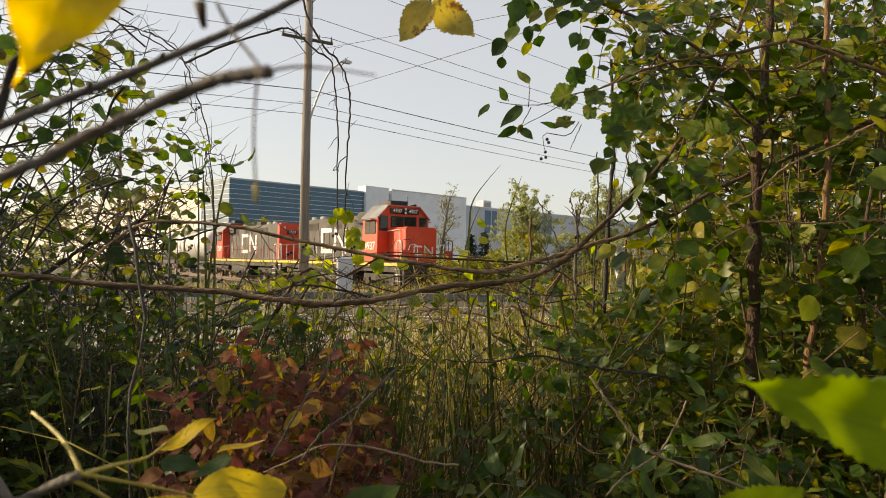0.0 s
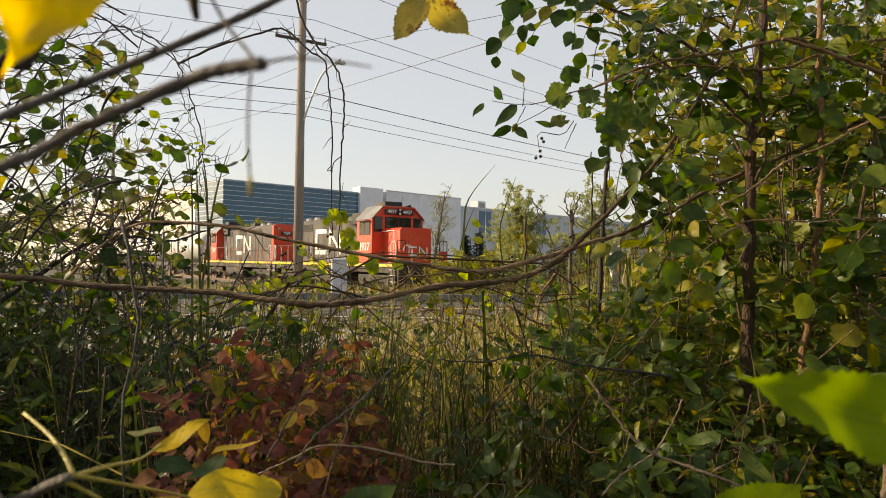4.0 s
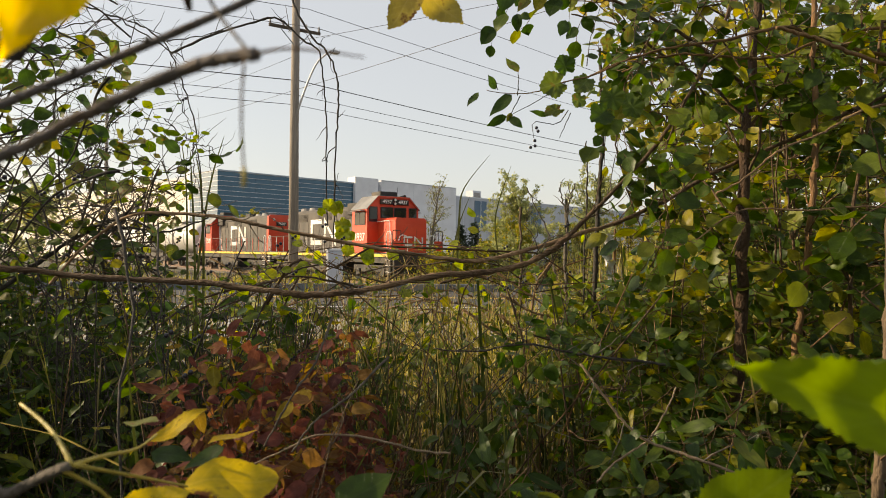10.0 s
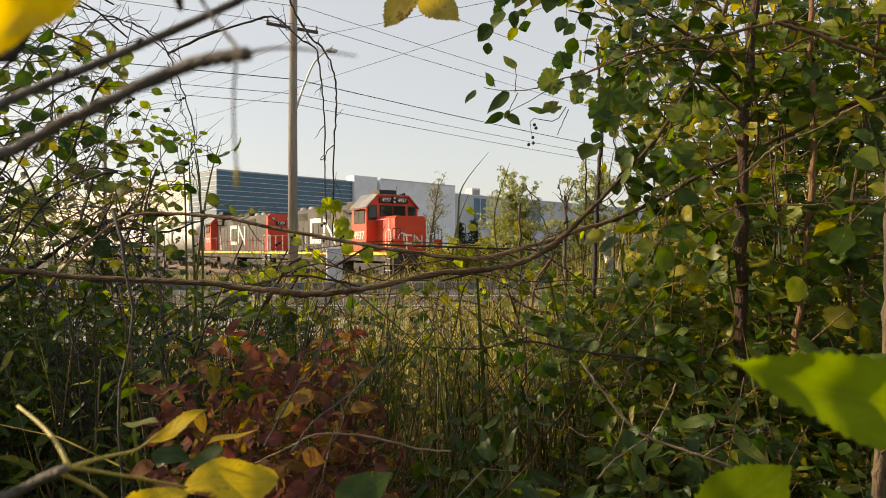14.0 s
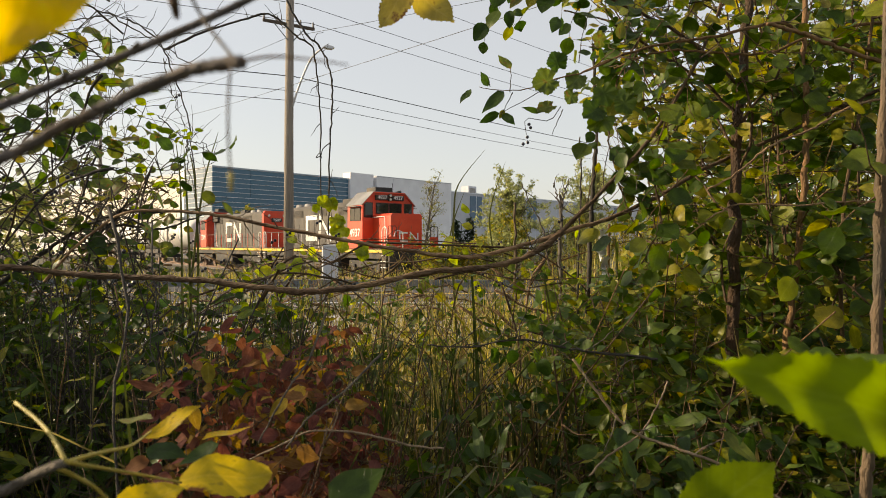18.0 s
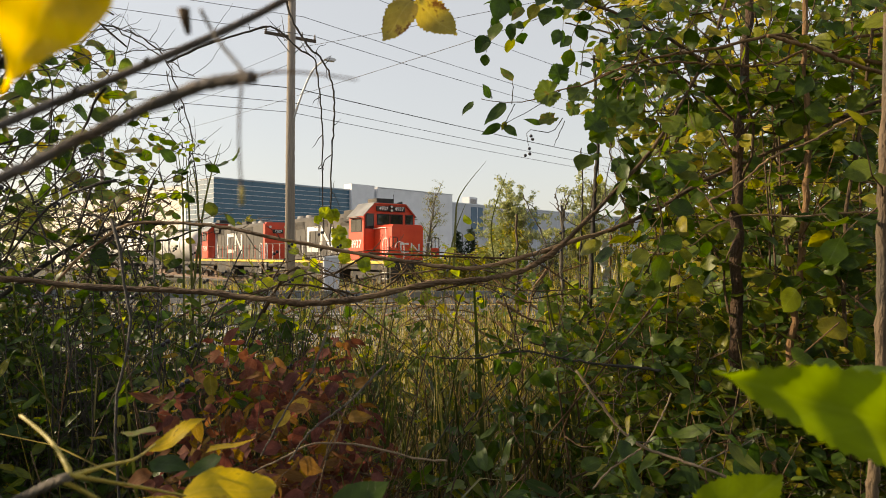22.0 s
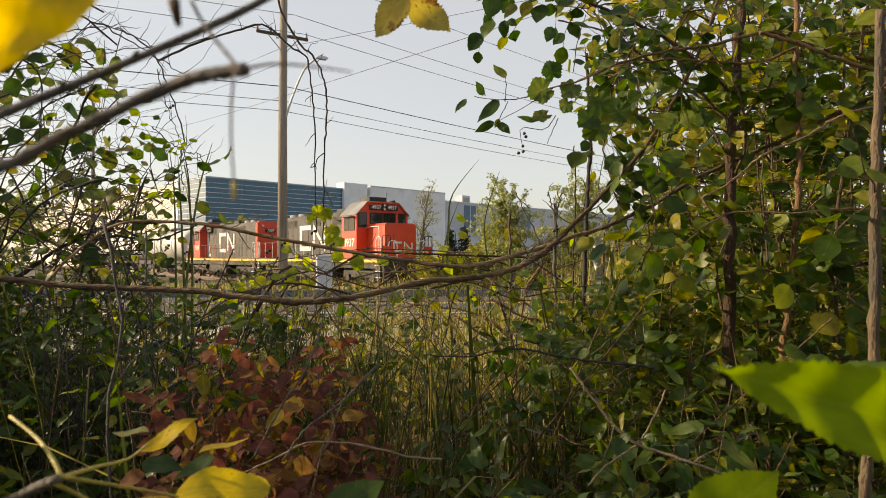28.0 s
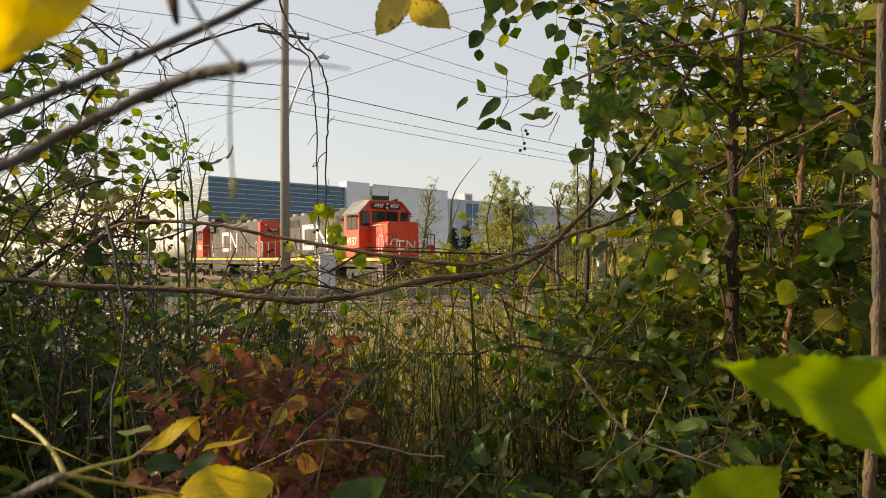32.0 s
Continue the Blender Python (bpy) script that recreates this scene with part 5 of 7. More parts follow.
# tree with its trunk among the leaves
TREE, tl = branch("small_tree", "slender tree with reddish-brown bark and green leaves", [(0.859, 1.950, -0.968), (0.840, 1.950, 0.712), (0.843, 1.950, 1.099), (0.859, 1.950, 1.487), (0.868, 1.970, 1.780), (0.905, 2.000, 2.082), (0.976, 2.100, 2.526)], 0.021, 0.011, "bark_trunk", 3, 0.006, category="tree", sides=12)
TREE2, tl2 = branch("sapling", "slim sapling with orange-tan bark", [(0.946, 1.900, 0.198), (0.969, 1.900, 1.048), (0.988, 1.900, 1.300), (1.014, 1.900, 1.489), (1.032, 1.900, 1.725), (1.050, 1.920, 1.933), (1.056, 1.950, 2.165), (1.103, 2.000, 2.479)], 0.0105, 0.007, "bark_tan", 4, 0.004, category="tree")
TREE3, tl3 = branch("sapling", "slim tan sapling stem", [(0.798, 1.250, -0.05), (0.797, 1.250, 0.971), (0.807, 1.250, 1.178), (0.819, 1.250, 1.365), (0.831, 1.260, 1.572), (0.842, 1.270, 1.751), (0.872, 1.300, 2.025)], 0.0115, 0.009, "bark_sapling", 5, 0.002, category="tree")
DEAD, tl4 = branch("dead_sapling", "thin bare dark stem standing among the leaves", [(0.755, 3.400, 1.215), (0.766, 3.400, 1.553), (0.783, 3.400, 1.891), (0.800, 3.400, 2.144), (0.789, 3.400, 2.370), (0.780, 3.400, 2.567)], 0.012, 0.006, "bark_dark", 6, 0.004, knots=0.5)
spurs(DEAD, tl4, 8, 5, 0.12, 0.003, "bark_dark")
DEAD2, tl5 = branch("dead_sapling", "thin bare dark stem standing among the leaves", [(0.748, 3.600, 1.195), (0.754, 3.600, 1.613), (0.763, 3.600, 1.881), (0.757, 3.600, 2.134)], 0.006, 0.003, "bark_dark", 7, 0.004, knots=0.5)

spurs(TREE2, tl2, 9, 7, 0.3, 0.003, "bark_tan", "round", 0.06, ("leaf_green", "mass_green"), 0.06, 40, right_side)
spurs(TREE3, tl3, 10, 4, 0.16, 0.002, "bark_brown", "round", 0.05, ("leaf_green", "mass_green"), 0.06, 20, right_side)
spurs(TREE, tl, 7, 9, 0.5, 0.005, "bark_brown", "round", 0.065, ("leaf_green", "mass_green"), 0.06, 60, right_side)

SHR = [  # base x, base y, seed, height, stems, leaf size, reach, leaves as parts, leaf tone
    (1.25, 3.0, 11, 3.4, 6, 0.07, 0.75, 100, 0), (1.75, 3.0, 12, 3.5, 5, 0.07, 0.8, 100, 2), (1.55, 2.7, 23, 3.5, 5, 0.066, 0.7, 150, 1), (2.1, 2.9, 24, 3.4, 4, 0.068, 0.7, 120, 0), (2.3, 3.4, 13, 3.3, 6, 0.066, 0.8, 100, 1),
    (0.95, 2.4, 14, 2.6, 5, 0.064, 0.55, 150, 0), (1.4, 2.1, 15, 3.0, 5, 0.066, 0.6, 100, 0), (1.15, 4.0, 16, 3.7, 7, 0.075, 0.9, 60, 0), (1.95, 4.3, 19, 4.1, 5, 0.075, 0.95, 60, 2),
    (2.7, 4.6, 17, 4.4, 5, 0.075, 1.0, 60, 2), (3.4, 4.8, 18, 4.2, 5, 0.075, 1.0, 60, 1), (2.7, 6.6, 20, 4.0, 5, 0.08, 1.0, 0, 2), (4.0, 7.2, 21, 4.4, 5, 0.08, 1.1, 0, 2), (5.2, 7.4, 22, 4.4, 5, 0.08, 1.1, 0, 2)]
# The third tone puts sunlight inside the crown into yellow leaf colour.
TONES = (("leaf_green", "mass_green"), ("leaf_dark", "mass_dark"), ("leaf_vine", "mass_yellow"))
SAYS = ("tall shrub with rounded green leaves, some turning yellow", "tall shrub with dense dark green leaves", "tall shrub with leaves coloured yellow for sunlight")
for x, y, s, h, n, ls, rc, pt, tone in SHR:
    shrub("shrub", SAYS[tone], (x, y, ground_height(x, y)), s, stems=n, height=h, lean=0.3, r=0.009, branches=13, reach=rc, twigs=5, twig=0.3,
          leaf="round", size=ls, every=0.055 if y < 3.6 else 0.085, parts=pt, keep=right_side, spread=0.22, group="green shrubs", mats=TONES[tone])


# ---- long limbs across the view ----
LIMB_A, la = branch("fallen_limb", "long bowed brown branch with peeling bark across the opening", [(-1.244, 1.780, 1.501), (-1.067, 1.780, 1.490), (-0.915, 1.770, 1.474), (-0.658, 1.750, 1.466), (-0.447, 1.720, 1.447), (-0.341, 1.720, 1.436), (-0.206, 1.730, 1.447), (-0.035, 1.760, 1.481), (0.143, 1.800, 1.499), (0.250, 1.820, 1.529), (0.344, 1.840, 1.594)], 0.0078, 0.0072, "bark_limb", 21, 0.002, n=90, knots=0.45)
LIMB_A2, la2 = branch("fallen_limb", "pale brown branch rising through the leaves", [(0.212, 1.815, 1.512), (0.274, 1.830, 1.541), (0.344, 1.838, 1.596), (0.421, 1.840, 1.673), (0.500, 1.850, 1.754), (0.598, 1.870, 1.861), (0.702, 1.900, 2.024), (0.781, 1.920, 2.172), (0.850, 1.950, 2.359)], 0.00627, 0.00396, "bark_brown", 22, 0.0015, n=44)
LIMB_B, lb = branch("fallen_limb", "long thin tan branch with shredded bark across the opening", [(-1.121, 1.950, 1.447), (-1.014, 1.930, 1.552), (-0.872, 1.900, 1.641), (-0.738, 1.880, 1.647), (-0.588, 1.850, 1.634), (-0.446, 1.830, 1.606), (-0.292, 1.820, 1.576), (-0.142, 1.820, 1.550), (0.009, 1.820, 1.529), (0.100, 1.830, 1.524), (0.225, 1.860, 1.552), (0.371, 1.900, 1.596), (0.510, 1.950, 1.636)], 0.0038, 0.0062, "bark_peel", 23, 0.0015, n=70)
LIMB_B2, lb2 = branch("fallen_limb", "brown branch climbing through the green leaves", [(0.484, 1.940, 1.629), (0.627, 1.960, 1.690), (0.781, 1.980, 1.781), (0.938, 2.000, 1.847), (1.087, 2.000, 1.913), (1.219, 2.000, 1.979), (1.418, 2.000, 2.065)], 0.00594, 0.00528, "bark_brown", 24, 0.002, n=40)
LIMB_C, lc = branch("fallen_limb", "bare grey-brown branch high in the leaves", [(0.371, 1.750, 1.998), (0.475, 1.760, 2.047), (0.599, 1.780, 2.085), (0.740, 1.800, 2.112), (0.929, 1.850, 2.164), (1.047, 1.870, 2.132), (1.347, 1.900, 2.079)], 0.00198, 0.00594, "bark_tan", 25, 0.002, n=44)
LIMB_C2, lc2 = branch("fallen_limb", "bare grey-brown branch high in the leaves", [(0.497, 1.900, 2.052), (0.639, 1.900, 2.102), (0.812, 1.900, 2.095), (0.948, 1.920, 2.105), (1.076, 1.950, 2.162), (1.205, 1.950, 2.190), (1.418, 2.000, 2.231)], 0.00264, 0.00462, "bark_tan", 26, 0.002, n=40)
LIMB_G, lg = branch("fallen_limb", "grey-tan bare branch high in the leaves", [(0.830, 1.700, 2.113), (0.916, 1.700, 2.091), (0.994, 1.700, 2.060), (1.157, 1.700, 2.007)], 0.0042, 0.006, "bark_tan", 35, 0.002, n=30)
LIMB_H, lh = branch("fallen_limb", "thin pale dry branch crossing the green leaves", [(0.682, 1.700, 1.696), (0.749, 1.700, 1.734), (0.846, 1.700, 1.810), (0.943, 1.700, 1.848), (1.040, 1.700, 1.906), (1.157, 1.700, 1.934)], 0.0022, 0.0036, "bark_peel", 36, 0.002, n=40)
LIMB_I, li = branch("fallen_limb", "thin pale dry branch crossing the green leaves", [(0.651, 1.750, 1.582), (0.770, 1.750, 1.660), (0.909, 1.750, 1.660), (1.048, 1.750, 1.669), (1.187, 1.750, 1.673)], 0.0018, 0.003, "bark_peel", 37, 0.002, n=36)
LIMB_D, ld = branch("fallen_limb", "thin tan twig sloping through low leaves", [(0.281, 1.380, 1.323), (0.330, 1.370, 1.256), (0.367, 1.360, 1.208), (0.407, 1.350, 1.177), (0.480, 1.330, 1.154), (0.566, 1.300, 1.126), (0.674, 1.280, 1.063)], 0.0024, 0.0031, "bark_pale", 27, 0.001, n=40)
LIMB_D2, ld2 = branch("fallen_limb", "thin tan twig sloping through low leaves", [(0.482, 1.400, 1.273), (0.453, 1.380, 1.225), (0.408, 1.352, 1.176), (0.340, 1.340, 1.135), (0.304, 1.330, 1.099)], 0.0016, 0.0021, "bark_pale", 28, 0.001)
LIMB_E, le = branch("fallen_limb", "dark twig lying level in the low leaves", [(-0.019, 1.600, 1.319), (0.087, 1.600, 1.315), (0.193, 1.600, 1.333), (0.286, 1.600, 1.315), (0.397, 1.620, 1.299), (0.541, 1.650, 1.278)], 0.00165, 0.0033, "bark_dark", 29, 0.002, n=36)
LIMB_F, lf = branch("fallen_limb", "dark forked branch leaning at the thicket's edge", [(-1.843, 2.700, 1.311), (-1.672, 2.750, 1.457), (-1.540, 2.800, 1.571), (-1.411, 2.820, 1.650), (-1.284, 2.850, 1.699), (-1.163, 2.900, 1.687)], 0.01056, 0.00396, "bark_dark", 30, 0.004, n=36)
LIMB_F2, lf2 = branch("fallen_limb", "dark forked branch leaning at the thicket's edge", [(-1.390, 2.850, 1.269), (-1.414, 2.850, 1.458), (-1.407, 2.850, 1.588), (-1.348, 2.860, 1.635), (-1.163, 2.900, 1.624), (-1.012, 2.950, 1.687)], 0.00924, 0.00264, "bark_dark", 31, 0.004, n=36)
TWIG_P, _t = branch("fallen_limb", "pale dry twig lying over red leaves", [(-0.300, 1.100, 1.205), (-0.259, 1.100, 1.223), (-0.204, 1.100, 1.250), (-0.124, 1.120, 1.243), (-0.042, 1.150, 1.213), (0.016, 1.180, 1.199)], 0.00132, 0.00198, "bark_pale", 32, 0.001, n=30)
TWIG_Q, _t = branch("fallen_limb", "pale dry twig leaning over red leaves", [(-0.273, 1.050, 1.246), (-0.232, 1.060, 1.323), (-0.200, 1.080, 1.372), (-0.177, 1.100, 1.442)], 0.001188, 0.00198, "bark_grey", 33, 0.001, n=24)
TWIG_R, _t = branch("fallen_limb", "pale dry twig leaning over red leaves", [(-0.230, 1.050, 1.238), (-0.197, 1.060, 1.283), (-0.147, 1.080, 1.318), (-0.087, 1.120, 1.375)], 0.001188, 0.00198, "bark_grey", 34, 0.001, n=24)
for B, line, s, c, L in ((LIMB_A, la, 41, 16, 0.16), (LIMB_B, lb, 42, 16, 0.12), (LIMB_D, ld, 43, 8, 0.14), (LIMB_F, lf, 44, 12, 0.35), (LIMB_F2, lf2, 45, 14, 0.35), (LIMB_A2, la2, 46, 10, 0.2), (LIMB_C, lc, 47, 9, 0.2), (LIMB_E, le, 48, 8, 0.16)):
    spurs(B, line, s, c, L, 0.0016 if L < 0.3 else 0.003, "bark_grey" if L < 0.3 else "bark_dark")
for B, line, s in ((LIMB_A2, la2, 51), (LIMB_B2, lb2, 52), (LIMB_C, lc, 53), (LIMB_C2, lc2, 54)):
    spurs(B, line, s, 14, 0.26, 0.0018, "bark_brown", "round", 0.05, ("leaf_green", "mass_green"), 0.06, 90, right_side, 0.1)
spurs(LIMB_E, le, 55, 12, 0.14, 0.0015, "bark_dark", "round", 0.042, ("leaf_dark", "mass_dark"), 0.05, 60)


# ---- blurred twigs close to the eye ----
NEAR_1, n1 = branch("near_twig", "smooth slate-grey twig close to the eye", [(-0.946, 0.500, 0.366), (-0.614, 0.440, 1.273), (-0.323, 0.360, 1.583), (-0.238, 0.340, 1.614), (-0.204, 0.340, 1.629), (-0.170, 0.340, 1.643), (-0.133, 0.340, 1.659), (-0.100, 0.340, 1.674), (-0.074, 0.340, 1.688)], 0.0028, 0.0018, "bark_slate", 61, 0.0, n=24, knots=0.1)
NEAR_2, n2 = branch("near_twig", "brown twig with a broken end close to the eye", [(-1.041, 0.550, 0.612), (-0.586, 0.420, 1.321), (-0.314, 0.320, 1.534), (-0.189, 0.270, 1.580), (-0.166, 0.270, 1.591), (-0.143, 0.268, 1.602), (-0.119, 0.265, 1.612), (-0.096, 0.260, 1.620), (-0.081, 0.255, 1.622), (-0.070, 0.250, 1.622)], 0.0022, 0.0026, "bark_slate", 62, 0.0004, n=60, knots=0.22)
part("tendril", Geo().tube([Vector(p) - NEAR_2.location for p in bent([(-0.071, 0.250, 1.622), (-0.059, 0.250, 1.624), (-0.044, 0.250, 1.623), (-0.030, 0.250, 1.621)], 14)], 0.0007, 0.0003, 6), "bark_tan", NEAR_2, "", True)
part("tendril", Geo().tube([Vector(p) - NEAR_2.location for p in bent([(-0.074, 0.250, 1.621), (-0.075, 0.250, 1.608), (-0.075, 0.250, 1.594), (-0.074, 0.250, 1.579)], 14)], 0.0006, 0.0005, 6), "bark_brown", NEAR_2, "", True)
part("bud", Geo().tube([Vector(p) - NEAR_2.location for p in [(-0.074, 0.250, 1.580), (-0.074, 0.250, 1.577), (-0.074, 0.250, 1.573)]], 0.001, 0.0008, 8), "stalk_yellow", NEAR_2, "", True)
part("tendril", Geo().tube([Vector(p) - NEAR_2.location for p in bent([(-0.097, 0.270, 1.655), (-0.089, 0.265, 1.642), (-0.078, 0.255, 1.629), (-0.072, 0.250, 1.622)], 12)], 0.0008, 0.0007, 6), "bark_grey", NEAR_2, "", True)
part("bud", Geo().tube([Vector(p) - NEAR_1.location for p in [(-0.104, 0.270, 1.655), (-0.103, 0.270, 1.650), (-0.102, 0.270, 1.645)]], 0.0026, 0.0012, 8), "bark_brown", NEAR_1, "dark dry bud", True)
for _p in ((-0.148, 0.335, 1.651), (-0.184, 0.335, 1.636)):
    part("bud", Geo().tube([Vector(_p) - NEAR_1.location, Vector(_p) - NEAR_1.location + Vector((0.002, 0, 0.0035))], 0.0016, 0.0007, 7), "bark_grey", NEAR_1, "", True)
NEAR_3, n3 = branch("near_twig", "dark twig close to the eye", [(-0.532, 0.500, 0.117), (-0.431, 0.480, 1.129), (-0.307, 0.450, 1.644), (-0.285, 0.450, 1.673), (-0.270, 0.450, 1.696), (-0.257, 0.450, 1.729)], 0.0034, 0.0026, "bark_dark", 63, 0.0002, n=16, knots=0.15)
single_leaf(NEAR_3, "acute", "leaf_yellow", (-0.1180, 0.2200, 1.6670), (-0.1470, 0.2200, 1.6070), (0.05, -1, 0.1), 1.1, "leaf", 1, "yellow blurred leaf hanging close by")

# yellow leaf stalks in the foreground
STALK, _s = branch("leaf_spray", "grey stalk with yellow leaf stems and yellow autumn leaves", [(-0.329, 0.440, 0.016), (-0.337, 0.440, 0.982), (-0.308, 0.440, 1.372), (-0.282, 0.440, 1.389), (-0.260, 0.440, 1.401), (-0.234, 0.430, 1.413)], 0.0036, 0.0032, "bark_grey", 64, 0.0003, n=16, category="leaf spray")
for pts, r in (([(-0.234, 0.430, 1.413), (-0.246, 0.440, 1.423), (-0.268, 0.460, 1.431), (-0.297, 0.480, 1.440)], 0.0016), ([(-0.234, 0.430, 1.413), (-0.246, 0.500, 1.398), (-0.268, 0.600, 1.374), (-0.284, 0.680, 1.365)], 0.0015), ([(-0.232, 0.430, 1.413), (-0.242, 0.500, 1.386), (-0.247, 0.580, 1.354), (-0.231, 0.620, 1.334)], 0.0015), ([(-0.238, 0.430, 1.409), (-0.236, 0.450, 1.396), (-0.230, 0.460, 1.386), (-0.236, 0.500, 1.358)], 0.0015)):
    o = STALK.location
    part("leaf_stem", Geo().tube([p - o for p in bent(pts, 12)], r, r * 0.7, 7), "stalk_yellow", STALK, "bright yellow leaf stem", True)
single_leaf(STALK, "oval", "leaf_yellow", (-0.2380, 0.6300, 1.3300), (-0.1570, 0.6600, 1.3320), (0.0, -0.55, 1.0), 0.95, "leaf", 0, "yellow leaf with a brown stain")
single_leaf(STALK, "large", "leaf_yellow", (-0.259, 0.550, 1.339), (-0.213, 0.580, 1.343), (0.1, -0.6, 0.9), 1.1, "leaf", 2, "yellow leaf")
single_leaf(STALK, "large", "leaf_yellow", (-0.296, 0.690, 1.355), (-0.247, 0.720, 1.381), (-0.2, -0.6, 0.8), 0.55, "leaf", 3, "ragged yellow leaf")
single_leaf(STALK, "lance", "leaf_vine", (-0.298, 0.720, 1.365), (-0.349, 0.740, 1.371), (0, -0.4, 1), 0.8, "leaf", 1)
single_leaf(STALK, "ovate", "leaf_yellow", (-0.273, 0.800, 1.319), (-0.226, 0.820, 1.343), (-0.5, -0.3, 1), 0.7, "leaf", 1, "curled brown-edged leaf")
single_leaf(STALK, "ovate", "leaf_dark", (-0.341, 0.800, 1.312), (-0.291, 0.800, 1.302), (0.1, -0.7, 0.8), 0.8, "leaf", 4)
single_leaf(STALK, "ovate", "leaf_dark", (-0.270, 0.850, 1.301), (-0.316, 0.830, 1.288), (-0.1, -0.7, 0.8), 0.8, "leaf", 2)

# large bright leaves at the lower right
SPRAY, _s = branch("leaf_spray", "thin stem with large bright green toothed leaves", [(0.333, 0.360, -0.137), (0.318, 0.360, 0.966), (0.300, 0.360, 1.380), (0.288, 0.360, 1.425), (0.285, 0.360, 1.446), (0.313, 0.400, 1.497)], 0.0022, 0.0015, "bark_tan", 65, 0.0003, n=12, category="leaf spray")
single_leaf(SPRAY, "drip", "leaf_bright", (0.2990, 0.3600, 1.4440), (0.1380, 0.3300, 1.4980), (0.0, -0.95, 0.3), 0.8, "leaf", 0, "large bright green leaf with toothed edge")
single_leaf(SPRAY, "large", "leaf_green", (0.435, 0.600, 1.451), (0.389, 0.660, 1.437), (0.1, -0.8, 0.6), 0.5, "leaf", 3)
SPRAY2, _s = branch("leaf_spray", "thin stem with large bright green toothed leaves", [(0.212, 0.560, 0.015), (0.211, 0.560, 0.734), (0.207, 0.560, 1.254), (0.205, 0.560, 1.291), (0.200, 0.560, 1.323)], 0.0018, 0.0012, "bark_tan", 66, 0.0003, n=8, category="leaf spray")
single_leaf(SPRAY2, "large", "leaf_bright", (0.206, 0.550, 1.311), (0.288, 0.560, 1.372), (0.1, -0.9, 0.45), 1.0, "leaf", 2, "large bright green leaf with toothed edge")
single_leaf(SPRAY2, "large", "leaf_bright", (0.150, 0.550, 1.306), (0.060, 0.535, 1.348), (0.0, -0.7, 0.7), 0.55, "leaf", 1)
single_leaf(SPRAY2, "ovate", "leaf_green", (-0.110, 0.720, 1.276), (-0.056, 0.740, 1.313), (-0.2, -0.8, 0.6), 1.1, "leaf", 1)

# yellow pair hanging from above
HANG, _s = branch("leaf_spray", "twig with two spotted yellow leaves hanging down", [(0.842, 1.950, 2.335), (0.492, 1.500, 2.334), (0.264, 1.200, 2.177), (0.096, 1.000, 2.031), (0.030, 0.990, 1.985), (-0.028, 0.980, 1.936), (-0.040, 0.980, 1.926)], 0.0022, 0.0012, "bark_brown", 67, 0.0005, n=10, category="leaf spray")
single_leaf(HANG, "toothed", "leaf_spotted", (-0.037, 0.980, 1.928), (-0.080, 0.960, 1.863), (-0.2, -1, 0.2), 0.95, "leaf", 0, "yellow leaf with brown spots")
single_leaf(HANG, "toothed", "leaf_spotted", (-0.032, 0.980, 1.928), (0.027, 0.970, 1.872), (0.2, -1, 0.2), 1.05, "leaf", 2, "yellowing leaf with brown spots")

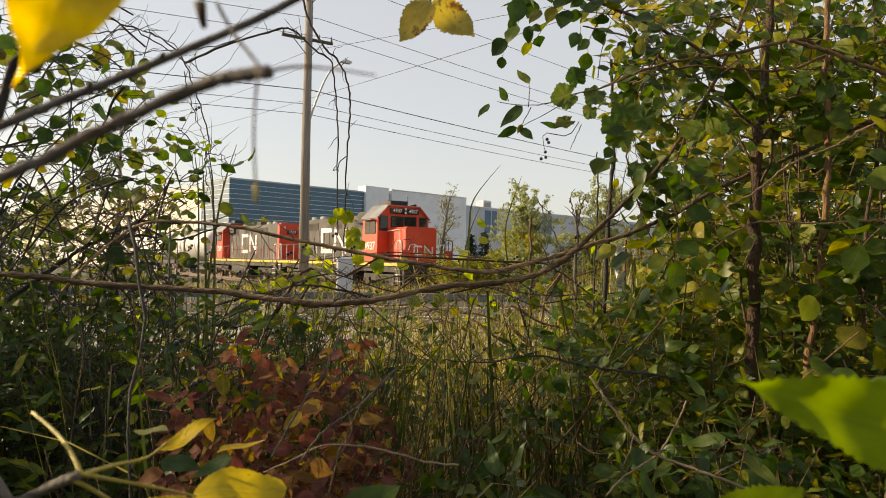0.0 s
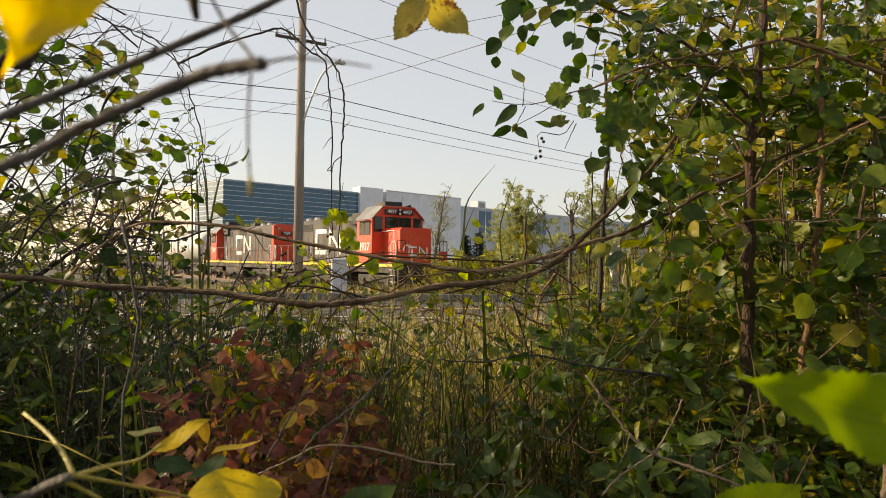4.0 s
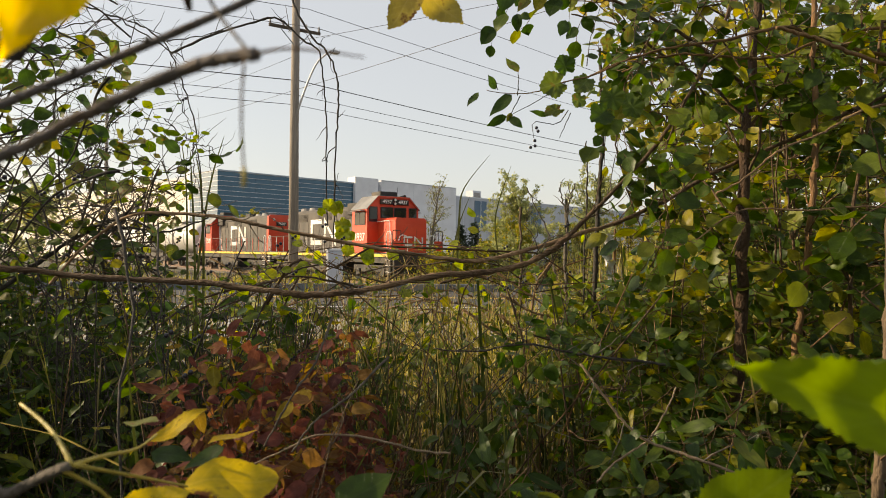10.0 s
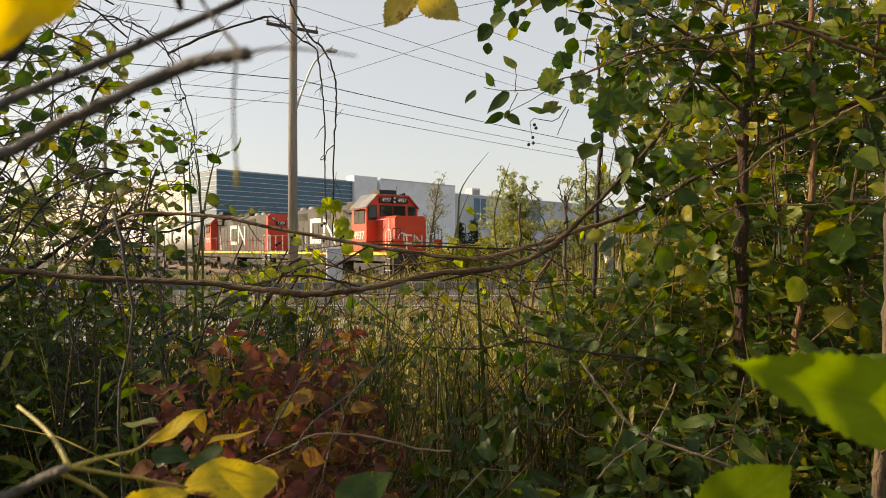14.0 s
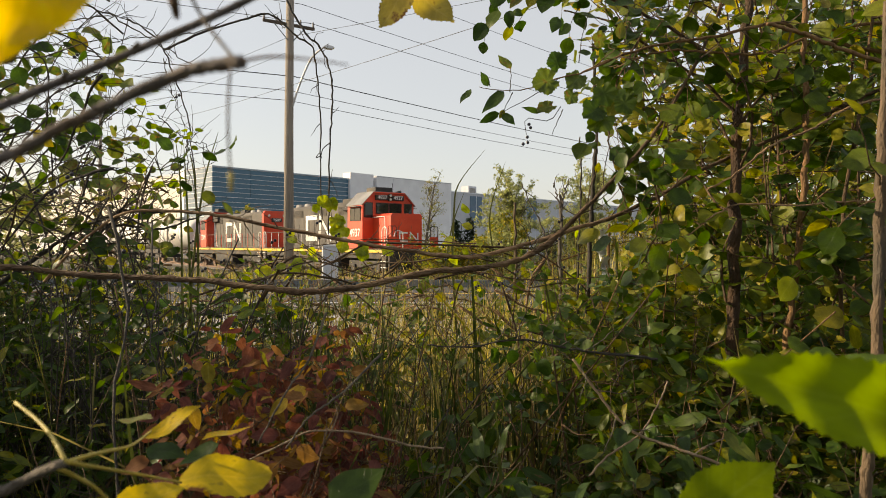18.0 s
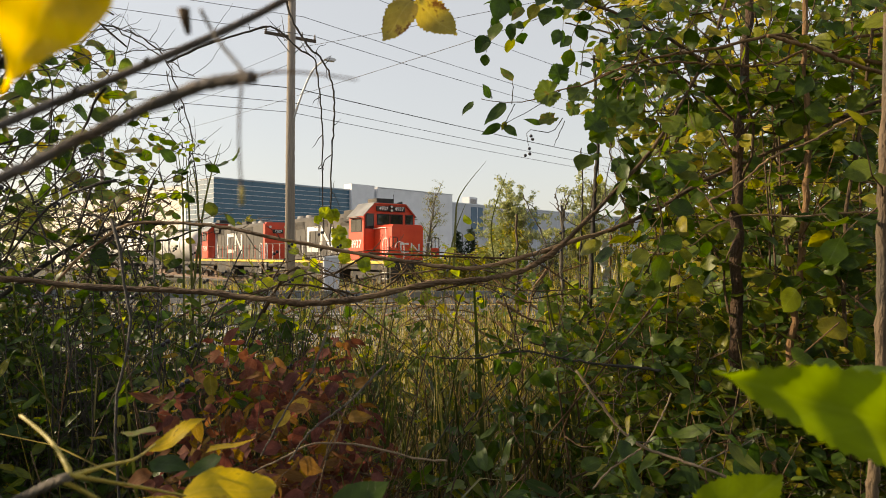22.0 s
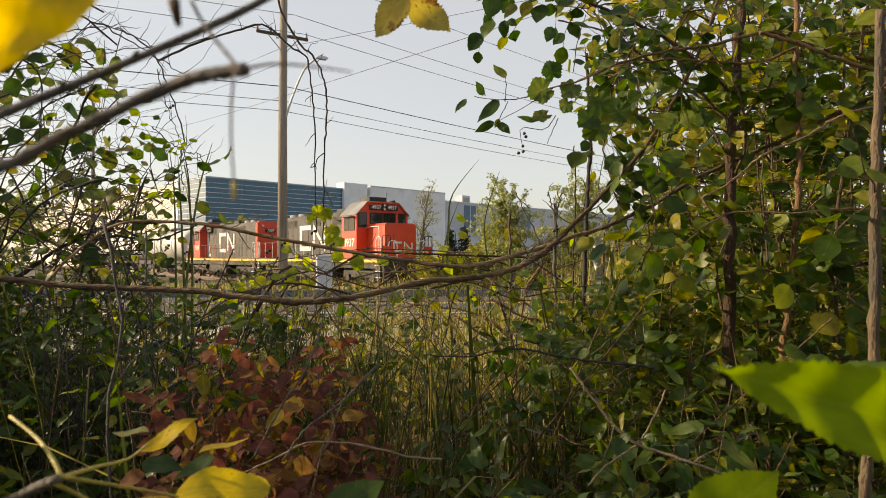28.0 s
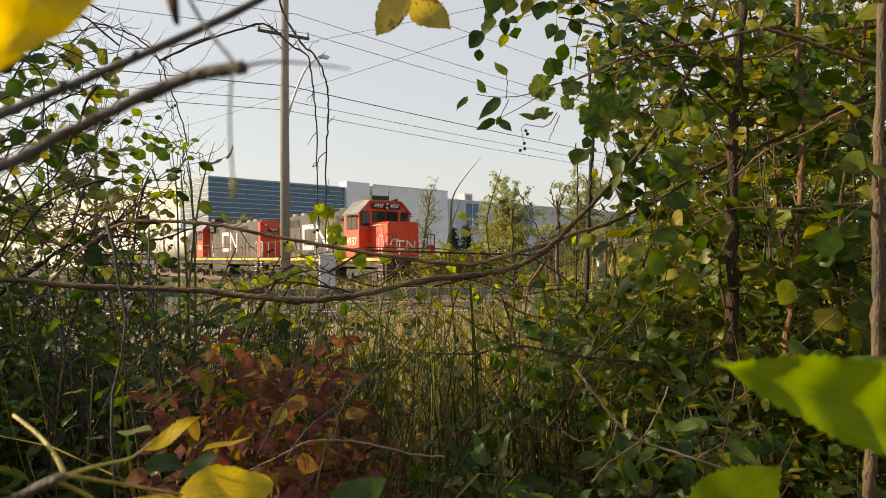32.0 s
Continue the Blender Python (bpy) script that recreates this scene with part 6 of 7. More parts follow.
# spray of leaves against the sky
SKY, sk = branch("vine_spray", "vine twig with dark and yellowing lobed leaves against the sky", [(0.459, 1.700, 2.030), (0.370, 1.680, 1.986), (0.299, 1.670, 1.966), (0.228, 1.660, 1.939), (0.159, 1.650, 1.931), (0.104, 1.650, 1.940)], 0.002112, 0.000792, "bark_tan", 68, 0.001, n=24, category="vine")
for a, b, kind, mat, w in (
        ((0.126, 1.650, 1.941), (0.101, 1.640, 1.991), "ovate", "leaf_dark", 1.0), ((0.085, 1.650, 1.934), (0.043, 1.640, 1.886), "ovate", "leaf_dark", 0.75), ((0.165, 1.650, 1.927), (0.086, 1.630, 1.862), "ovate", "leaf_dark", 0.75),
        ((0.152, 1.650, 1.877), (0.087, 1.640, 1.842), "ovate", "leaf_dark", 0.7), ((0.165, 1.650, 1.885), (0.149, 1.660, 1.854), "ovate", "leaf_dark", 0.9), ((0.161, 1.650, 1.875), (0.204, 1.640, 1.835), "ovate", "leaf_dark", 0.9),
        ((0.180, 1.650, 1.983), (0.144, 1.640, 2.035), "ovate", "leaf_vine", 1.0), ((0.306, 1.670, 1.983), (0.276, 1.660, 2.052), "grape", "leaf_dark", 1.0), ((0.299, 1.670, 1.969), (0.205, 1.640, 1.932), "grape", "leaf_vine", 0.9),
        ((0.363, 1.680, 1.983), (0.308, 1.660, 1.923), "grape", "leaf_vine", 0.95), ((0.342, 1.680, 1.941), (0.311, 1.660, 1.887), "grape", "leaf_vine", 0.9), ((0.293, 1.670, 1.903), (0.224, 1.650, 1.873), "grape", "leaf_vine", 0.7),
        ((0.256, 1.660, 1.881), (0.189, 1.650, 1.896), "lance", "leaf_dark", 1.0), ((0.417, 1.700, 1.903), (0.341, 1.660, 1.861), "grape", "leaf_green", 1.0), ((0.438, 1.700, 1.889), (0.356, 1.680, 1.823), "grape", "leaf_green", 1.0),
        ((0.415, 1.720, 1.965), (0.445, 1.700, 1.882), "grape", "leaf_green", 1.0), ((0.473, 1.750, 1.943), (0.507, 1.720, 1.872), "grape", "leaf_green", 1.0), ((0.429, 1.720, 2.071), (0.375, 1.700, 2.087), "grape", "leaf_vine", 1.0),
        ((0.464, 1.720, 2.079), (0.470, 1.700, 2.140), "ovate", "leaf_vine", 1.0), ((0.163, 1.700, 2.213), (0.134, 1.680, 2.115), "round", "leaf_dark", 0.9), ((0.184, 1.700, 2.143), (0.179, 1.690, 2.081), "round", "leaf_dark", 0.8),
        ((0.213, 1.700, 2.185), (0.169, 1.690, 2.128), "ovate", "leaf_vine", 0.9), ((0.286, 1.720, 2.193), (0.255, 1.700, 2.115), "round", "leaf_dark", 1.0), ((0.308, 1.720, 2.136), (0.283, 1.700, 2.070), "round", "leaf_dark", 0.8)):
    b = Vector(a).lerp(Vector(b), 0.72 if kind == "grape" else 0.7)
    single_leaf(SKY, kind, mat, a, b, (random.uniform(-0.4, 0.4), -1, random.uniform(-0.2, 0.6)), w, "leaf", random.randrange(5))
o = SKY.location
for pts in ([(0.186, 1.650, 1.927), (0.169, 1.650, 1.893), (0.159, 1.650, 1.873)], [(0.299, 1.670, 1.964), (0.228, 1.660, 1.916), (0.153, 1.650, 1.874)], [(0.179, 1.650, 1.927), (0.182, 1.650, 1.961), (0.180, 1.650, 1.986)], [(0.308, 1.680, 1.899), (0.278, 1.670, 1.863), (0.221, 1.660, 1.865), (0.221, 1.660, 1.826)], [(0.131, 1.650, 1.941), (0.126, 1.650, 1.961)], [(0.314, 1.680, 1.892), (0.285, 1.670, 1.828)], [(0.353, 1.680, 2.008), (0.365, 1.690, 2.083), (0.389, 1.700, 2.157)]):
    part("tendril", Geo().tube([p - o for p in bent(pts, 8, 0.001, 3)], 0.0013, 0.0007, 5), "bark_dark", SKY, "", True)
BERRY = bpy.data.meshes.new("berry")
_b = bmesh.new()
bmesh.ops.create_icosphere(_b, subdivisions=2, radius=0.0042)
_b.to_mesh(BERRY)
_b.free()
BERRY.materials.append(M["berry"])
for p in ((0.227, 1.660, 1.851), (0.223, 1.660, 1.820), (0.231, 1.660, 1.843), (0.224, 1.660, 1.807), (0.213, 1.660, 1.803)):
    ob = new("berry", BERRY)
    ob.parent, ob.location = SKY, Vector(p) - o


EDGE, eg = branch("climbing_vine", "leafy vine hanging at the edge of the crown", [(0.591, 1.950, 2.165), (0.518, 1.950, 2.020), (0.494, 1.950, 1.875), (0.527, 1.950, 1.729), (0.591, 1.950, 1.568)], 0.003, 0.0016, "bark_brown", 79, 0.003, n=30, category="vine")
spurs(EDGE, eg, 80, 24, 0.17, 0.0014, "bark_brown", "round", 0.062, ("leaf_dark", "mass_dark"), 0.06, 90, lambda p: p.x / p.y > 0.21, -0.2)
EDGE2, eg2 = branch("climbing_vine", "leafy vine hanging at the edge of the crown", [(0.680, 1.800, 2.029), (0.605, 1.800, 1.880), (0.576, 1.800, 1.745), (0.598, 1.800, 1.626), (0.546, 1.800, 1.507)], 0.003, 0.0016, "bark_brown", 95, 0.003, n=30, category="vine")
spurs(EDGE2, eg2, 96, 22, 0.18, 0.0014, "bark_brown", "round", 0.066, ("leaf_green", "mass_green"), 0.06, 90, lambda p: p.x / p.y > 0.22, -0.1)


OVER, ov = branch("overhead_limb", "thin limb with dark rounded leaves reaching out overhead", [(0.927, 2.050, 2.027), (0.739, 2.000, 2.165), (0.559, 1.950, 2.238), (0.387, 1.900, 2.283), (0.224, 1.850, 2.302), (0.115, 1.820, 2.298)], 0.006, 0.002, "bark_brown", 69, 0.003, n=30)
spurs(OVER, ov, 70, 30, 0.2, 0.0016, "bark_brown", "round", 0.05, ("leaf_dark", "mass_dark"), 0.045, 160, lambda p: p.x / p.y > 0.06 and (p.z - 1.55) / p.y > 0.27, -0.35)
OVER2, ov2 = branch("overhead_limb", "thin limb with dark rounded leaves reaching out overhead", [(0.985, 2.100, 1.917), (0.811, 2.100, 2.074), (0.665, 2.080, 2.155), (0.520, 2.050, 2.231), (0.374, 2.000, 2.247)], 0.006, 0.002, "bark_brown", 76, 0.003, n=26)
spurs(OVER2, ov2, 77, 26, 0.2, 0.0016, "bark_brown", "round", 0.052, ("leaf_dark", "mass_dark"), 0.045, 140, lambda p: p.x / p.y > 0.19 and (p.z - 1.55) / p.y > 0.15, -0.2)


# ---- hanging vines and tangle on the left ----
VINE, vl = branch("hanging_vine", "dark leafless vine looping down from above", [(-1.483, 3.700, 2.610), (-1.238, 3.700, 2.718), (-1.024, 3.700, 2.785), (-0.901, 3.700, 2.804), (-0.763, 3.700, 2.687), (-0.680, 3.700, 2.632), (-0.656, 3.700, 2.503), (-0.637, 3.700, 2.319), (-0.631, 3.700, 2.028), (-0.625, 3.700, 1.676)], 0.00627, 0.0033, "bark_dark", 71, 0.004, n=50, category="vine")
VINE2, vl2 = branch("hanging_vine", "dark leafless vine looping down from above", [(-0.870, 3.700, 3.085), (-0.809, 3.700, 2.871), (-0.723, 3.700, 2.718), (-0.625, 3.700, 2.610), (-0.576, 3.700, 2.473), (-0.570, 3.700, 2.289), (-0.582, 3.700, 2.074), (-0.588, 3.700, 1.614)], 0.00594, 0.00396, "bark_dark", 72, 0.004, n=44, category="vine")
part("tendril", Geo().tube([Vector(p) - VINE2.location for p in bent([(-0.582, 3.700, 2.111), (-0.619, 3.700, 2.080), (-0.631, 3.700, 2.043), (-0.656, 3.700, 2.031), (-0.637, 3.700, 2.056), (-0.625, 3.700, 2.025)], 20)], 0.003, 0.002, 5), "bark_dark", VINE2, "", True)
spurs(VINE, vl, 73, 10, 0.14, 0.0025, "bark_dark")
spurs(VINE2, vl2, 74, 8, 0.1, 0.0025, "bark_dark")
CLIMB, cl = branch("climbing_vine", "pale green climbing vine with lobed leaves on a dry stem", [(-0.435, 3.300, 1.334), (-0.476, 3.300, 1.525), (-0.508, 3.300, 1.689), (-0.530, 3.300, 1.826)], 0.00264, 0.00132, "bark_dark", 75, 0.003, category="vine")
for a, b in (((-0.530, 3.300, 1.744), (-0.592, 3.280, 1.811)), ((-0.503, 3.300, 1.717), (-0.527, 3.280, 1.811)), ((-0.503, 3.300, 1.703), (-0.451, 3.280, 1.612)), ((-0.470, 3.300, 1.662), (-0.489, 3.280, 1.547)), ((-0.489, 3.300, 1.676), (-0.418, 3.280, 1.661)), ((-0.571, 3.300, 1.717), (-0.609, 3.280, 1.765)), ((-0.394, 3.300, 1.553), (-0.304, 3.280, 1.493)), ((-0.353, 3.300, 1.539), (-0.369, 3.280, 1.449)), ((-0.257, 3.300, 1.553), (-0.196, 3.280, 1.485)), ((-0.667, 3.300, 1.471), (-0.717, 3.280, 1.390)), ((-0.612, 3.300, 1.443), (-0.568, 3.280, 1.363)), ((-0.448, 3.300, 1.580), (-0.467, 3.280, 1.493)), ((-0.514, 3.300, 1.739), (-0.484, 3.280, 1.808)), ((-0.462, 3.300, 1.635), (-0.408, 3.280, 1.585))):
    b = Vector(a).lerp(Vector(b), 0.72)
    single_leaf(CLIMB, "grape", "leaf_lime", a, b, (random.uniform(-0.3, 0.3), -1, 0.3), 1.0, "leaf", random.randrange(5))


def tangle(name, label, seed, count, x0, x1, z0, z1, y0, y1, leafy_share, size, within=None, bark="bark_dark", tones=None, stout=1.0):
    """Arching and drooping bare shoots that cross one another, with a few leaves and dark berries."""
    rnd = random.Random(seed)
    T = thing(name, pose((x0 + x1) / 2, (y0 + y1) / 2, 0), label, "shrub", "tangled shoots")
    o = T.location
    g, leaves, berries = Geo(), [], []
    for _ in range(count):
        p = Vector((rnd.uniform(x0, x1), rnd.uniform(y0, y1), rnd.uniform(z0, z1)))
        d = Vector((rnd.choice((-1, 1)) * rnd.uniform(0.3, 1), rnd.gauss(0, 0.3), rnd.uniform(-0.7, 0.8)))
        line = wander(rnd, p, d, rnd.uniform(0.5, 1.5), 14, 0.13, -0.05)
        line = [q for q in line if (within or left_side)(q)]
        if len(line) < 4:
            continue
        r = rnd.choice((0.0022, 0.003, 0.0045)) * stout
        g.tube([q - o for q in line], r, r * 0.4, 5, knots=0.4, seed=seed)
        for _ in range(rnd.randrange(3, 8)):
            k = rnd.randrange(1, len(line) - 1)
            tl = wander(rnd, line[k], (rnd.gauss(0, 1), rnd.gauss(0, 0.5), rnd.gauss(0, 0.8)), rnd.uniform(0.06, 0.3), 5, 0.25)
            g.tube([q - o for q in tl], 0.0014, 0.0007, 4)
            if rnd.random() < leafy_share:
                loc = [q - o for q in tl]
                twig_leaves(rnd, loc, 0.05, size, leaves, 0.2)
            elif rnd.random() < 0.35:
                berries.append(tl[-1] - o)
                berries.append(tl[-1] - o + Vector((0.012, 0, 0.008)))
    part("shoot", g, bark, T, "", True, "stuff")
    tones = tones or (("leaf_dark", "mass_dark") if seed % 2 else ("leaf_green", "mass_green"))
    put_leaves(T, "round", leaves, tones[0], tones[1], 120, rnd)
    for q in berries[:60]:
        ob = new("berry", BERRY)
        ob.parent, ob.location = T, q
        ob.scale = (1.6, 1.6, 1.6)


LEFTCL, lcl = branch("leafy_shoot", "shoot with large rounded dark leaves and black berries", [(-1.549, 2.200, 2.303), (-1.419, 2.200, 2.212), (-1.309, 2.200, 2.186), (-1.281, 2.250, 2.117), (-1.316, 2.300, 1.937)], 0.004, 0.002, "bark_dark", 97, 0.004, n=26)
spurs(LEFTCL, lcl, 98, 17, 0.16, 0.0015, "bark_dark", "round", 0.062, ("leaf_dark", "mass_dark"), 0.055, 70, None, 0.0)
LEFTCL2, lcl2 = branch("leafy_shoot", "shoot with large rounded green leaves", [(-1.604, 2.300, 1.591), (-1.494, 2.300, 1.783), (-1.420, 2.300, 1.917), (-1.327, 2.300, 2.033), (-1.187, 2.400, 2.156)], 0.004, 0.002, "bark_dark", 99, 0.004, n=26)
spurs(LEFTCL2, lcl2, 100, 10, 0.2, 0.0015, "bark_dark", "round", 0.058, ("leaf_green", "mass_green"), 0.07, 60, None, 0.0)
tangle("bramble", "tangled dark shoots with rounded leaves and black berries", 81, 62, -2.6, -0.95, 1.95, 2.9, 2.5, 3.7, 0.18, 0.085, tones=("leaf_vine", "mass_dark"))
tangle("bramble", "tangled dark shoots with small green leaves", 82, 85, -2.6, -1.0, 1.3, 2.1, 2.4, 3.6, 0.16, 0.065, tones=("leaf_vine", "mass_green"))
tangle("bramble", "tangled dark shoots with rounded leaves and black berries", 83, 30, -1.9, -0.7, 1.5, 2.5, 1.8, 2.6, 0.16, 0.05)
def below_view(p):
    return (p.z - 1.55) / p.y < 0.0 + 0.015 * math.sin(19 * p.x)


blades("reeds", "broad sunlit reed leaves crossing one another", 211, 380, (-2.6, 1.6, 3.2, 5.4), 1.9, 0.02, "reed", 0.5, keep=below_view, bend=0.9)
tangle("bramble", "tangled brown shoots with a few pale green leaves", 87, 55, -2.0, -1.1, 1.4, 1.9, 2.7, 3.9, 0.3, 0.055, None, "bark_brown", ("leaf_vine", "mass_green"))
tangle("dead_brush", "tangled dead brown twigs with a few yellowing leaves", 84, 36, -2.1, 0.7, 1.1, 1.52, 3.4, 5.0, 0.16, 0.06, below_view, "bark_peel", ("leaf_lime", "mass_green"), 1.7)
tangle("dead_brush", "tangled dead grey twigs with a few yellowing leaves", 86, 24, -2.6, 1.3, 0.9, 1.45, 4.6, 7.0, 0.14, 0.07, below_view, "bark_tan", ("leaf_vine", "mass_green"), 1.7)
for pts, r in (([(-1.546, 3.400, 2.679), (-1.391, 3.400, 2.567), (-1.279, 3.400, 2.313), (-1.222, 3.400, 2.060), (-1.180, 3.400, 1.609)], 0.006), ([(-1.403, 3.500, 2.510), (-1.351, 3.500, 2.307), (-1.287, 3.500, 2.133), (-1.273, 3.500, 1.872)], 0.004), ([(-1.350, 3.300, 2.181), (-1.227, 3.300, 2.072), (-1.126, 3.300, 2.039), (-1.072, 3.300, 1.957)], 0.004),
               ([(-1.200, 3.300, 2.072), (-1.241, 3.300, 1.935), (-1.323, 3.300, 1.853), (-1.487, 3.300, 1.689)], 0.005), ([(-1.734, 3.200, 2.692), (-1.548, 3.200, 2.639), (-1.309, 3.200, 2.494), (-1.150, 3.200, 2.401)], 0.006), ([(-1.145, 3.600, 2.722), (-1.354, 3.600, 2.656), (-1.622, 3.600, 2.641), (-1.891, 3.600, 2.552)], 0.005), ([(-1.979, 3.300, 2.591), (-1.760, 3.300, 2.632), (-1.542, 3.300, 2.657), (-1.323, 3.300, 2.550)], 0.005)):
    B, L_ = branch("bare_shoot", "dark arching leafless shoot", pts, r * 0.65, r * 0.35, "bark_dark", int(r * 9000) + len(pts), 0.008, n=26, knots=0.4)
    spurs(B, L_, int(r * 7000), 9, 0.22, 0.0018, "bark_dark")
LEFTLEAF, ll = branch("leafy_shoot", "arching shoot with small bright green leaves", [(-1.508, 3.200, 1.447), (-1.455, 3.200, 1.659), (-1.384, 3.200, 1.844), (-1.309, 3.200, 1.990), (-1.243, 3.200, 2.083)], 0.0033, 0.00132, "bark_dark", 91, 0.005, n=22)
spurs(LEFTLEAF, ll, 92, 14, 0.18, 0.0016, "bark_dark", "round", 0.05, ("leaf_bright", "mass_green"), 0.05, 120)
LEFTLEAF2, ll = branch("leafy_shoot", "arching shoot with small bright green leaves", [(-1.650, 3.000, 1.826), (-1.501, 3.000, 1.950), (-1.352, 3.000, 2.025), (-1.277, 3.000, 2.174)], 0.00264, 0.00132, "bark_dark", 93, 0.005, n=18)
spurs(LEFTLEAF2, ll, 94, 10, 0.16, 0.0016, "bark_dark", "round", 0.045, ("leaf_green", "mass_green"), 0.06, 120)


# ---- low growth ----
for i, (x, y, h, nst, lk) in enumerate(((-0.38, 1.42, 1.8, 8, "ovate"), (-0.31, 1.5, 1.95, 9, "lance"), (-0.22, 1.5, 1.75, 6, "ovate"), (-0.50, 1.42, 1.42, 6, "ovate"), (-0.16, 1.4, 1.5, 8, "ovate"), (-0.30, 1.14, 1.32, 7, "lance"), (-0.16, 1.14, 1.2, 6, "lance"), (-0.42, 1.2, 1.22, 5, "lance"))):
    shrub("red_shrub", "low shrub with dull dark red and orange autumn leaves", (x, y, 0.0), 101 + i, stems=nst, height=h, lean=0.22, r=0.0035, branch_from=0.62, branches=10, reach=0.26, twigs=3, twig=0.13, leaf=lk, size=0.043 if lk == "ovate" else 0.055, every=0.036, mats=("leaf_red", "mass_red"), bark="bark_brown", parts=70, droop=0.75, spread=0.12, keep=lambda p: low_growth(p) and p.z < 1.50 - 7 * (p.x / p.y + 0.25) ** 2 + 0.04 * math.sin(40 * p.x) and -0.45 < p.x / p.y < -0.09 - 0.05 * math.sin(17 * p.z), group="red shrubs")
LOW = [(-1.3, 1.9, 1.4), (-1.55, 2.3, 1.5), (-0.75, 0.95, 0.95), (-0.45, 0.95, 0.9), (-0.05, 0.95, 0.9), (0.3, 1.05, 0.98), (0.62, 1.1, 1.05), (0.15, 1.35, 1.1), (0.5, 1.5, 1.2), (0.85, 1.4, 1.25), (1.0, 1.75, 1.3), (0.3, 1.9, 1.25), (0.7, 2.0, 1.35), (0.0, 1.15, 1.0), (0.22, 0.9, 0.86), (0.42, 1.2, 1.08), (0.1, 1.6, 1.2), (0.75, 1.65, 1.25), (-0.1, 1.75, 1.2), (-0.95, 1.0, 1.0)]
for i, (x, y, h) in enumerate(LOW):
    lance = i % 3 != 2
    shrub("low_shrub", "low undergrowth with long green leaves" if lance else "low undergrowth with rounded dark green leaves", (x, y, 0.0), 120 + i, stems=5, height=h, lean=0.4, r=0.004, branch_from=0.4, branches=9, reach=0.3, twigs=3, twig=0.14, leaf="lance" if lance else "ovate", size=0.08 if lance else 0.055, every=0.042,
          mats=("leaf_dark", "mass_dark") if i % 2 else ("leaf_green", "mass_green"), bark="bark_brown", parts=32, droop=0.5, spread=0.14, keep=low_growth, group="undergrowth")
RIGHTLOW = [(0.5, 2.1, 1.5, 0.046), (0.9, 2.2, 1.6, 0.05), (0.55, 2.6, 1.55, 0.048), (1.2, 1.8, 1.5, 0.046), (1.0, 2.8, 1.6, 0.052), (0.75, 1.8, 1.35, 0.042)]
for i, (x, y, h, ls) in enumerate(RIGHTLOW):
    shrub("shrub", "bushy shrub with rounded green leaves", (x, y, 0.0), 150 + i, stems=6, height=h, lean=0.45, r=0.006, branch_from=0.3, branches=11, reach=0.4, twigs=4, twig=0.18, leaf=("ovate", "lance")[i % 2], size=ls * (1.15, 1.5)[i % 2], every=0.046, parts=110, spread=0.18, keep=lambda p: right_side(p) and p.z < 1.62, group="green shrubs")
LEFTLOW = [(-1.3, 2.3, 1.5), (-1.7, 2.6, 1.55), (-0.95, 2.4, 1.35), (-2.1, 2.8, 1.6), (-1.5, 3.1, 1.5), (-1.05, 3.0, 1.35)]
for i, (x, y, h) in enumerate(LEFTLOW):
    shrub("shrub", "twiggy shrub with sparse dark green leaves", (x, y, 0.0), 170 + i, stems=12, height=h, lean=0.4, r=0.006, branch_from=0.35, branches=7, reach=0.45, twigs=3, twig=0.2, leaf="ovate" if i % 3 == 2 else "lance", size=0.055, every=0.2, mats=("leaf_dark", "mass_dark"), bark="bark_dark", parts=70, spread=0.2, keep=lambda p: low_growth(p) or left_side(p), group="dark shrubs")

WEEDS = [(-2.2, 4.6, 1.7), (-1.7, 4.2, 1.7), (-1.15, 4.0, 1.65), (-0.75, 4.3, 1.7), (-0.3, 4.0, 1.62), (0.2, 4.4, 1.65), (0.7, 4.2, 1.7), (-1.0, 5.4, 1.75), (0.0, 5.6, 1.75), (1.0, 5.2, 1.75), (-2.4, 5.8, 1.8), (0.45, 3.2, 1.5), (-0.2, 3.0, 1.45), (-1.4, 3.4, 1.6), (-0.6, 3.3, 1.55), (-1.9, 3.6, 1.65), (0.1, 3.7, 1.6), (-0.95, 2.9, 1.5)]
for i, (x, y, h) in enumerate(WEEDS):
    shrub("weed", "lanky weed with thin stems and small yellow-green leaves", (x, y, ground_height(x, y)), 500 + i, stems=8, height=h, lean=0.5, r=0.004, branch_from=0.5, branches=4, reach=0.32, twigs=1, twig=0.16, leaf=("grape", "ovate", "lance")[i % 3], size=(0.075, 0.06, 0.08)[i % 3], every=0.14, mats=("leaf_lime", "mass_green") if i % 3 == 0 else ("leaf_vine", "mass_green"), bark="bark_tan" if i % 4 == 0 else "bark_dark", parts=8, spread=0.28, category="weed", group="weeds",
          keep=lambda p: (p.z - 1.55) / p.y < 0.008 + 0.025 * math.sin(21 * p.x / p.y))

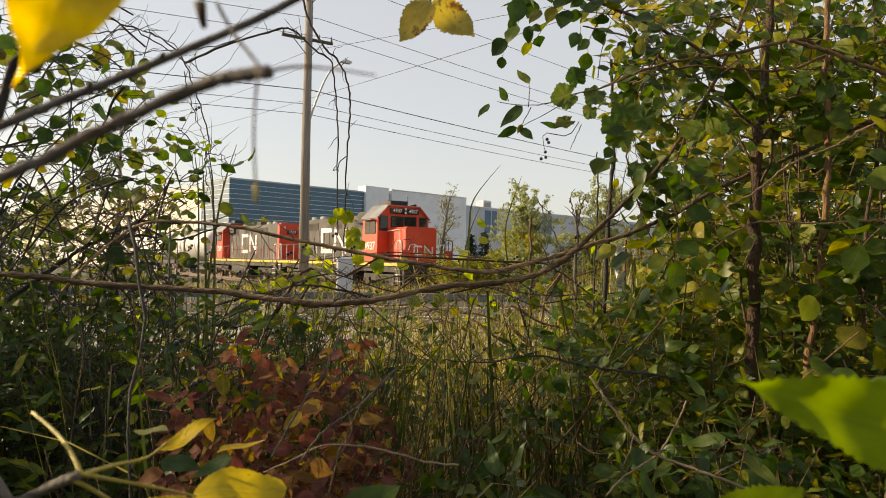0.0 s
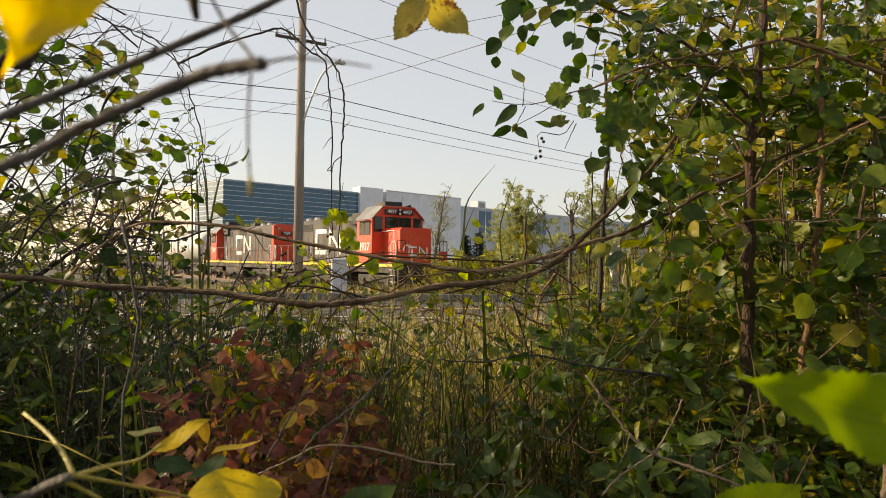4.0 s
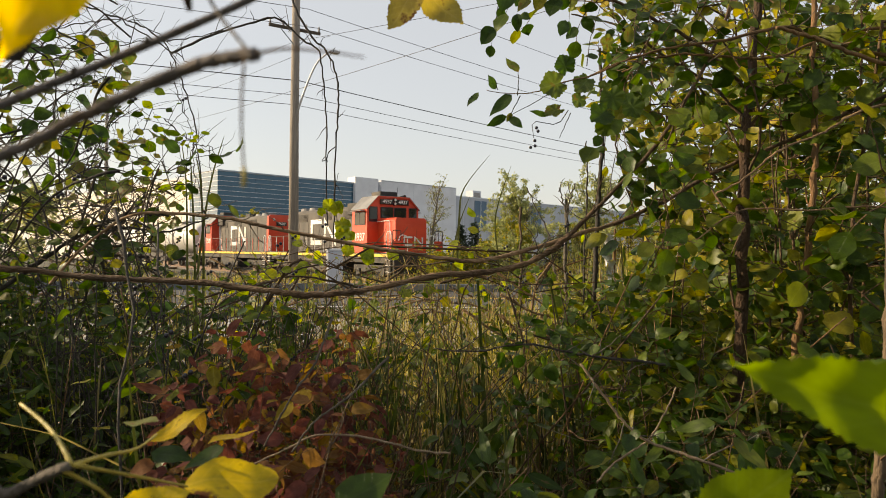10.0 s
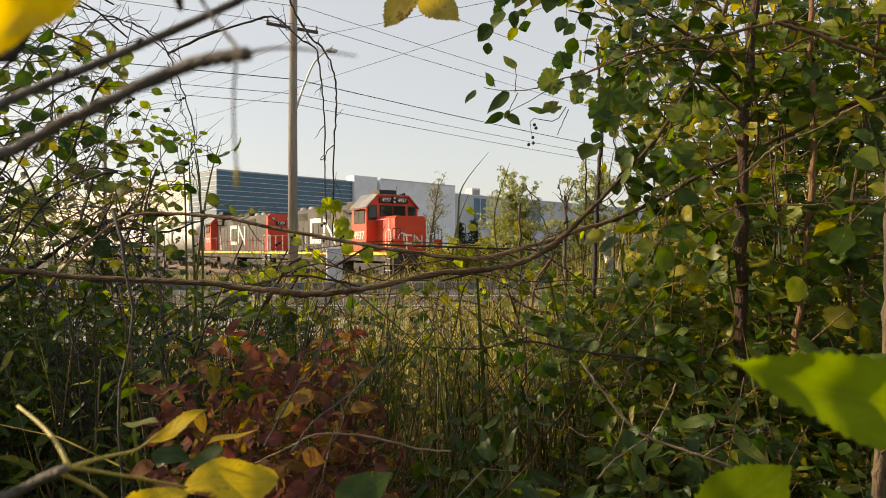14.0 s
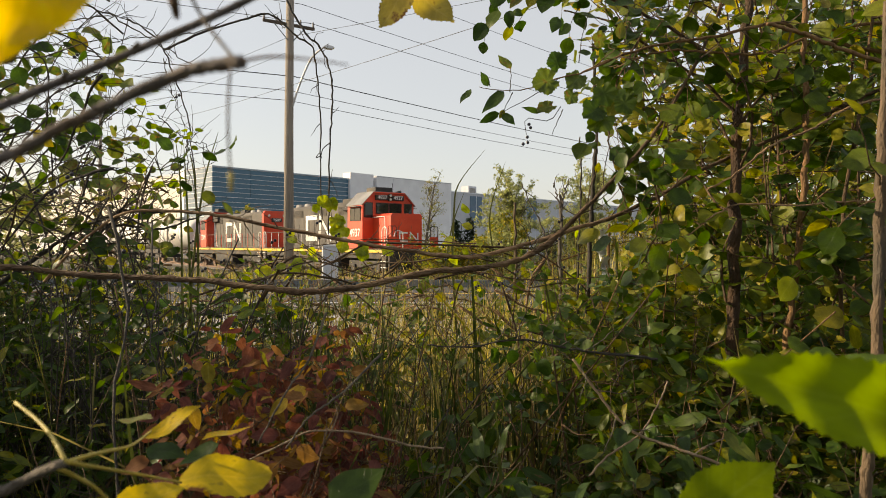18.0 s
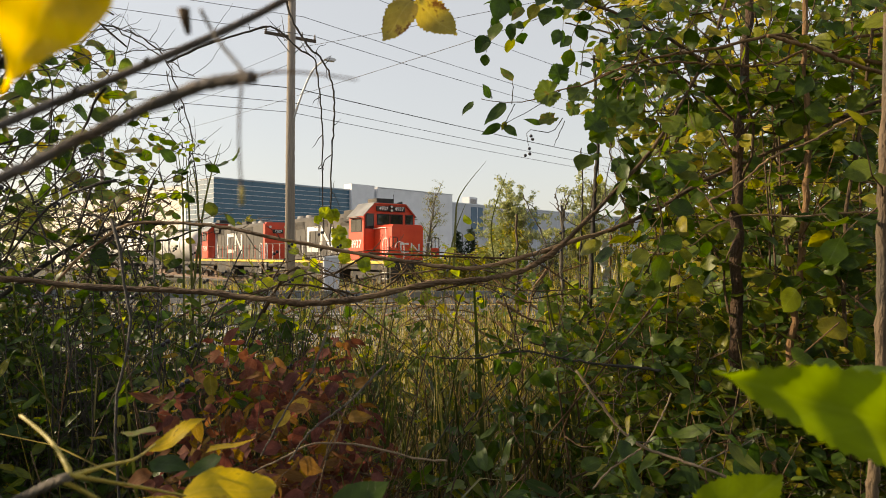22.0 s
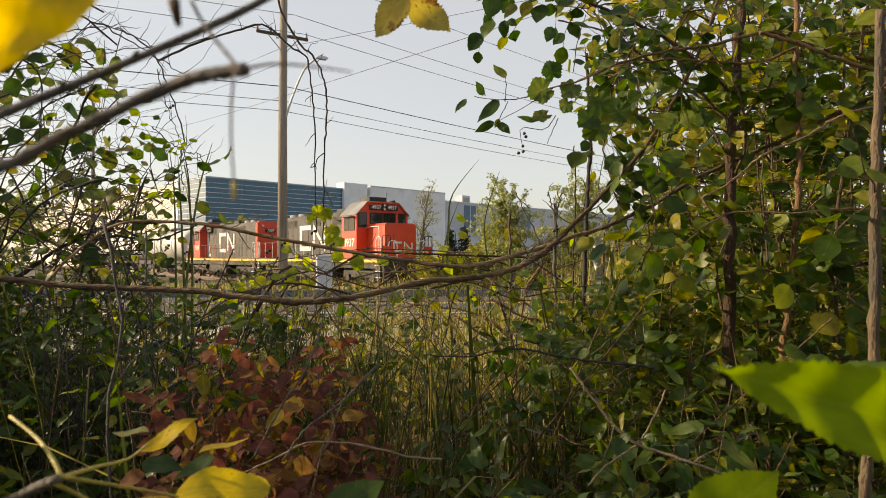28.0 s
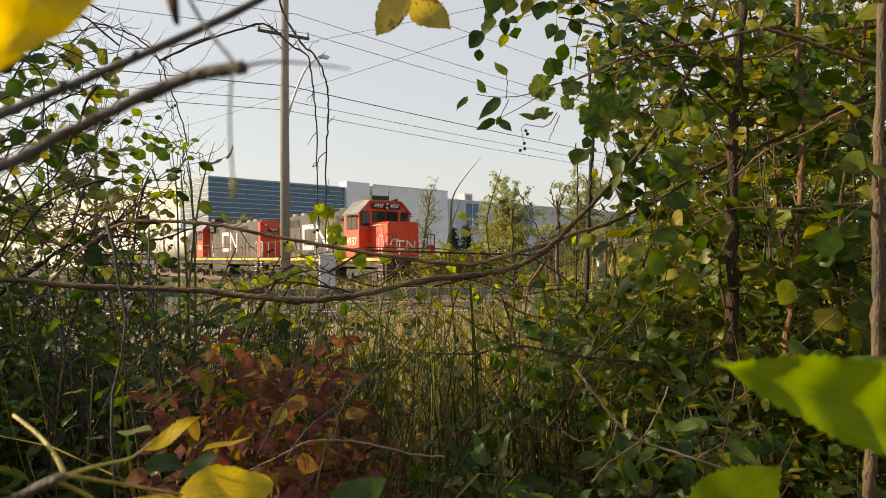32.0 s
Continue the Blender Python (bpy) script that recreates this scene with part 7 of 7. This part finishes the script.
def stems(label, seed, count, area, top, bark, lean, r):
    """A thicket of straight dry stems that lean and cross, some with a broken side twig."""
    rnd = random.Random(seed)
    x0, x1, y0, y1 = area
    o = Vector(((x0 + x1) / 2, (y0 + y1) / 2, 0))
    T = thing("dry_thicket", Matrix.Translation(o), label, "dry stems", "dry thickets")
    for _ in range(count):
        x, y = rnd.uniform(x0, x1), rnd.uniform(y0, y1)
        a, l = rnd.uniform(0, 2 * math.pi), abs(rnd.gauss(0, lean))
        d = Vector((math.cos(a) * l, math.sin(a) * l * 0.6, 1))
        h = (top * y + 1.55) * rnd.uniform(0.72, 1.0) - ground_height(x, y)
        line = wander(rnd, Vector((x, y, ground_height(x, y) - 0.02)) - o, d, h * math.sqrt(1 + l * l), 8, 0.035)
        w = r * rnd.uniform(0.5, 1.3)
        g = Geo().tube(line, w, w * 0.4, 5, knots=0.25, seed=seed)
        for _ in range(rnd.randrange(0, 4)):
            p = line[rnd.randrange(3, 8)]
            g.tube(wander(rnd, p, (rnd.gauss(0, 1), rnd.gauss(0, 0.6), rnd.uniform(0, 1)), rnd.uniform(0.08, 0.3), 4, 0.15), w * 0.4, w * 0.15, 4)
        me = g.mesh("stem", True)
        me.materials.append(M[bark])
        new("stem", me).parent = T


stems("dark dead stems leaning across one another", 601, 150, (-2.1, -0.6, 2.0, 3.1), -0.03, "bark_dark", 0.4, 0.0042)
stems("brown dead stems leaning across one another", 602, 55, (-1.9, 0.9, 1.9, 3.4), -0.05, "bark_brown", 0.55, 0.0042)
stems("pale dry stems leaning across one another", 603, 38, (-1.3, 1.0, 1.9, 3.4), -0.04, "bark_tan", 0.6, 0.0035)
tangle("dead_brush", "tangled dead brown twigs before the road", 88, 38, -1.15, 0.45, 1.38, 1.56, 2.6, 3.6, 0.16, 0.055, lambda p: (p.z - 1.55) / p.y < 0.004 + 0.012 * math.sin(15 * p.x), "bark_brown", ("leaf_lime", "mass_green"), 1.2)

for i, (x, y, h) in enumerate(((-2.5, 3.6, 1.85), (-2.1, 3.1, 1.7), (-1.75, 2.7, 1.55), (-2.9, 4.2, 1.9))):
    shrub("shrub", "dense dark green shrub at the thicket's edge", (x, y, 0.0), 620 + i, stems=8, height=h, lean=0.35, r=0.006, branch_from=0.3, branches=10, reach=0.4, twigs=4, twig=0.2, leaf="ovate", size=0.06, every=0.06, mats=("leaf_dark", "mass_dark"), bark="bark_dark", parts=0, spread=0.22, keep=lambda p: (p.z - 1.55) / p.y < 0.01 and p.x / p.y < -0.46, group="dark shrubs")

# reeds: near ones darkened in colour for shade, sunlit ones beyond
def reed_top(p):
    e = p.x / max(p.y, 0.2)
    h = (p.z - 1.55) / max(p.y, 0.2)
    return h < -0.035 + 0.025 * math.sin(11 * e + p.y)


blades("reeds", "dense stand of green and dry reed leaves, coloured dark for shade", 201, 650, (-2.8, 1.6, 2.3, 4.4), 1.95, 0.017, "reed_shaded", 0.55, keep=reed_top, bend=0.7)
blades("reeds", "sunlit stand of green and straw-coloured reeds", 202, 1900, (-7.0, 7.0, 5.0, 10.5), 1.55, 0.02, "reed", 0.45, keep=lambda p: (p.z - 1.55) / p.y < -0.062 + 0.02 * math.sin(9 * p.x / p.y) or p.x / p.y > 0.16, bend=1.3)
blades("reeds", "straw-coloured reeds along the road's edge", 203, 1500, (-13, 13, 10.5, 16.6), 0.9, 0.016, "reed", 0.4, keep=lambda p: p.x / p.y > -0.14 + 0.05 * math.sin(p.x) or p.y < 11.6, bend=0.8)
blades("dry_grass", "sunlit yellow-green grass on the verge", 213, 2600, (-2.4, 9.0, 11.2, 16.8), 0.62, 0.022, "reed", 0.35, keep=lambda p: p.x / p.y > -0.10 + 0.04 * math.sin(2 * p.y), category="grass", bend=0.8)
blades("dry_grass", "sunlit yellow-green grass before the verge", 214, 900, (-1.6, 4.5, 6.2, 11.2), 1.0, 0.018, "reed", 0.4, keep=lambda p: (p.z - 1.55) / p.y < -0.062, category="grass", bend=1.0)
blades("reeds", "tall yellow reeds beside the shrubs", 204, 1700, (1.7, 6.5, 6.5, 12.0), 2.1, 0.018, "reed", 0.14, bend=0.3)
blades("reeds", "upright cattail leaves, coloured dark for shade", 208, 420, (-1.6, 1.1, 2.0, 3.3), 1.9, 0.02, "reed_shaded", 0.35, keep=reed_top, bend=0.35)
blades("dry_grass", "dead straw-coloured leaves bent over one another", 209, 170, (-1.5, 0.7, 3.0, 4.4), 1.8, 0.017, "straw", 0.5, keep=lambda p: (p.z - 1.55) / p.y < 0.01, category="grass", bend=1.6)
blades("dry_grass", "tall dry straw standing before the road", 210, 260, (-3.4, 2.2, 5.0, 9.5), 2.0, 0.011, "straw", 0.22, keep=lambda p: (p.z - 1.55) / p.y < -0.004 + 0.012 * math.sin(23 * p.x / p.y), category="grass", bend=0.9)
blades("dry_grass", "dry straw stems leaning in all directions", 207, 260, (-2.2, 1.6, 3.4, 6.5), 1.9, 0.007, "reed", 0.45, keep=lambda p: (p.z - 1.55) / p.y < 0.005, category="grass", bend=1.0)
blades("reeds", "upright reed stalks standing close together, coloured dark for shade", 212, 190, (-1.9, 0.5, 2.1, 3.2), 1.75, 0.013, "reed_shaded", 0.36, keep=lambda p: (p.z - 1.55) / p.y < 0.02 + 0.03 * math.sin(17 * p.x), bend=0.12)
blades("dry_grass", "bent dry grass stems among the shrubs", 205, 350, (-1.0, 1.2, 1.8, 3.4), 1.5, 0.0045, "reed", 0.4, keep=reed_top, category="grass", bend=0.9)
blades("dry_grass", "thick grass beyond the road", 206, 7000, (-20, 45, 27.6, 33.5), 0.9, 0.03, "reed", 0.25, category="grass")
for pts, r in (([(-1.145, 3.200, 1.023), (-1.156, 3.200, 1.394), (-1.172, 3.200, 1.765), (-1.187, 3.200, 2.024)], 0.006), ([(-1.164, 3.200, 1.023), (-1.145, 3.200, 1.447), (-1.092, 3.200, 1.844), (-1.026, 3.200, 2.083)], 0.006), ([(-1.190, 3.200, 1.023), (-1.195, 3.200, 1.447), (-1.203, 3.200, 1.844), (-1.225, 3.200, 2.043)], 0.005), ([(-1.124, 3.200, 1.023), (-1.119, 3.200, 1.473), (-1.134, 3.200, 1.844), (-1.158, 3.200, 1.977)], 0.006),
               ([(0.143, 4.800, 0.918), (0.111, 4.800, 1.435), (0.119, 4.800, 1.793), (0.151, 4.800, 1.991), (0.334, 4.800, 2.230)], 0.008), ([(0.421, 4.800, 0.918), (0.402, 4.800, 1.435), (0.374, 4.800, 1.793), (0.481, 4.800, 2.150)], 0.006), ([(-0.015, 4.400, 0.971), (0.058, 4.400, 1.444), (0.102, 4.400, 1.699), (0.175, 4.400, 1.900)], 0.006),
               ([(1.261, 4.400, 0.971), (1.279, 4.400, 1.408), (1.297, 4.400, 1.627), (1.305, 4.400, 1.772)], 0.009), ([(1.195, 4.400, 0.971), (1.170, 4.400, 1.408), (1.152, 4.400, 1.627)], 0.009), ([(1.389, 4.400, 0.971), (1.334, 4.400, 1.335), (1.305, 4.400, 1.554)], 0.008)):
    line = bent(pts, 16)
    o = line[0]
    R = thing("cattail_leaf", Matrix.Translation(o), "single long upright reed leaf", "reed", "tall reed leaves")
    g = Geo()
    vs, uv = [], []
    for i, p in enumerate(line):
        w = r * (1 - (i / 16) ** 2.5) * 0.9 + 0.001
        q = p - o
        vs += [(q.x - w, q.y, q.z), (q.x, q.y - w * 0.4, q.z), (q.x + w, q.y, q.z)]
        uv += [(0, i / 16), (0.5, i / 16), (1, i / 16)]
    g.add(vs, [(3 * i + c, 3 * i + c + 1, 3 * i + c + 4, 3 * i + c + 3) for i in range(16) for c in (0, 1)], uv)
    part("blade", g, "reed_shaded", R, "", True)


# broken dead stalks before the trees
for k, (pts, r0, r1, bark) in enumerate((
        ([(0.537, 4.600, 1.186), (0.531, 4.600, 1.528), (0.526, 4.600, 1.848)], 0.010, 0.008, "bark_sapling"), ([(0.837, 4.600, 1.188), (0.832, 4.600, 1.492), (0.843, 4.600, 1.721), (0.831, 4.600, 1.904)], 0.014, 0.009, "bark_grey"), ([(0.839, 4.600, 1.759), (0.812, 4.600, 1.881), (0.785, 4.600, 1.980)], 0.007, 0.003, "bark_grey"), ([(0.839, 4.600, 1.778), (0.865, 4.600, 1.904), (0.888, 4.600, 2.007)], 0.007, 0.003, "bark_grey"), ([(0.748, 4.500, 1.344), (0.709, 4.500, 1.642), (0.634, 4.500, 1.809), (0.559, 4.500, 1.969)], 0.006, 0.003, "bark_grey"))):
    B, L_ = branch("dead_stalk", "broken dry grey-tan stalk standing in the weeds", pts, r0, r1, bark, 700 + k, 0.008, n=14, knots=0.4, category="stalk", group="dead stalks")
    spurs(B, L_, 710 + k, 3, 0.16, 0.004, bark)

# white scrap of plastic caught on a stem
RAG = thing("plastic_bag", Matrix.Translation((1.076, 4.300, 1.554)) @ Matrix.Diagonal((1.5, 1.5, 1.35, 1)), "torn white plastic bag caught on a dry stem", "plastic bag")
_g = Geo()
_r = random.Random(5)
for c in range(4):
    ox, oz, n0 = _r.gauss(0, 0.012), 0.08 - 0.06 * c, len(_g.v)
    for i in range(5):
        for j in range(4):
            _g.v.append((ox + (j - 1.5) * 0.013 * (1 - 0.12 * i) + _r.gauss(0, 0.006), _r.gauss(0, 0.014), oz - i * 0.02 + _r.gauss(0, 0.006)))
            _g.uv.append((0.5, 0.5))
    _g.f += [(n0 + 4 * i + j, n0 + 4 * i + j + 1, n0 + 4 * i + j + 5, n0 + 4 * i + j + 4) for i in range(4) for j in range(3)]
part("film", _g, "plastic_white", RAG, "", True)
part("dry_sapling", Geo().tube(bent([(1.095, 4.350, 0.833), (1.095, 4.350, 1.337), (1.103, 4.350, 1.698)], 8), 0.012, 0.008, 7), "bark_tan", None, "")
bpy.data.objects["dry_sapling"]["label"] = "dry tan stem standing in the reeds"
bpy.data.objects["dry_sapling"]["category"] = "stem"


# ---- trees beyond the road ----
def far_tree(name, label, x, y, h, w, seed, mat="mass_far", n=900, leaf=0.16, shape="poplar", bark="bark_grey"):
    rnd = random.Random(seed)
    z0 = ground_height(x, y)
    T = thing(name, pose(x, y, z0), label, "tree")
    g = Geo()
    trunk = wander(rnd, (0, 0, -0.05), (0, 0, 1), h * 0.95, 10, 0.03)
    g.tube(trunk, 0.022 * h, 0.004 * h, 8)
    leaves = []
    if shape == "spruce":
        for i in range(34):
            t = i / 34
            z = h * (0.05 + 0.93 * t)
            rr = w * (1 - t) ** 0.85 * rnd.uniform(0.75, 1.1) + 0.04
            for j in range(max(6, int(22 * (1 - t)))):
                a = rnd.uniform(0, 2 * math.pi)
                d = Vector((math.cos(a), math.sin(a), rnd.uniform(-0.3, 0.1)))
                r1 = rr * rnd.uniform(0.7, 1.1)
                g.tube([(0, 0, z), tuple(Vector((0, 0, z)) + d * r1)], 0.008, 0.003, 4)
                for k in range(7):
                    leaves.append(leaf_pose(Vector((0, 0, z)) + d * r1 * (k + 0.6) / 7, d * 0.6 + Vector((rnd.gauss(0, 0.5), rnd.gauss(0, 0.5), rnd.gauss(-0.1, 0.3))), (rnd.gauss(0, 0.5), rnd.gauss(0, 0.5), 1), leaf * rnd.uniform(0.7, 1.3)))
    else:
        limbs = 26
        per = max(4, n // (limbs * 4))
        for i in range(limbs):
            t = 0.12 + 0.86 * (i / limbs)
            p = trunk[min(int(t * 10), 9)].lerp(trunk[min(int(t * 10) + 1, 10)], (t * 10) % 1)
            a = rnd.uniform(0, 2 * math.pi)
            up = 1.3 if shape == "poplar" else 0.5
            L = w * rnd.uniform(0.6, 1.15) * ((0.9 - 0.35 * t) * 1.6 if shape == "poplar" else (1.2 - 0.8 * t) * 1.4)
            bl = wander(rnd, p, (math.cos(a), math.sin(a), up), L, 6, 0.14, 0.08)
            g.tube(bl, 0.006 * h, 0.0015 * h, 5)
            for _ in range(4):
                q = bl[rnd.randrange(1, 7)]
                tw = wander(rnd, q, (rnd.gauss(0, 1), rnd.gauss(0, 1), rnd.uniform(-0.1, 1.2)), L * 0.45, 4, 0.2)
                g.tube(tw, 0.0015 * h, 0.0006 * h, 4)
                for _ in range(per):
                    c = tw[rnd.randrange(1, 5)] + Vector((rnd.gauss(0, 0.1), rnd.gauss(0, 0.1), rnd.gauss(0, 0.1))) * w * 0.4
                    leaves.append(leaf_pose(c, (rnd.gauss(0, 1), rnd.gauss(0, 1), rnd.gauss(-0.3, 0.6)), (rnd.gauss(0, 0.7), rnd.gauss(-0.3, 0.7), 1), leaf * rnd.uniform(0.6, 1.2)))
    part("trunk", g, bark, T, "", True)
    leaf_mass("crown", "lance" if shape == "spruce" else "ovate", leaves, mat, T)
    return T


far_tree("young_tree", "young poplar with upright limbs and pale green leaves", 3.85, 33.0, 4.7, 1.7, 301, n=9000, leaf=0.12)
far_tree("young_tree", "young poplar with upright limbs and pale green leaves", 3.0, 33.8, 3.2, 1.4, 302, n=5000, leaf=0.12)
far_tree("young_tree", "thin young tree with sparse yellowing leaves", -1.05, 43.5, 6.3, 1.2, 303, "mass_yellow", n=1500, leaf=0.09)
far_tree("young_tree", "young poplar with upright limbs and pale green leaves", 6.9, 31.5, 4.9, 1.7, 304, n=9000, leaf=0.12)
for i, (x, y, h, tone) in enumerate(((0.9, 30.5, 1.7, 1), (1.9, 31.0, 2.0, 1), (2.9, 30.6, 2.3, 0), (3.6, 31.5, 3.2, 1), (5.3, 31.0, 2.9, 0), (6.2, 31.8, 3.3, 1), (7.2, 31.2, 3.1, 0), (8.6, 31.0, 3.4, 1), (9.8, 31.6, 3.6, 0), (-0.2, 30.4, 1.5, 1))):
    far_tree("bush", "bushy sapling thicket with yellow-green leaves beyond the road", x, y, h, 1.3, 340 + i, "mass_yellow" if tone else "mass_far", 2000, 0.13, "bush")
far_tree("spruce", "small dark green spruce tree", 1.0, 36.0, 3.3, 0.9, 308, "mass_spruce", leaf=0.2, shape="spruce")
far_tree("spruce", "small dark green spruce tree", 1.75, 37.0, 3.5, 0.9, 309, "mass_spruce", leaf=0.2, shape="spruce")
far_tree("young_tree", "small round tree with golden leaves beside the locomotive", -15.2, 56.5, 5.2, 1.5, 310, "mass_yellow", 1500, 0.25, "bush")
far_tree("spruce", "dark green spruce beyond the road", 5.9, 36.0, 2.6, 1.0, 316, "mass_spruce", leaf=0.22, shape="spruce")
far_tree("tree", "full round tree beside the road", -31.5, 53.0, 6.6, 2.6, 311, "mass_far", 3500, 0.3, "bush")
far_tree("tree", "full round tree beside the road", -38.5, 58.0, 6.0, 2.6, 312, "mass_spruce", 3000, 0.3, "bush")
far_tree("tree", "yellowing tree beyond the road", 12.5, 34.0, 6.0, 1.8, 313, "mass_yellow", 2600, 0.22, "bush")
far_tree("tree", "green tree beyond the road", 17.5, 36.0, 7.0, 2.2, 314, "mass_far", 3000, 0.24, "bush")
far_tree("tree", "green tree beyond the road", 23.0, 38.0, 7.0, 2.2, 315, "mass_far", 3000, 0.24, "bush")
# distant tree line in the same pale grey-green leaf colour
_rw = random.Random(77)
_far = []
for i in range(5200):
    a = _rw.uniform(-1.3, 1.3)
    d = 420 + 60 * _rw.random()
    _h = 7 + 4 * noise.noise(Vector((a * 14, 0, 0)))
    _far.append(leaf_pose(Vector((d * math.sin(a), d * math.cos(a), max(0.5, _h * _rw.random()))), (_rw.gauss(0, 1), 0.2, _rw.gauss(0, 1)), (0, -1, 0.3), 5.0 * _rw.uniform(0.6, 1.2)))
leaf_mass("far_wood", "round", _far, "mass_far", None, "pale line of distant trees")
bpy.data.objects["far_wood"]["category"] = "woodland"

# ---- unseen shrubs added behind and beside the camera to shade the foreground ----
for i, (x, y, h) in enumerate(((-3.3, 0.0, 2.2), (-3.0, 1.2, 2.55), (-3.6, 2.2, 2.75), (-4.6, 3.2, 2.9), (-5.6, 4.4, 3.1), (-2.4, -1.6, 3.3), (-0.6, -2.8, 3.3), (1.6, -2.8, 3.2), (3.2, -0.8, 3.2), (3.4, 1.2, 3.4))):
    shrub("shrub", "unseen tall leafy shrub added to shade the foreground", (x, y, ground_height(x, y)), 400 + i, stems=7, height=h, lean=0.35, r=0.012, branch_from=0.1, branches=15, reach=0.7, twigs=4, twig=0.3, leaf="round", size=0.11, every=0.09, parts=0, spread=0.3, group="green shrubs", keep=lambda p: p.x < -0.7 * p.y - 0.3 or p.x > 0.75 * p.y + 0.3)


def motions():
    drive(CAR_BLUE, 20.6, -4.55, 2.1, 15.5, 0)
    drive(CAR_WHITE, 20.6, -4.95, 21.1, 19.5, 0)
    drive(CAR_NAVY, 24.2, -5.05, 23.3, -17.5, 180)


motions()
